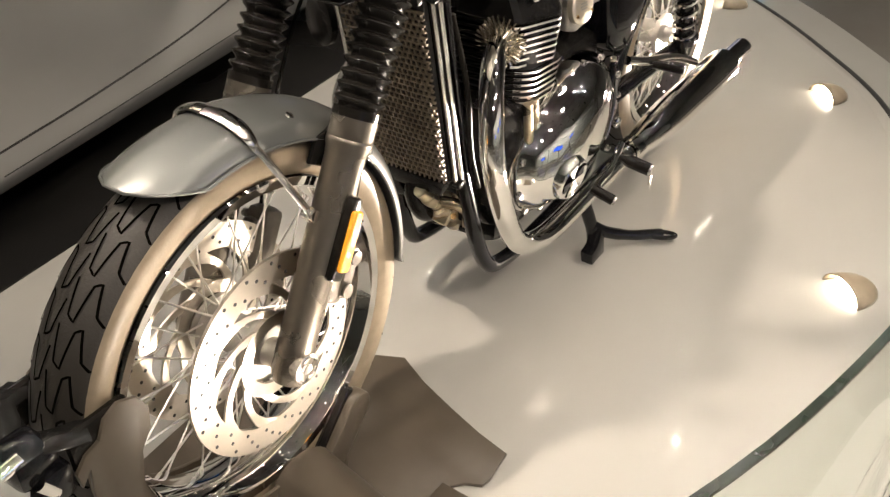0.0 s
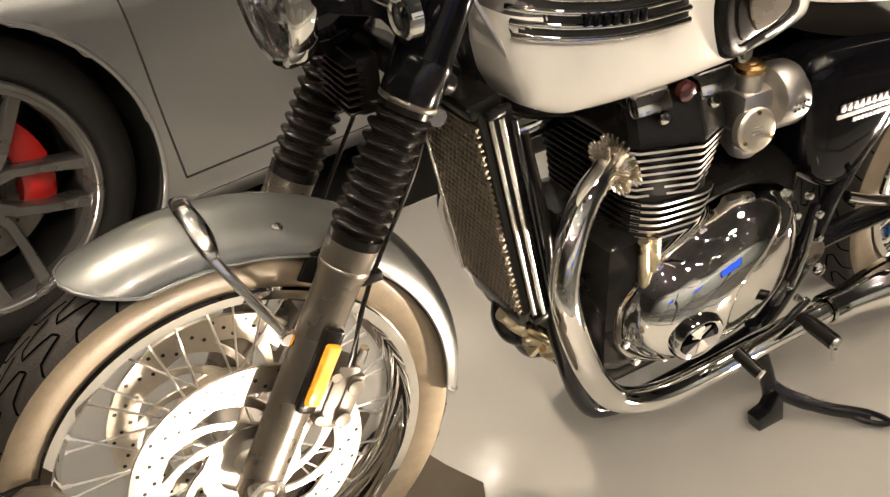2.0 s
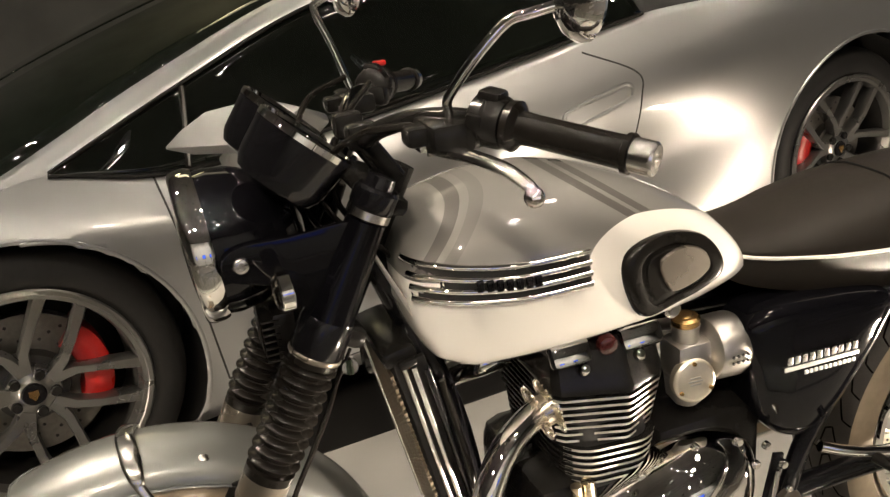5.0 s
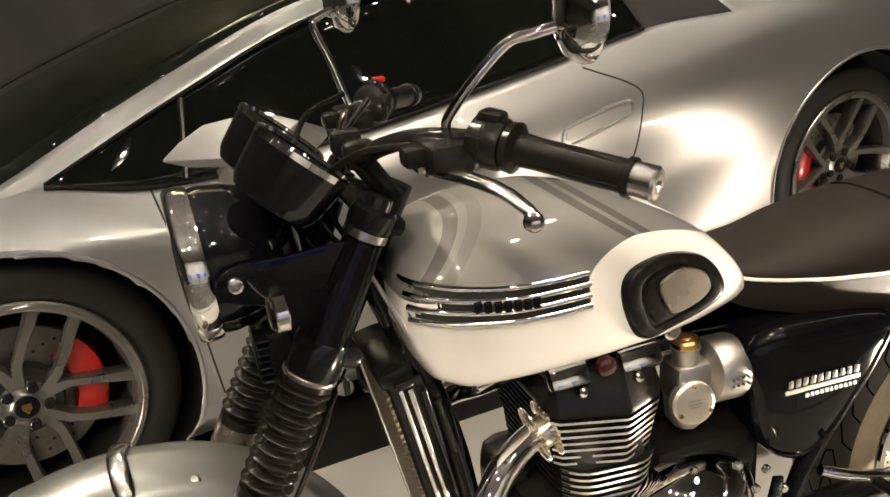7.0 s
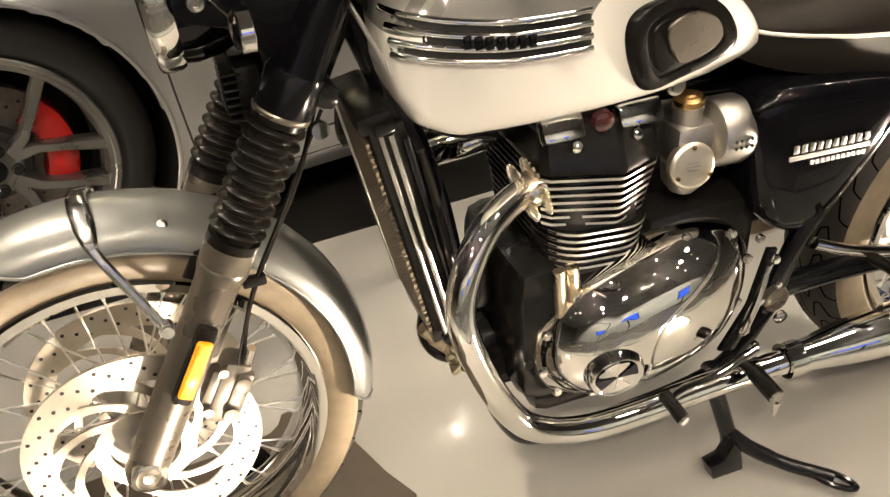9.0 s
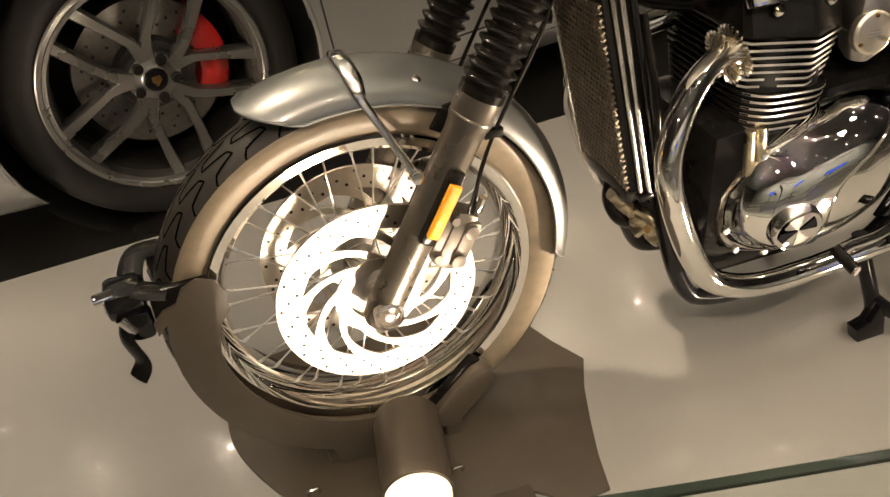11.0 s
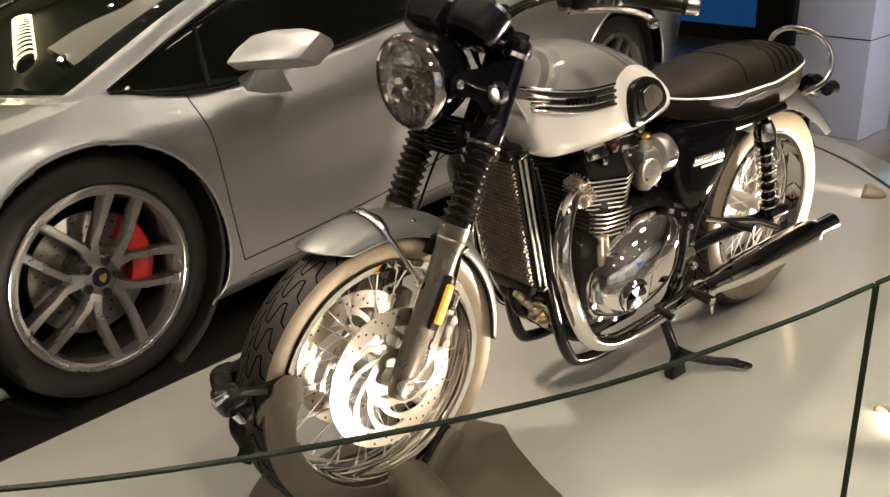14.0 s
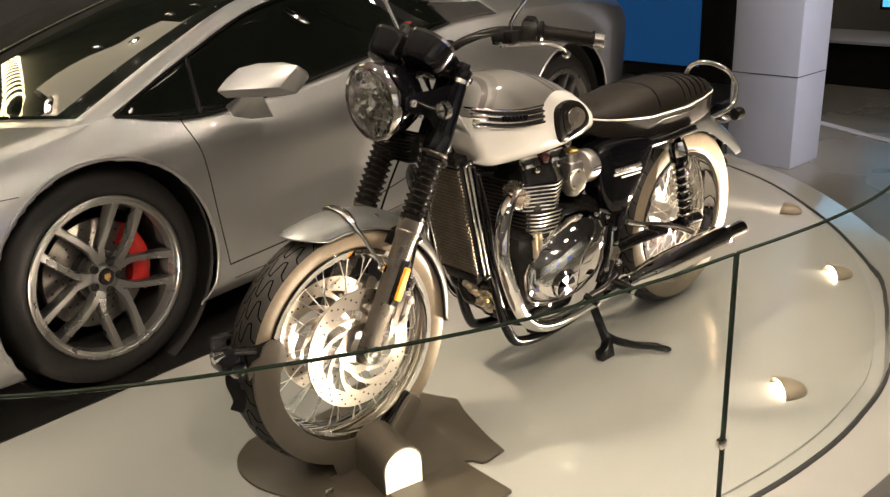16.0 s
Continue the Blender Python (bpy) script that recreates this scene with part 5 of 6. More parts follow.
for s in (-1, 1):
    rings = []
    for sc, d in list(COVER_DOME[:2]) + [(0.988 - 0.958 * j / 44, None) for j in range(45)]:
        ring = [(cx + (x - cx) * sc, cz + (z - cz) * sc) for x, z in out]
        rings.append([Vector((x, C + s * (d if d else lerp_table(DOME, sc) + raised(x, z)), z)) for x, z in ring])
    cov = part("engine_cover", loft(rings), CHROME, bike, "mirror-polished chrome engine side cover", 30)
    bc = Vector((0.612, C + s * (cover_depth(0.612, 0.345) + 0.001), 0.345))
    slope_x, slope_z = (cover_depth(0.650, 0.327) - cover_depth(0.595, 0.327)) / 0.055, (cover_depth(0.620, 0.355) - cover_depth(0.620, 0.305)) / 0.05
    bn = Vector((-slope_x * 0.7, s, -slope_z * 0.7)).normalized()
    bm_ = along(bc, bc + bn)
    part("cover_badge", lathe([(-0.035, 0.050), (-0.004, 0.044), (0.004, 0.041), (0.0065, 0.0385), (0.0055, 0.035), (0.004, 0.033), (0.004, 0.0)], bm_, 40), CHROME, cov, "round chrome engine badge")
    for k in range(4):
        a0 = radians(45 * (2 * k))
        wedge = [(0, 0)] + [(0.031 * math.cos(a0 + radians(45) * j / 5), 0.031 * math.sin(a0 + radians(45) * j / 5)) for j in range(6)]
        part("badge_wedge", prism(wedge, 0.002, bm_ @ Matrix(((0, 0, 1, 0.0036), (1, 0, 0, 0), (0, 1, 0, 0), (0, 0, 0, 1)))), BLACKBLUE if k % 2 == 0 else STEEL, cov)
    swoosh = [Vector((p.x, C + s * (cover_depth(p.x, p.y) - 0.002), p.y)) for p in smooth_path([(0.668, 0.352, 0), (0.679, 0.392, 0), (0.700, 0.424, 0), (0.741, 0.453, 0), (0.780, 0.481, 0)], 6)]
    n = len(swoosh)
    part("cover_ridge", tube(swoosh, [0.001 + 0.0028 * math.sin(math.pi * (0.10 + 0.85 * i / (n - 1))) for i in range(n)], 12, flat=0.8), CHROME, cov)
    for k in range(0, len(out), 14):
        x, z = out[k]
        p = Vector((cx + (x - cx) * 0.965, C + s * 0.134, cz + (z - cz) * 0.965))
        part("cover_screw", lathe([(0, 0.0), (0, 0.0072), (0.006, 0.0072), (0.008, 0.005), (0.008, 0.0)], along(p, p + Vector((0, s, 0))), 12), STEEL, cov)
part("oil_filter", lathe([(0, 0.0), (0, 0.04), (0.05, 0.042), (0.06, 0.03), (0.06, 0.0)], along((0.50, C, 0.31), (0.40, C, 0.29)), 24), BLACKSATIN, eng)
part("front_casting", box(0.49, C, 0.29, 0.07, 0.14, 0.06, 0.015), BLACKSATIN, eng)

# throttle body dressed as a carburettor, both sides
for s in (-1, 1):
    Y = lambda d: C + s * d
    tb = part("throttle_body", merge(box(0.770, Y(0.082), 0.627, 0.070, 0.062, 0.070, 0.018), tube([(0.764, Y(0.090), 0.602), (0.762, Y(0.092), 0.572), (0.761, Y(0.092), 0.557)], [0.034, 0.030, 0.018], 20)), ALLOY, bike, "cast alloy throttle body styled as a carburettor")
    part("slide_tower", lathe([(0, 0.0), (0, 0.021), (0.040, 0.0195), (0.044, 0.0215), (0.049, 0.0215), (0.049, 0.0)], along((0.766, Y(0.086), 0.635), (0.763, Y(0.086), 0.707)), 24), ALLOY, tb)
    part("tower_cap", lathe([(0, 0.0), (0, 0.0205), (0.009, 0.0215), (0.013, 0.018), (0.0135, 0.012), (0.016, 0.010), (0.016, 0.0)], along((0.7645, Y(0.086), 0.684), (0.763, Y(0.086), 0.727)), 28), BRASS, tb, "brass cap")
    fc = along((0.758, Y(0.108), 0.605), (0.744, Y(0.250), 0.627))
    part("float_cover", lathe([(0, 0.0), (0, 0.0335), (0.012, 0.0335), (0.015, 0.031), (0.016, 0.027), (0.015, 0.0)], fc, 32), FLOATFACE, tb, "round pale alloy float cover")
    for k in range(3):
        aa = radians(90 + 120 * k)
        part("cover_screw", lathe([(0.015, 0.0), (0.015, 0.0035), (0.0185, 0.003), (0.0185, 0.0)], fc @ Matrix.Translation((0, 0.027 * math.cos(aa), 0.027 * math.sin(aa))), 10), BRASS, tb)
    part("cover_mark", merge(*[box(0.0156, 0, z_, 0.0012, 0.022 - abs(z_), 0.0022) for z_ in (-0.005, 0.0, 0.005)]), ALLOY, tb).matrix_world = fc
    part("air_sleeve", lathe([(0, 0.0), (0, 0.034), (0.006, 0.046), (0.014, 0.049), (0.050, 0.0495), (0.058, 0.046), (0.060, 0.040), (0.060, 0.0)], along((0.790, Y(0.088), 0.635), (0.885, Y(0.083), 0.627)), 36), ALLOY, tb, "silver intake sleeve with small holes")
    for k in range(8):
        xx, zz = 0.812 + 0.0085 * (k // 2), 0.627 + 0.010 * (k % 2)
        part("sleeve_hole", tube([(xx, Y(0.128), zz), (xx, Y(0.1375), zz)], 0.0024, 6), DARKGAP, tb)
    # side panel with its badge
    panel_o = [(0.848, 0.680), (0.853, 0.575), (0.875, 0.505), (0.915, 0.463), (0.965, 0.453), (1.012, 0.485), (1.055, 0.545), (1.092, 0.610), (1.106, 0.668), (0.97, 0.690)]
    po = closed_curve(panel_o, 6)
    rings = [[Vector((0.95 + (x - 0.95) * sc, Y(d), 0.585 + (z - 0.585) * sc)) for x, z in po] for sc, d in ((0.98, 0.06), (1.0, 0.110), (0.985, 0.122), (0.93, 0.131), (0.8, 0.137), (0.5, 0.141), (0.05, 0.142))]
    sp = part("side_panel", loft(rings), BLACKBLUE, bike, "glossy blue-black side panel with a white badge", 40)
    bd = Matrix.Translation((0.898, Y(0.1435), 0.590)) @ pose(0, 0, 0, 0, 2, 0)
    part("badge_line", box(0.068, 0, 0.004, 0.137, 0.0024, 0.0065, 0.0005), WHITEPRINT, sp, "white badge underline").matrix_world = bd
    for k in range(10):
        part("badge_mark", box(0.008 + 0.0133 * k, 0, 0.0175, 0.0095, 0.0022, 0.0135, 0.0008), STEEL, sp, "outlined badge lettering").matrix_world = bd
    for k in range(11):
        part("badge_submark", box(0.040 + 0.0088 * k, 0, -0.0075, 0.0058, 0.0022, 0.0065, 0.0005), WHITEPRINT, sp).matrix_world = bd
    # exhaust
    hp = smooth_path([(0.545, Y(0.085), 0.614), (0.508, Y(0.090), 0.604), (0.455, Y(0.115), 0.583), (0.414, Y(0.140), 0.535), (0.402, Y(0.152), 0.475), (0.425, Y(0.156), 0.385), (0.462, Y(0.158), 0.300),
                      (0.505, Y(0.160), 0.250), (0.580, Y(0.162), 0.222), (0.680, Y(0.165), 0.222), (0.790, Y(0.170), 0.236), (0.900, Y(0.178), 0.247), (0.96, Y(0.18), 0.252)], 6)
    ex = part("exhaust_header", tube(hp, 0.0205, 20), CHROME, bike, "curved chrome exhaust header pipe")
    mf = along((0.93, Y(0.180), 0.250), (1.62, Y(0.208), 0.272))
    sil = part("silencer", lathe([(0, 0.0), (0, 0.024), (0.03, 0.026), (0.10, 0.036), (0.18, 0.042), (0.36, 0.0430), (0.490, 0.0430), (0.510, 0.040), (0.520, 0.028), (0.55, 0.0255), (0.63, 0.0255), (0.63, 0.021), (0.55, 0.019), (0.55, 0.0)], mf, 32), CHROME, bike, "tapered chrome silencer")
    part("silencer_clamp", lathe([(-0.01, 0.022), (-0.01, 0.029), (0.018, 0.029), (0.018, 0.022)], mf, 24, closed=True), CHROME, sil)
    # footrests
    rest = part("rider_footrest", tube([(0.835, Y(0.19), 0.285), (0.838, Y(0.200), 0.283), (0.842, Y(0.212), 0.278), (0.845, Y(0.258), 0.270)], [0.009, 0.009, 0.0135, 0.0135], 14), BLACKRUBBER, bike, "rubber covered rider footrest")
    part("footrest_end", tube([(0.845, Y(0.257), 0.270), (0.8455, Y(0.263), 0.269)], 0.012, 14), STEEL, rest)
    part("footrest_peg", tube([(0.846, Y(0.259), 0.258), (0.846, Y(0.261), 0.236)], [0.005, 0.003], 8), CHROME, rest)
    part("footrest_hanger", prism([(0.830, 0.268), (0.858, 0.262), (0.893, 0.330), (0.910, 0.440), (0.893, 0.444), (0.872, 0.345)], 0.010, Matrix.Translation((0, Y(0.135) + 0.006, 0)) @ XZ, 0.003), BLACKGLOSS, bike, "black footrest hanger")
    part("passenger_footrest", tube([(1.08, Y(0.15), 0.385), (1.095, Y(0.215), 0.381)], 0.010, 12), BLACKRUBBER, bike)
    part("passenger_hanger", tube(smooth_path([(0.99, Y(0.125), 0.42), (1.05, Y(0.14), 0.40), (1.2, Y(0.155), 0.36), (1.30, Y(0.17), 0.315)]), 0.010, 10), CHROME, bike, "chrome silencer hanger")
    # linkage, bolts and small brackets behind the side cover
    for x, z, r_ in ((0.905, 0.425, 0.008), (0.888, 0.352, 0.009), (0.868, 0.302, 0.010), (0.872, 0.470, 0.007), (0.935, 0.305, 0.012), (0.918, 0.375, 0.006), (0.895, 0.262, 0.007)):
        p = Vector((x, Y(0.138), z))
        part("bracket_bolt", lathe([(0, 0.0), (0, r_), (0.006, r_), (0.009, r_ * 0.7), (0.010, 0.0)], along(p, p + Vector((0, s, 0))), 12), CHROME, bike, "small chrome bolt")
    part("linkage_rod", tube(smooth_path([(0.862, Y(0.150), 0.305), (0.880, Y(0.150), 0.360), (0.892, Y(0.146), 0.420)]), 0.0042, 8), CHROME, bike, "thin chrome linkage rod")
    part("pivot_cover", lathe([(0, 0.0), (0, 0.024), (0.010, 0.022), (0.013, 0.016), (0.011, 0.0)], along((0.935, Y(0.118), 0.33), (0.935, Y(0.318), 0.33)), 24), FORKGREY, bike, "round grey pivot cover")
# gear lever
gear = part("gear_lever", tube(smooth_path([(0.86, C - 0.185, 0.30), (0.78, C - 0.20, 0.285), (0.72, C - 0.205, 0.285), (0.690, C - 0.215, 0.285)]), 0.0075, 10), CHROME, bike, "chrome gear lever")
part("gear_lever_rubber", tube([(0.688, C - 0.205, 0.288), (0.695, C - 0.248, 0.273)], 0.0105, 12), BLACKRUBBER, gear)
part("gear_lever_tip", tube([(0.695, C - 0.248, 0.273), (0.696, C - 0.252, 0.272)], 0.0085, 12), STEEL, gear)
# centre stand with its foot lever
cs = smooth_path([(0.845, C - 0.100, 0.205), (0.855, C - 0.115, 0.15), (0.868, C - 0.130, 0.095), (0.875, C - 0.140, 0.055), (0.866, C - 0.150, 0.010)], 6)
stand = part("centre_stand", tube(cs, 0.0145, 12), BLACKGLOSS, bike, "black centre stand with foot lever")
part("stand_foot", merge(prism([(0.835, 0.0), (0.895, 0.0), (0.884, 0.055), (0.868, 0.075), (0.852, 0.04), (0.825, 0.032)], 0.03, Matrix.Translation((0, C - 0.135, 0)) @ XZ, 0.004)), BLACKGLOSS, stand)
part("stand_foot", prism([(0.835, 0.0), (0.895, 0.0), (0.884, 0.055), (0.868, 0.075), (0.852, 0.04), (0.825, 0.032)], 0.03, Matrix.Translation((0, C + 0.165, 0)) @ XZ, 0.004), BLACKGLOSS, stand)
part("stand_leg", tube([(0.845, C + 0.10, 0.205), (0.868, C + 0.14, 0.05)], 0.0145, 12), BLACKGLOSS, stand)
arm = smooth_path([(0.872, C - 0.138, 0.075), (0.90, C - 0.165, 0.052), (0.945, C - 0.205, 0.034), (0.985, C - 0.236, 0.026), (1.005, C - 0.252, 0.022)], 6)
part("foot_lever", tube(arm, [0.0135] * 10 + [0.012] * (len(arm) - 10), 12), BLACKGLOSS, stand, "black curved foot lever")
loop = closed_curve([(-0.03, -0.004), (0.0, -0.013), (0.032, -0.010), (0.046, 0.0), (0.032, 0.010), (0.0, 0.013), (-0.03, 0.004)], 4)
lm = along((1.0, C - 0.248, 0.020), (1.05, C - 0.29, 0.006))
part("lever_loop", tube([lm @ Vector((x, y, 0)) for x, y in loop + loop[:1]], 0.0055, 8, cap=False), BLACKGLOSS, stand)

# ---- radiator ----
rd = Vector((0.195, 0, -1.0)).normalized()
rt = Vector((0.329, C, 0.732))
ez = -rd
ey = Vector((0, 1, 0))
ex_ = ey.cross(ez)
RM = Matrix(((ex_.x, ey.x, ez.x, rt.x), (ex_.y, ey.y, ez.y, rt.y), (ex_.z, ey.z, ez.z, rt.z), (0, 0, 0, 1)))
rad = part("radiator", box(0.014, 0, -0.165, 0.036, 0.152, 0.335, 0.004), DARKGAP, bike, "black finned radiator with chrome side bars")
rad.matrix_world = RM
# guard of offset rows of short slots
mesh_bm = None
for k in range(31):
    b_ = box(-0.0095, 0, -0.012 - k * 0.0102, 0.0044, 0.156, 0.0028)
    mesh_bm = b_ if mesh_bm is None else merge(mesh_bm, b_)
    for j in range(16):
        yy = -0.0735 + (j + 0.5 * (k % 2)) * 0.0098
        if abs(yy) < 0.077:
            mesh_bm = merge(mesh_bm, box(-0.0100, yy, -0.0171 - k * 0.0102, 0.0036, 0.0028, 0.0074))
q = part("radiator_grille", mesh_bm, RADIATOR, rad, "brown-black mesh guard over the radiator")
q["kind"] = "stuff"
part("radiator_top", box(0.010, 0, 0.008, 0.048, 0.150, 0.026, 0.008), BLACKSATIN, rad, "black radiator top tank")
part("radiator_foot", prism([(-0.072, -0.330), (0.072, -0.330), (0.060, -0.362), (-0.060, -0.362)], 0.040, Matrix(((0, 0, 1, -0.010), (1, 0, 0, 0), (0, 1, 0, 0), (0, 0, 0, 1))), 0.004), BLACKSATIN, rad, "black tapered radiator foot")
for s in (-1, 1):
    part("radiator_tank", box(0.022, s * 0.080, -0.165, 0.036, 0.010, 0.340, 0.004), BLACKSATIN, rad)
    part("radiator_trim", tube([(0.008 - 0.019 * (s > 0), s * 0.083, 0.0), (0.008 - 0.019 * (s > 0), s * 0.083, -0.335)], 0.0036, 12), BRIGHTWORK, rad, "chrome radiator trim")
    part("radiator_trim", tube([(0.020, s * 0.087, -0.005), (0.020, s * 0.087, -0.335)], 0.0042, 14), BRIGHTWORK, rad, "chrome radiator trim")
    part("radiator_trim", tube([(0.036, s * 0.088, -0.015), (0.036, s * 0.088, -0.330)], 0.0050, 12), BLACKGLOSS, rad, "black radiator side bar")
    part("trim_end", box(0.014, s * 0.084, 0.004, 0.026, 0.018, 0.012, 0.004), BLACKSATIN, rad)
    part("trim_end", box(0.014, s * 0.084, -0.340, 0.026, 0.018, 0.012, 0.004), BLACKSATIN, rad)
for ch in rad.children:
    ch.matrix_parent_inverse = Matrix.Identity(4)
# bronze castings and hose under the radiator
pump = part("water_pump", lathe([(0, 0.0), (0, 0.014), (0.024, 0.015), (0.026, 0.018), (0.060, 0.019), (0.064, 0.026), (0.078, 0.029), (0.082, 0.022), (0.112, 0.024), (0.118, 0.031), (0.134, 0.032), (0.138, 0.020), (0.150, 0.0)],
            along((0.385, C - 0.020, 0.376), (0.492, C - 0.040, 0.263)) @ Matrix.Diagonal((1, 0.85, 0.85, 1)), 26), BRONZE, bike, "bronze-tinted pump casting under the radiator")
part("pump_flange", box(0, 0, 0, 0.012, 0.052, 0.060, 0.006), BRONZE, pump).matrix_world = along((0.442, C - 0.031, 0.316), (0.492, C - 0.040, 0.263))
part("pump_branch", tube(smooth_path([(0.425, C - 0.035, 0.338), (0.440, C - 0.062, 0.332), (0.462, C - 0.070, 0.305), (0.468, C - 0.062, 0.278)]), 0.011, 14), BRONZE, pump)
for x, y, z in ((0.448, -0.052, 0.330), (0.436, -0.054, 0.308), (0.478, -0.055, 0.292)):
    part("pump_bolt", lathe([(0, 0.0), (0, 0.006), (0.007, 0.006), (0.007, 0.0)], along((x, C + y, z), (x - 0.02, C + y - 0.03, z + 0.02)), 8), BRASS, pump)
part("lower_hose", tube(smooth_path([(0.405, C + 0.005, 0.385), (0.398, C, 0.350), (0.410, C - 0.005, 0.318), (0.435, C - 0.005, 0.30), (0.47, C - 0.005, 0.295)]), 0.017, 14), BLACKRUBBER, bike, "black rubber coolant hose")
# finned regulator below the headlamp
reg = part("regulator", box(0.200, C - 0.012, 0.800, 0.030, 0.085, 0.070, 0.006), BLACKSATIN, bike, "black finned regulator below the headlamp")
for k in range(7):
    part("regulator_fin", box(0.182, C - 0.012, 0.772 + k * 0.0092, 0.022, 0.088, 0.0034, 0.001, seg=1), BLACKSATIN, reg)
part("radiator_hose", tube(smooth_path([(0.33, C + 0.04, 0.72), (0.40, C + 0.03, 0.70), (0.46, C + 0.02, 0.67), (0.52, C, 0.66)]), 0.013, 12), BLACKRUBBER, bike)
part("radiator_hose", tube(smooth_path([(0.40, C + 0.05, 0.41), (0.43, C + 0.06, 0.34), (0.48, C + 0.05, 0.31)]), 0.017, 12), BLACKRUBBER, bike)
part("horn", lathe([(0, 0.0), (0, 0.040), (0.012, 0.042), (0.02, 0.03), (0.02, 0.0)], along((0.35, C + 0.13, 0.66), (0.30, C + 0.15, 0.66)), 24), BLACKSATIN, bike)
part("engine_hose", tube(smooth_path([(0.385, C - 0.085, 0.70), (0.405, C - 0.100, 0.58), (0.42, C - 0.10, 0.46), (0.445, C - 0.10, 0.38)]), 0.0055, 10), BLACKRUBBER, bike)
part("yoke_bolt", lathe([(0, 0.0), (0, 0.011), (0.008, 0.011), (0.008, 0.0)], along((0.268, C - 0.075, 0.752), (0.268, C - 0.2, 0.752)), 14), CHROME, bike)

# ---- the sports car ----
from mathutils.bvhtree import BVHTree

CAR_YAW = radians(8.9)
CAR = Matrix.Translation((-0.284, 0.834, 0)) @ Matrix.Rotation(CAR_YAW, 4, "Z") @ Matrix.Diagonal((1, -1, 1, 1))   # u rearwards, v outwards to the left, w up
MID = -0.834
car = holder("sports_car", CAR @ Vector((1.31, MID, 0)))
tagged(car, "low silver mid-engined sports car with dark windows and graphite wheels", "car")
F_ARCH, R_ARCH = (0.014, 0.345, 0.374), (2.630, 0.350, 0.392)

# feature lines from the sill up to the middle of the roof: (u, v, w) a station
LINES = [
    [(-0.98, -0.42, 0.14), (-0.70, -0.16, 0.12), (-0.37, -0.03, 0.13), (0.0, -0.01, 0.14), (0.17, -0.01, 0.145), (0.45, -0.01, 0.15), (0.90, -0.01, 0.155), (1.35, -0.01, 0.16), (1.82, 0.0, 0.165), (2.25, 0.01, 0.17), (2.65, 0.03, 0.18), (3.05, -0.01, 0.21), (3.50, -0.16, 0.28)],
    [(-1.01, -0.42, 0.24), (-0.72, -0.13, 0.24), (-0.37, 0.015, 0.24), (0.0, 0.035, 0.24), (0.17, 0.035, 0.235), (0.45, 0.030, 0.225), (0.90, 0.028, 0.235), (1.35, 0.026, 0.25), (1.82, 0.034, 0.26), (2.25, 0.055, 0.27), (2.65, 0.068, 0.28), (3.05, 0.04, 0.32), (3.52, -0.12, 0.38)],
    [(-1.00, -0.42, 0.36), (-0.72, -0.13, 0.40), (-0.37, 0.025, 0.46), (0.0, 0.045, 0.48), (0.17, 0.045, 0.48), (0.45, 0.030, 0.46), (0.90, 0.005, 0.45), (1.35, -0.010, 0.46), (1.82, 0.002, 0.50), (2.25, 0.060, 0.52), (2.65, 0.080, 0.54), (3.05, 0.05, 0.56), (3.52, -0.10, 0.58)],
    [(-0.97, -0.44, 0.43), (-0.70, -0.18, 0.52), (-0.37, -0.005, 0.63), (0.0, 0.030, 0.71), (0.17, 0.030, 0.70), (0.45, 0.020, 0.66), (0.90, 0.010, 0.66), (1.35, 0.012, 0.68), (1.82, 0.020, 0.74), (2.25, 0.052, 0.78), (2.65, 0.068, 0.79), (3.05, 0.04, 0.78), (3.52, -0.10, 0.76)],
    [(-0.92, -0.50, 0.47), (-0.66, -0.26, 0.60), (-0.37, -0.10, 0.72), (0.0, -0.075, 0.79), (0.165, -0.085, 0.812), (0.45, -0.055, 0.765), (0.90, -0.06, 0.795), (1.35, -0.07, 0.850), (1.82, -0.075, 0.915), (2.25, -0.02, 0.925), (2.65, -0.00, 0.920), (3.05, -0.03, 0.90), (3.50, -0.15, 0.86)],
    [(-0.90, -0.53, 0.475), (-0.64, -0.30, 0.612), (-0.37, -0.14, 0.732), (0.0, -0.105, 0.795), (0.168, -0.095, 0.816), (0.50, -0.155, 0.945), (0.90, -0.215, 1.075), (1.35, -0.245, 1.105), (1.84, -0.205, 1.000), (2.25, -0.13, 0.975), (2.65, -0.10, 0.955), (3.05, -0.11, 0.93), (3.48, -0.20, 0.875)],
    [(-0.89, -0.56, 0.480), (-0.63, -0.34, 0.620), (-0.37, -0.19, 0.742), (-0.02, -0.150, 0.800), (0.07, -0.140, 0.818), (0.45, -0.200, 0.972), (0.88, -0.270, 1.110), (1.35, -0.310, 1.142), (1.84, -0.285, 1.060), (2.25, -0.23, 1.000), (2.65, -0.20, 0.970), (3.05, -0.20, 0.94), (3.47, -0.26, 0.880)],
    [(-0.90, MID, 0.490), (-0.68, MID, 0.615), (-0.50, MID, 0.690), (-0.32, MID, 0.745), (-0.22, MID, 0.775), (0.30, MID, 0.985), (0.92, MID, 1.158), (1.35, MID, 1.170), (1.84, MID, 1.110), (2.25, MID, 1.050), (2.65, MID, 1.000), (3.05, MID, 0.96), (3.47, MID, 0.895)],
]
SUB = (7, 9, 9, 6, 7, 3, 8)


def car_rows():
    fine = [smooth_path(l, 14) for l in LINES]
    rows, row_of = [], []
    for i in range(len(LINES) - 1):
        for k in range(SUB[i]):
            f = k / SUB[i]
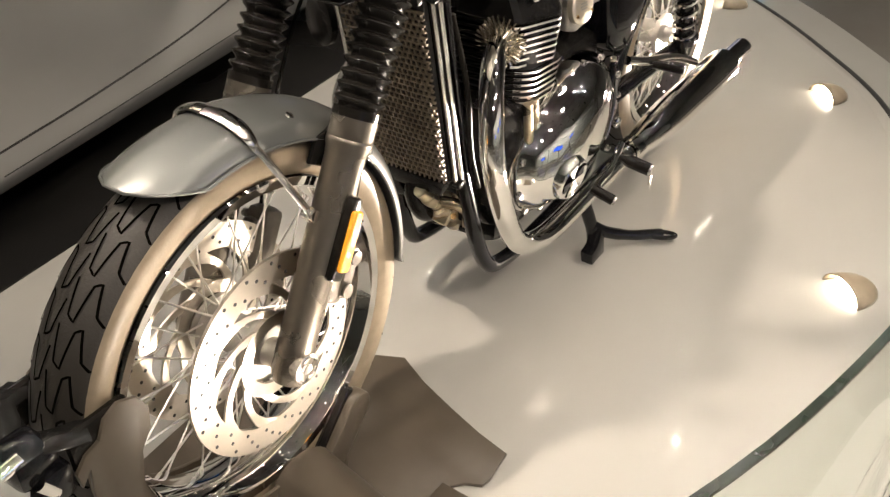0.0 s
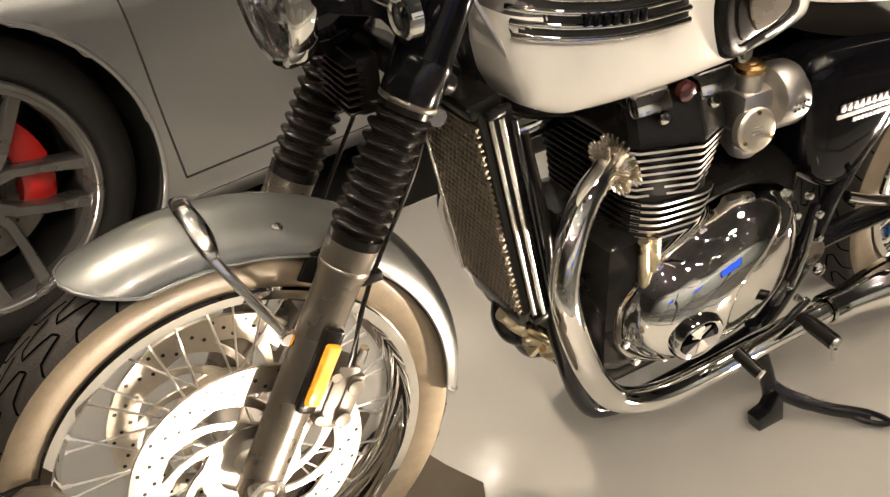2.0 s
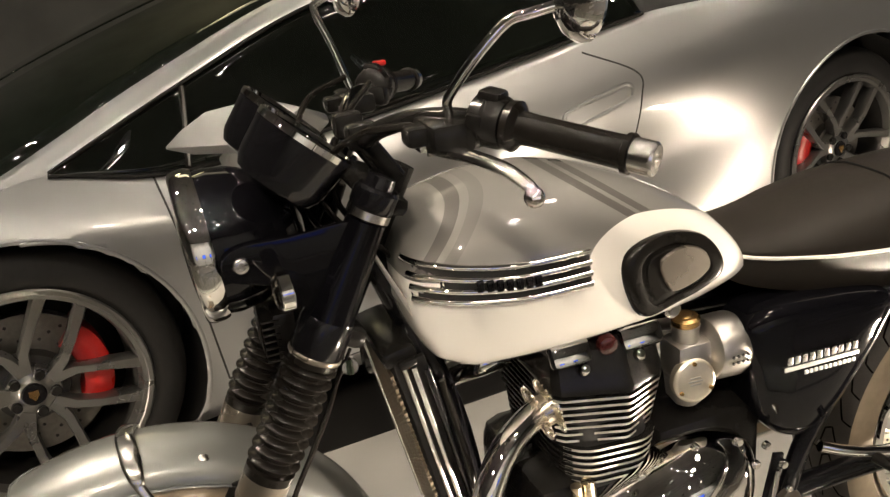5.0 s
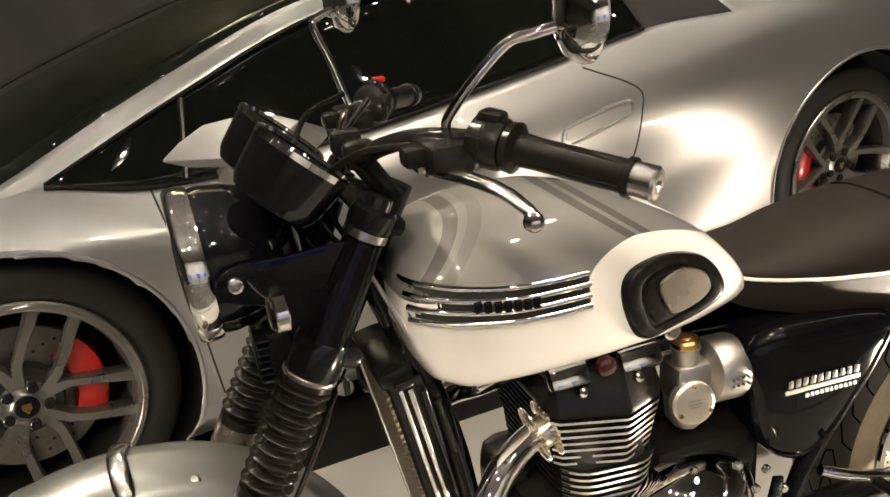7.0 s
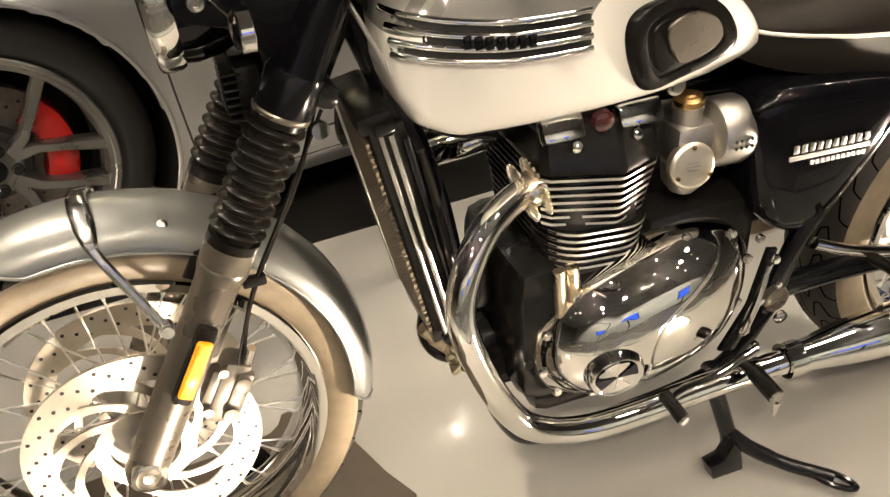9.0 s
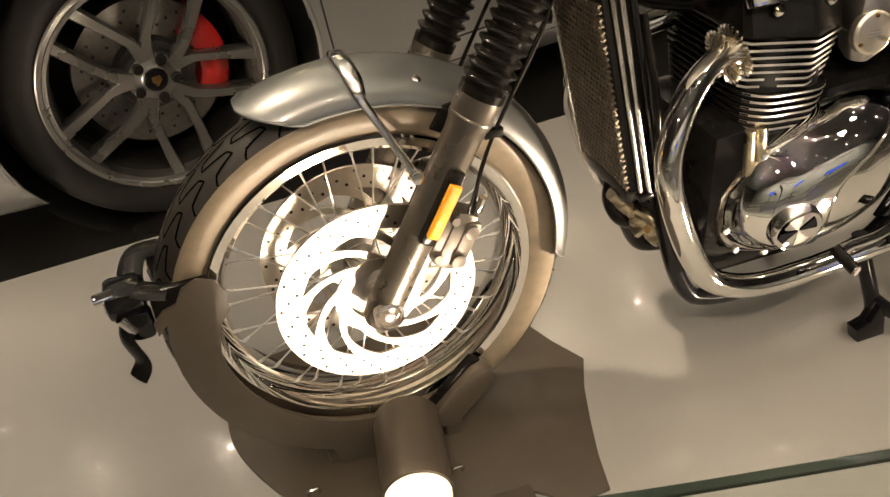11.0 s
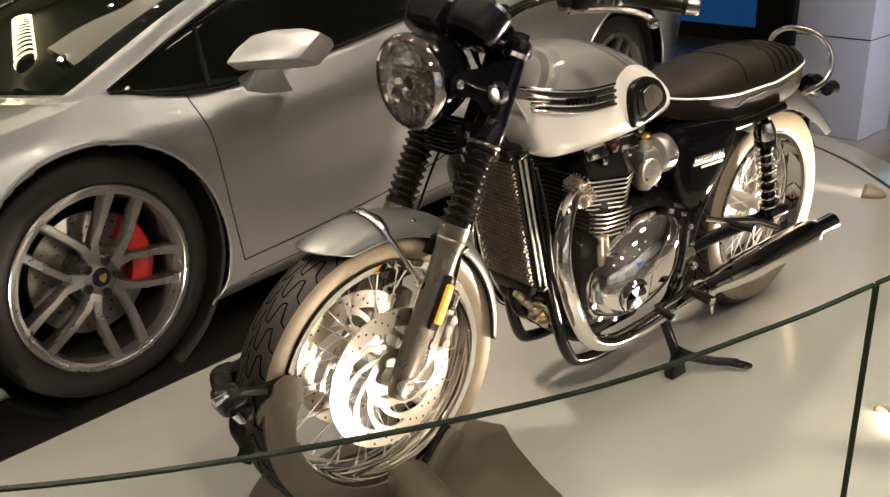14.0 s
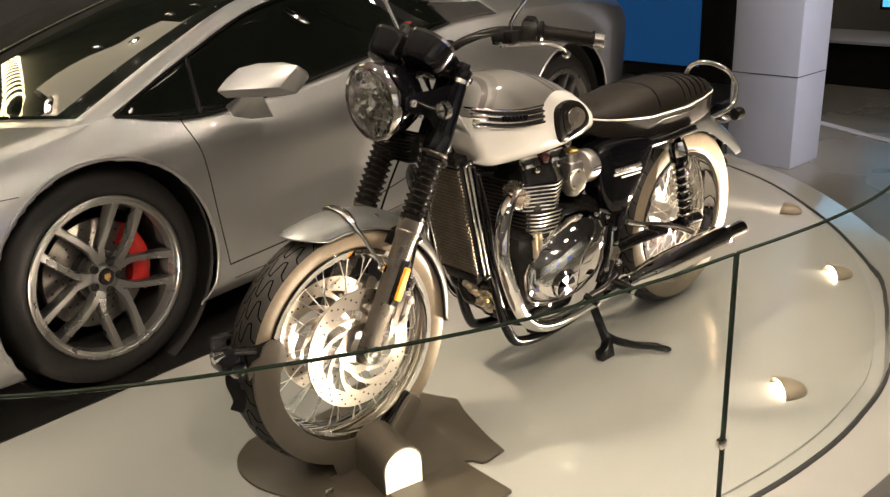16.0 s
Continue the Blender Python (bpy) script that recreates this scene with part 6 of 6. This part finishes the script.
            if i < 4:
                a, b, c, d = fine[max(i - 1, 0)], fine[i], fine[i + 1], fine[min(i + 2, len(fine) - 1)]
                row = []
                for p0, p1, p2, p3 in zip(a, b, c, d):
                    m1, m2 = (p2 - p0) * 0.42, (p3 - p1) * 0.42
                    h = f * f
                    row.append(p1 * (2 * h * f - 3 * h + 1) + m1 * (h * f - 2 * h + f) + p2 * (3 * h - 2 * h * f) + m2 * (h * f - h))
            else:
                row = [p.lerp(q, f) for p, q in zip(fine[i], fine[i + 1])]
                if i == 6:
                    for p in row:
                        p.z += 0.030 * math.sin(f * math.pi * 0.5) * 0 + 0.035 * f * (1 - f)
            rows.append(row)
            row_of.append(i)
    rows.append(fine[-1])
    return rows, row_of


rows, row_of = car_rows()
cols = len(rows[0])
STATION = 14


def arch_hole(p):
    for u, w, r in (F_ARCH, R_ARCH):
        if math.hypot(p.x - u, p.z - w) < r and p.z < w + r:
            return True
    return False


def arch_snap(p):
    """Moves a point inside a wheel arch out to its edge."""
    for u, w, r in (F_ARCH, R_ARCH):
        d = math.hypot(p.x - u, p.z - w)
        if d < r and d > 1e-6:
            return Vector((u + (p.x - u) * r / d, p.y, w + (p.z - w) * r / d))
    return p


def car_mesh(test, mirror=1):
    """The faces of the shell for which test(line, column) holds, with the wheel arches cut out."""
    bm = bmesh.new()
    seen = {}

    def vert(r, c):
        if (r, c) not in seen:
            p = rows[r][c]
            if row_of[min(r, len(row_of) - 1)] < 4:
                p = arch_snap(p)
            q = Vector((p.x, p.y, p.z)) if mirror > 0 else Vector((p.x, 2 * MID - p.y, p.z))
            seen[(r, c)] = bm.verts.new(CAR @ q)
        return seen[(r, c)]

    for r in range(len(rows) - 1):
        for c in range(cols - 1):
            if not test(row_of[r], c):
                continue
            quad = [rows[r][c], rows[r][c + 1], rows[r + 1][c + 1], rows[r + 1][c]]
            if row_of[r] < 4 and all(arch_hole(p) for p in quad):
                continue
            vs = [vert(r, c), vert(r, c + 1), vert(r + 1, c + 1), vert(r + 1, c)]
            if len({tuple(round(x, 5) for x in v.co) for v in vs}) < 3:
                continue
            bm.faces.new(vs)
    bmesh.ops.remove_doubles(bm, verts=bm.verts, dist=2e-4)
    return bm


def region(line, c):
    if line == 4 and 4 * STATION <= c < 8 * STATION:
        return "window"
    if line == 6 and 4 * STATION <= c < 6 * STATION:
        return "windscreen"
    return "body"


def intake(line, c):
    return line == 4 and 8 * STATION <= c < 8 * STATION + 10


def thicken(ob, t):
    mod = ob.modifiers.new("thickness", "SOLIDIFY")
    mod.thickness, mod.offset = t, -1
    return ob


body_bm = car_mesh(lambda l, c: region(l, c) == "body" and not intake(l, c))
tree = BVHTree.FromBMesh(body_bm)
thicken(part("body", merge(body_bm, car_mesh(lambda l, c: region(l, c) == "body" and not intake(l, c), -1)), CARSILVER, car, "satin silver car body", 28), 0.006)
for mir in (1, -1):
    thicken(part("side_intake", car_mesh(intake, mir), DARKGAP, car, "black air intake behind the side window", 50), 0.005)
    thicken(part("side_window", car_mesh(lambda l, c: region(l, c) == "window", mir), SILLGLASS, car, "dark tinted side window", 50), 0.005)
thicken(part("windscreen", merge(car_mesh(lambda l, c: region(l, c) == "windscreen"), car_mesh(lambda l, c: region(l, c) == "windscreen", -1)), SCREENGLASS, car, "raked tinted windscreen", 50), 0.005)


def on_body(u, w, out=0.0):
    """The point of the car's left flank at u and height w."""
    o, d = CAR @ Vector((u, 0.6, w)), (CAR.to_3x3() @ Vector((0, -1, 0))).normalized()
    hit, nrm, _, _ = tree.ray_cast(o, d)
    if hit is None:
        return CAR @ Vector((u, 0.0, w))
    if nrm.dot(d) > 0:
        nrm = -nrm
    return hit + nrm * out


def shut_line(pts, r=0.0032):
    pts = smooth_path([(u, w, 0) for u, w in pts], 8)
    return tube([on_body(p.x, p.y, -0.0012) for p in pts], r, 6)


part("door_gap", shut_line([(0.378, 0.768), (0.385, 0.70), (0.400, 0.56), (0.416, 0.40), (0.432, 0.262)]), DARKGAP, car, "dark shut line of the door")
part("door_gap", shut_line([(0.432, 0.262), (0.75, 0.272), (1.15, 0.30), (1.50, 0.36), (1.66, 0.44), (1.715, 0.57), (1.735, 0.70), (1.73, 0.770), (1.58, 0.845)]), DARKGAP, car, "dark shut line of the door")
part("sill_gap", shut_line([(0.45, 0.205), (0.9, 0.215), (1.5, 0.235), (2.1, 0.26)], 0.0025), DARKGAP, car)
part("bumper_gap", shut_line([(-0.62, 0.575), (-0.50, 0.636), (-0.43, 0.655), (-0.36, 0.664), (-0.294, 0.671), (-0.22, 0.672)], 0.0022), DARKGAP, car)
part("bumper_crease", shut_line([(-0.36, 0.455), (-0.46, 0.475), (-0.60, 0.485)], 0.004), CARSILVER, car)
# rounded lips round the wheel arches
for u0, w0, r0 in (F_ARCH, R_ARCH):
    lip = [(u0 + (r0 + 0.006) * math.cos(radians(a)), w0 + (r0 + 0.006) * math.sin(radians(a))) for a in range(-20, 201, 4)]
    part("arch_lip", tube([on_body(u, w, -0.001) for u, w in lip], 0.0050, 8), CARSILVER, car, "rolled silver wheel arch lip")
# door handle: a long recessed flap
hd = closed_curve([(1.465, 0.655), (1.462, 0.685), (1.49, 0.705), (1.66, 0.742), (1.70, 0.738), (1.702, 0.715), (1.68, 0.700), (1.50, 0.655)], 4)
h = part("door_handle", tube([on_body(u, w, 0.001) for u, w in hd + hd[:1]], 0.0055, 8, cap=False), CARSILVER, car, "long flush door handle")
part("handle_flap", loft([[on_body(1.58 + (u - 1.58) * 0.92, 0.698 + (w - 0.698) * 0.7, d) for u, w in hd] for d in (-0.002, 0.003)]), CARSILVER, h)
# window trim
for pts in ([LINES[4][i] for i in range(4, 9)],):
    part("window_trim", tube([CAR @ Vector(p) for p in smooth_path([(u, v + 0.002, w) for u, v, w in pts], 8)], 0.006, 8), BLACKSATIN, car)
fr = smooth_path(LINES[5][4:9], 8)
part("window_trim", tube([CAR @ (p + Vector((0, 0.003, 0))) for p in fr], 0.005, 8), BLACKSATIN, car)
# quarter divider in the side window
part("window_bar", tube([CAR @ Vector((0.46, -0.056, 0.772)), CAR @ Vector((0.50, -0.150, 0.938))], 0.008, 8), BLACKSATIN, car)

# wing mirror
for mir in (1, -1):
    def mp(u, v, w):
        return CAR @ Vector((u, v if mir > 0 else 2 * MID - v, w))
    shell = [(0.375, 0.155, 0.874), (0.419, 0.151, 0.904), (0.473, 0.153, 0.931), (0.530, 0.170, 0.938), (0.613, 0.205, 0.933), (0.653, 0.228, 0.917), (0.559, 0.232, 0.861),
             (0.723, 0.200, 0.866), (0.717, 0.200, 0.886), (0.661, 0.200, 0.822), (0.416, 0.130, 0.852), (0.618, 0.175, 0.818), (0.440, 0.110, 0.838),
             (0.500, 0.090, 0.905), (0.600, 0.110, 0.918), (0.620, 0.100, 0.835), (0.700, 0.140, 0.880)]
    wm = part("wing_mirror", hull([mp(*p) for p in shell], 0.004), CARSILVER, car, "silver wing mirror with sharp creases on a folded arm", 24)
    arm = [(0.516, 0.034, 0.785), (0.520, 0.034, 0.758), (0.600, 0.034, 0.733), (0.692, 0.034, 0.724), (0.516, 0.0, 0.790), (0.692, 0.0, 0.726), (0.60, 0.0, 0.735), (0.530, 0.095, 0.842), (0.580, 0.118, 0.835), (0.575, 0.085, 0.842)]
    part("mirror_arm", hull([mp(*p) for p in arm], 0.003), CARSILVER, wm, "", 24)
    part("mirror_glass", hull([mp(*p) for p in ((0.622, 0.106, 0.840), (0.702, 0.146, 0.878), (0.604, 0.116, 0.914), (0.628, 0.104, 0.844), (0.706, 0.146, 0.880), (0.610, 0.114, 0.916))]), SILLGLASS, wm, "dark mirror glass")


SPOKE_TURN = -27


def car_wheel(u, w, r_tyre, width, out, turn=0.0, grip=0):
    c = CAR @ Vector((u, out, w))
    m = Matrix.Translation(c) @ Matrix.Rotation(CAR_YAW + radians(turn), 4, "Z") @ Y_AXIS      # local x runs inwards
    wh = holder("wheel", c, car)
    R = 0.256
    prof = [(0.012, R - 0.004), (0.004, R + 0.010), (0.0, R + 0.028), (0.006, r_tyre - 0.030), (0.022, r_tyre - 0.010), (0.05, r_tyre - 0.002), (width - 0.05, r_tyre), (width - 0.02, r_tyre - 0.012), (width, R + 0.03), (width - 0.01, R)]
    part("tyre", lathe(prof, m, 72), CARTYRE, wh, "wide low-profile black tyre")
    rim = part("rim", lathe([(0.014, R - 0.002), (0.002, R + 0.003), (-0.002, R - 0.001), (-0.002, R - 0.010), (0.002, R - 0.013), (0.004, R - 0.022), (0.016, R - 0.026), (0.030, R - 0.030)], m, 72), RIMGREY, wh, "graphite alloy rim")
    part("rim_barrel", lathe([(0.030, R - 0.026), (0.05, R - 0.034), (0.13, R - 0.040), (width - 0.02, R - 0.012), (width - 0.01, R)], m, 72), BARREL, rim, "dark inner rim barrel")
    spokes = []
    for k in range(5):
        for sgn in (-1, 1):
            mid_a = radians(k * 72 + 90 + SPOKE_TURN)
            pts = [(0.048, mid_a + sgn * radians(33), 0.030), (0.098, mid_a + sgn * radians(26), 0.024), (0.150, mid_a + sgn * radians(17.5), 0.014), (0.238, mid_a + sgn * radians(10.5), 0.008)]
            bm = bmesh.new()
            rings = []
            for i, (rr, a, d) in enumerate(pts):
                wd = (0.017, 0.0125, 0.0115, 0.0155)[i]
                dep = (0.03, 0.035, 0.04, 0.045)[i]
                tx, ty = -math.sin(a), math.cos(a)
                sec = [(d, -wd * 0.75), (d, wd * 0.75), (d + 0.006, wd), (d + dep, wd * 0.9), (d + dep, -wd * 0.9), (d + 0.006, -wd)]
                rings.append([bm.verts.new(m @ Vector((dd, rr * math.cos(a) + tx * q, -(rr * math.sin(a) + ty * q)))) for dd, q in sec])
            for A, B in zip(rings, rings[1:]):
                for j in range(6):
                    bm.faces.new((A[j], A[(j + 1) % 6], B[(j + 1) % 6], B[j]))
            bm.faces.new(rings[0][::-1])
            bm.faces.new(rings[-1])
            part("wheel_spoke", bm, RIMGREY, wh)
    part("wheel_hub", lathe([(0.026, 0.0), (0.026, 0.030), (0.030, 0.034), (0.034, 0.060), (0.07, 0.064), (0.07, 0.0)], m, 32), RIMGREY, wh)
    part("centre_cap", lathe([(0.020, 0.0), (0.020, 0.024), (0.027, 0.028), (0.027, 0.0)], m, 28), BLACKGLOSS, wh, "black centre cap with a gold shield")
    sh = [(-0.010, 0.012), (0.010, 0.012), (0.011, 0.0), (0.0, -0.014), (-0.011, 0.0)]
    part("cap_shield", prism(sh, 0.002, m @ Matrix(((0, 0, -1, 0.0195), (1, 0, 0, 0), (0, -1, 0, 0), (0, 0, 0, 1)))), BRASS, wh)
    for k in range(5):
        a = radians(k * 72 + 90 + SPOKE_TURN)
        part("wheel_bolt", lathe([(0.022, 0.0), (0.022, 0.010), (0.024, 0.0125), (0.045, 0.0125), (0.045, 0.0)], m @ Matrix.Translation((0, 0.047 * math.cos(a), -0.047 * math.sin(a))), 14), BLACKSATIN, wh)
    part("brake_disc", lathe([(0.085, 0.07), (0.085, 0.172), (0.115, 0.172), (0.115, 0.07)], m, 56, closed=True), ROTOR, wh, "ventilated brake disc")
    part("disc_bell", lathe([(0.06, 0.0), (0.06, 0.08), (0.09, 0.088), (0.09, 0.0)], m, 32), BARREL, wh)
    holes = None
    for k in range(48):
        a, r = radians(k * 7.5), (0.110, 0.130, 0.150)[k % 3]
        p = m @ Vector((0.0846, r * math.cos(a), r * math.sin(a)))
        q = m @ Vector((0.0880, r * math.cos(a), r * math.sin(a)))
        h_ = tube([p, q], 0.0042, 7)
        holes = h_ if holes is None else merge(holes, h_)
    part("drilled_hole", holes, DARKGAP, wh)["kind"] = "stuff"
    cal = lathe([(0.056, 0.112), (0.050, 0.122), (0.048, 0.140), (0.050, 0.166), (0.060, 0.178), (0.125, 0.178), (0.125, 0.112)], m, 18, closed=False, arc=(grip - 48, grip + 34))
    bmesh.ops.holes_fill(cal, edges=[e for e in cal.edges if e.is_boundary], sides=0)
    part("brake_caliper", cal, RED, wh, "red brake caliper")
    part("wheel_well", lathe([(0.01, r_tyre + 0.045), (0.30, r_tyre + 0.045), (0.32, 0.0)], m, 40, arc=(0, 360)), DARKGAP, wh, "dark wheel well")
    return wh


car_wheel(F_ARCH[0], 0.346, 0.346, 0.245, -0.005, 0)
car_wheel(R_ARCH[0] - 0.010, 0.345, 0.345, 0.305, 0.025, 0, 180)
for u, v in ((0.0, 2 * MID + 0.03), (2.645, 2 * MID + 0.03)):
    part("far_tyre", lathe([(0.0, 0.0), (0.0, 0.25), (0.0, 0.31), (0.03, 0.335), (0.24, 0.335), (0.26, 0.31), (0.26, 0.0)], Matrix.Translation(CAR @ Vector((u, v + 0.23, 0.335))) @ Matrix.Rotation(CAR_YAW, 4, "Z") @ Y_AXIS, 40), CARTYRE, car, "wide black tyre")
part("underbody", prism([(CAR @ Vector((u, v, 0)))[:2] for u, v in ((-0.6, -0.35), (3.2, -0.35), (3.2, 2 * MID + 0.35), (-0.6, 2 * MID + 0.35))], 0.12, Matrix.Translation((0, 0, 0.13))), DARKGAP, car)
part("cabin", prism([(CAR @ Vector((u, v, 0)))[:2] for u, v in ((0.15, -0.25), (1.9, -0.32), (1.9, 2 * MID + 0.32), (0.15, 2 * MID + 0.25))], 0.42, Matrix.Translation((0, 0, 0.28))), BLACKSATIN, car, "dark cabin interior")



def end_cap(c, bulge):
    """The panel across the car's nose or tail."""
    secs = []
    for k in range(13):
        f = k / 12
        secs.append([CAR @ Vector((p.x + bulge * 4 * f * (1 - f), p.y + (2 * MID - 2 * p.y) * f, p.z)) for p in (row[c] for row in rows)])
    bm = loft(secs, cap=False, wrap=False)
    bmesh.ops.remove_doubles(bm, verts=bm.verts, dist=1e-4)
    return bm


thicken(part("nose_panel", end_cap(0, -0.10), CARSILVER, car, "silver nose panel", 50), 0.006)
thicken(part("tail_panel", end_cap(cols - 1, 0.06), CARSILVER, car, "silver tail panel", 50), 0.006)

# ---- wheel stand under the front wheel ----
chock = holder("wheel_stand", (-0.03, C, 0))
tagged(chock, "taupe powder-coated motorcycle wheel stand with a lamp hood", "wheel stand")
near = [(0.352, -0.030), (0.318, -0.10), (0.290, -0.18), (0.268, -0.25), (0.253, -0.317), (0.190, -0.322), (0.172, -0.318), (0.160, -0.292), (0.143, -0.277), (0.090, -0.262), (-0.10, -0.250), (-0.105, -0.298)]
bow = [(p.x, p.y) for p in smooth_path([(-0.128, -0.298, 0), (-0.172, -0.240, 0), (-0.222, -0.155, 0), (-0.268, -0.070, 0), (-0.294, 0.000, 0), (-0.302, 0.060, 0), (-0.294, 0.120, 0), (-0.262, 0.180, 0), (-0.205, 0.225, 0)], 3)]
outline = near + bow + [(x, 2 * C - y) for x, y in near[-1:0:-1]]
part("base_plate", prism(outline, 0.008, None, 0.0015), PLATETAUPE, chock, "flat taupe steel base plate with curved edges")
part("tongue", prism([(-0.088, -0.252), (0.138, -0.262), (0.133, -0.457), (-0.120, -0.470)], 0.012, None, 0.0015), PLATETAUPE, chock, "flat steel tongue in front of the lamp hood")
# cradle plates that follow the tyre on both sides
cradle = [(FA.x + 0.306 * math.cos(radians(a)), FA.z + 0.306 * math.sin(radians(a))) for a in range(170, 250, 6)]
cradle = [(x, max(z, 0.008)) for x, z in cradle] + [(-0.13, 0.008), (0.02, 0.008), (0.02, 0.07)]
cradle += [(FA.x + 0.244 * math.cos(radians(a)), FA.z + 0.244 * math.sin(radians(a))) for a in range(270, 182, -6)]
cradle += [(-0.262, 0.360), (-0.244, 0.385), (-0.240, 0.415), (-0.252, 0.440), (-0.276, 0.450), (-0.298, 0.440), (-0.310, 0.418), (-0.330, 0.412), (-0.346, 0.394), (-0.344, 0.372)]
lobe_a, lobe_b = Vector((0.058, 0.062)), Vector((0.117, 0.120))
lobe_d = math.atan2(lobe_b.y - lobe_a.y, lobe_b.x - lobe_a.x)
lobe = [(c_.x + 0.027 * math.cos(lobe_d + radians(t_)), c_.y + 0.027 * math.sin(lobe_d + radians(t_))) for c_, r_ in ((lobe_b, range(-90, 91, 15)), (lobe_a, range(90, 271, 15))) for t_ in r_]
for s in (-1, 1):
    part("cradle_plate", prism(cradle, 0.006, Matrix.Translation((0, C + s * 0.068 + 0.003, 0)) @ XZ, 0.001), PLATETAUPE, chock, "upright taupe cradle plate that follows the tyre")
    part("ear_foot", box(0.066, C + s * 0.074, 0.030, 0.030, 0.012, 0.048, 0.003), PLATETAUPE, chock)
    part("cradle_ear", prism(lobe, 0.030, Matrix.Translation((0, C + s * 0.072 + 0.015, 0)) @ XZ, 0.006), PLATETAUPE, chock, "rounded taupe support ear")
    part("cradle_pad", box(-0.300, C + s * 0.058, 0.415, 0.085, 0.016, 0.06, 0.007), BLACKRUBBER, chock, "black rubber cradle pad")
    part("cradle_pad", box(0, 0, 0, 0.118, 0.018, 0.046, 0.007), BLACKRUBBER, chock, "black rubber cradle pad").matrix_world = Matrix.Translation((0.083, C + s * 0.062, 0.104)) @ pose(0, 0, 0, 0, -44.6, 0)
part("cradle_floor", box(-0.03, C, 0.010, 0.24, 0.12, 0.004, 0.001), PLATETAUPE, chock)
# strap with buckle at the front of the tyre
strap = holder("tie_down_strap", (-0.36, C, 0.40))
tagged(strap, "black tie-down strap with metal ratchet buckle on the wheel stand", "strap")
part("webbing", tube(smooth_path([(-0.315, C - 0.060, 0.435), (-0.352, C - 0.045, 0.440), (-0.366, C, 0.425), (-0.352, C + 0.045, 0.440), (-0.315, C + 0.060, 0.435)]), 0.020, 10, flat=0.35), BLACKSATIN, strap, "black webbing")
part("loose_end", tube(smooth_path([(-0.362, C - 0.045, 0.425), (-0.385, C - 0.065, 0.385), (-0.375, C - 0.072, 0.34), (-0.388, C - 0.075, 0.315)]), 0.015, 8, flat=0.3), BLACKSATIN, strap, "loose strap end")
part("ratchet", merge(box(-0.375, C - 0.03, 0.425, 0.055, 0.060, 0.045, 0.012), box(-0.362, C - 0.055, 0.395, 0.035, 0.03, 0.05, 0.010)), BLACKGLOSS, strap, "black ratchet body")
part("ratchet_pin", tube([(-0.412, C - 0.045, 0.440), (-0.385, C - 0.045, 0.443)], 0.009, 12), CHROME, strap, "chrome ratchet pin")
part("ratchet_pin", tube([(-0.385, C - 0.064, 0.415), (-0.372, C - 0.066, 0.39)], 0.008, 12), CHROME, strap, "chrome ratchet pin")
# lamp hood: half-round tube; emission on its end stands in for light on it
HM = Matrix.Translation((-0.046, -0.262, 0.010)) @ Matrix.Rotation(radians(-11), 4, "Z")
HW, HH = 0.056, 0.062
arch_of = lambda g: [(-HW + g, 0.0)] + [((HW - g) * math.cos(a), HH + (HW - g) * math.sin(a)) for a in (math.pi * (1 - k / 16) for k in range(17))] + [(HW - g, 0.0)]
hood = loft([[HM @ Vector((x, y, z * q)) for x, z in arch_of(g)] for g, y, q in ((0, 0.165, 0.95), (0, 0, 1), (0.004, 0, 0.99), (0.004, 0.155, 0.93))], cap=False, wrap=False)
part("lamp_hood", hood, PLATETAUPE, chock, "half-round taupe lamp hood")
part("lamp_face", prism(arch_of(0.004), 0.004, HM @ Matrix.Translation((0, 0.008, 0)) @ XZ), HOODGLOW, chock, "cream hood end with a glow put in for light on it")
for x, y in ((-0.20, -0.14), (0.03, -0.19)):
    part("cable_eye", tube(smooth_path([(x, y, 0.008), (x, y - 0.004, 0.022), (x + 0.018, y - 0.004, 0.022), (x + 0.018, y, 0.008)], 4), 0.003, 8), STEEL, chock, "small wire loop")

# ---- uplights let into the platform ----
first = None
for x, y, tx, ty, tz, watts, angle in ((1.04, -0.685, 0.26, -0.06, 0.46, 95, 40), (1.99, -0.395, 1.56, -0.06, 0.60, 150, 84), (2.60, 0.115, 2.42, 0.95, 0.34, 12, 80), (0.04, -0.62, -0.03, -0.08, 0.37, 32, 42)):
    a = math.atan2(ty - y, tx - x)
    m = Matrix.Translation((x, y, 0)) @ Matrix.Rotation(a, 4, "Z")
    if first is None:
        first = holder("floor_uplight", (0, 0, 0))
        tagged(first, "low beige half-dome floor uplight set on the platform", "floor light", "platform uplights")
        secs = []
        for k in range(9):
            th = radians(90 * k / 8)
            secs.append([Vector((0.012 - 0.085 * math.sin(th), 0.058 * math.cos(th) * math.cos(q), 0.040 * math.cos(th) * math.sin(q))) for q in (math.pi * j / 14 for j in range(15))])
        dome = loft(secs, wrap=False)
        thicken(part("hood", dome, HOODBEIGE, first, "beige half-dome hood", 60), 0.003)
        part("lens", lathe([(0.0, 0.0), (0.0, 0.046), (0.004, 0.046), (0.005, 0.0)], Matrix.Translation((-0.014, 0, 0.001)) @ pose(0, 0, 0, 0, -14, 0) @ Matrix.Diagonal((1, 1, 0.72, 1)), 20, arc=(0, 180)), LAMPHOT, first, "glowing warm lens")
        first.matrix_world = m
    else:
        copy_thing(first, m)
    p = m @ Vector((0.03, 0, 0.03))
    spot("uplight_spot", p, Vector((tx, ty, tz)), watts, angle, 0.8, 0.025)
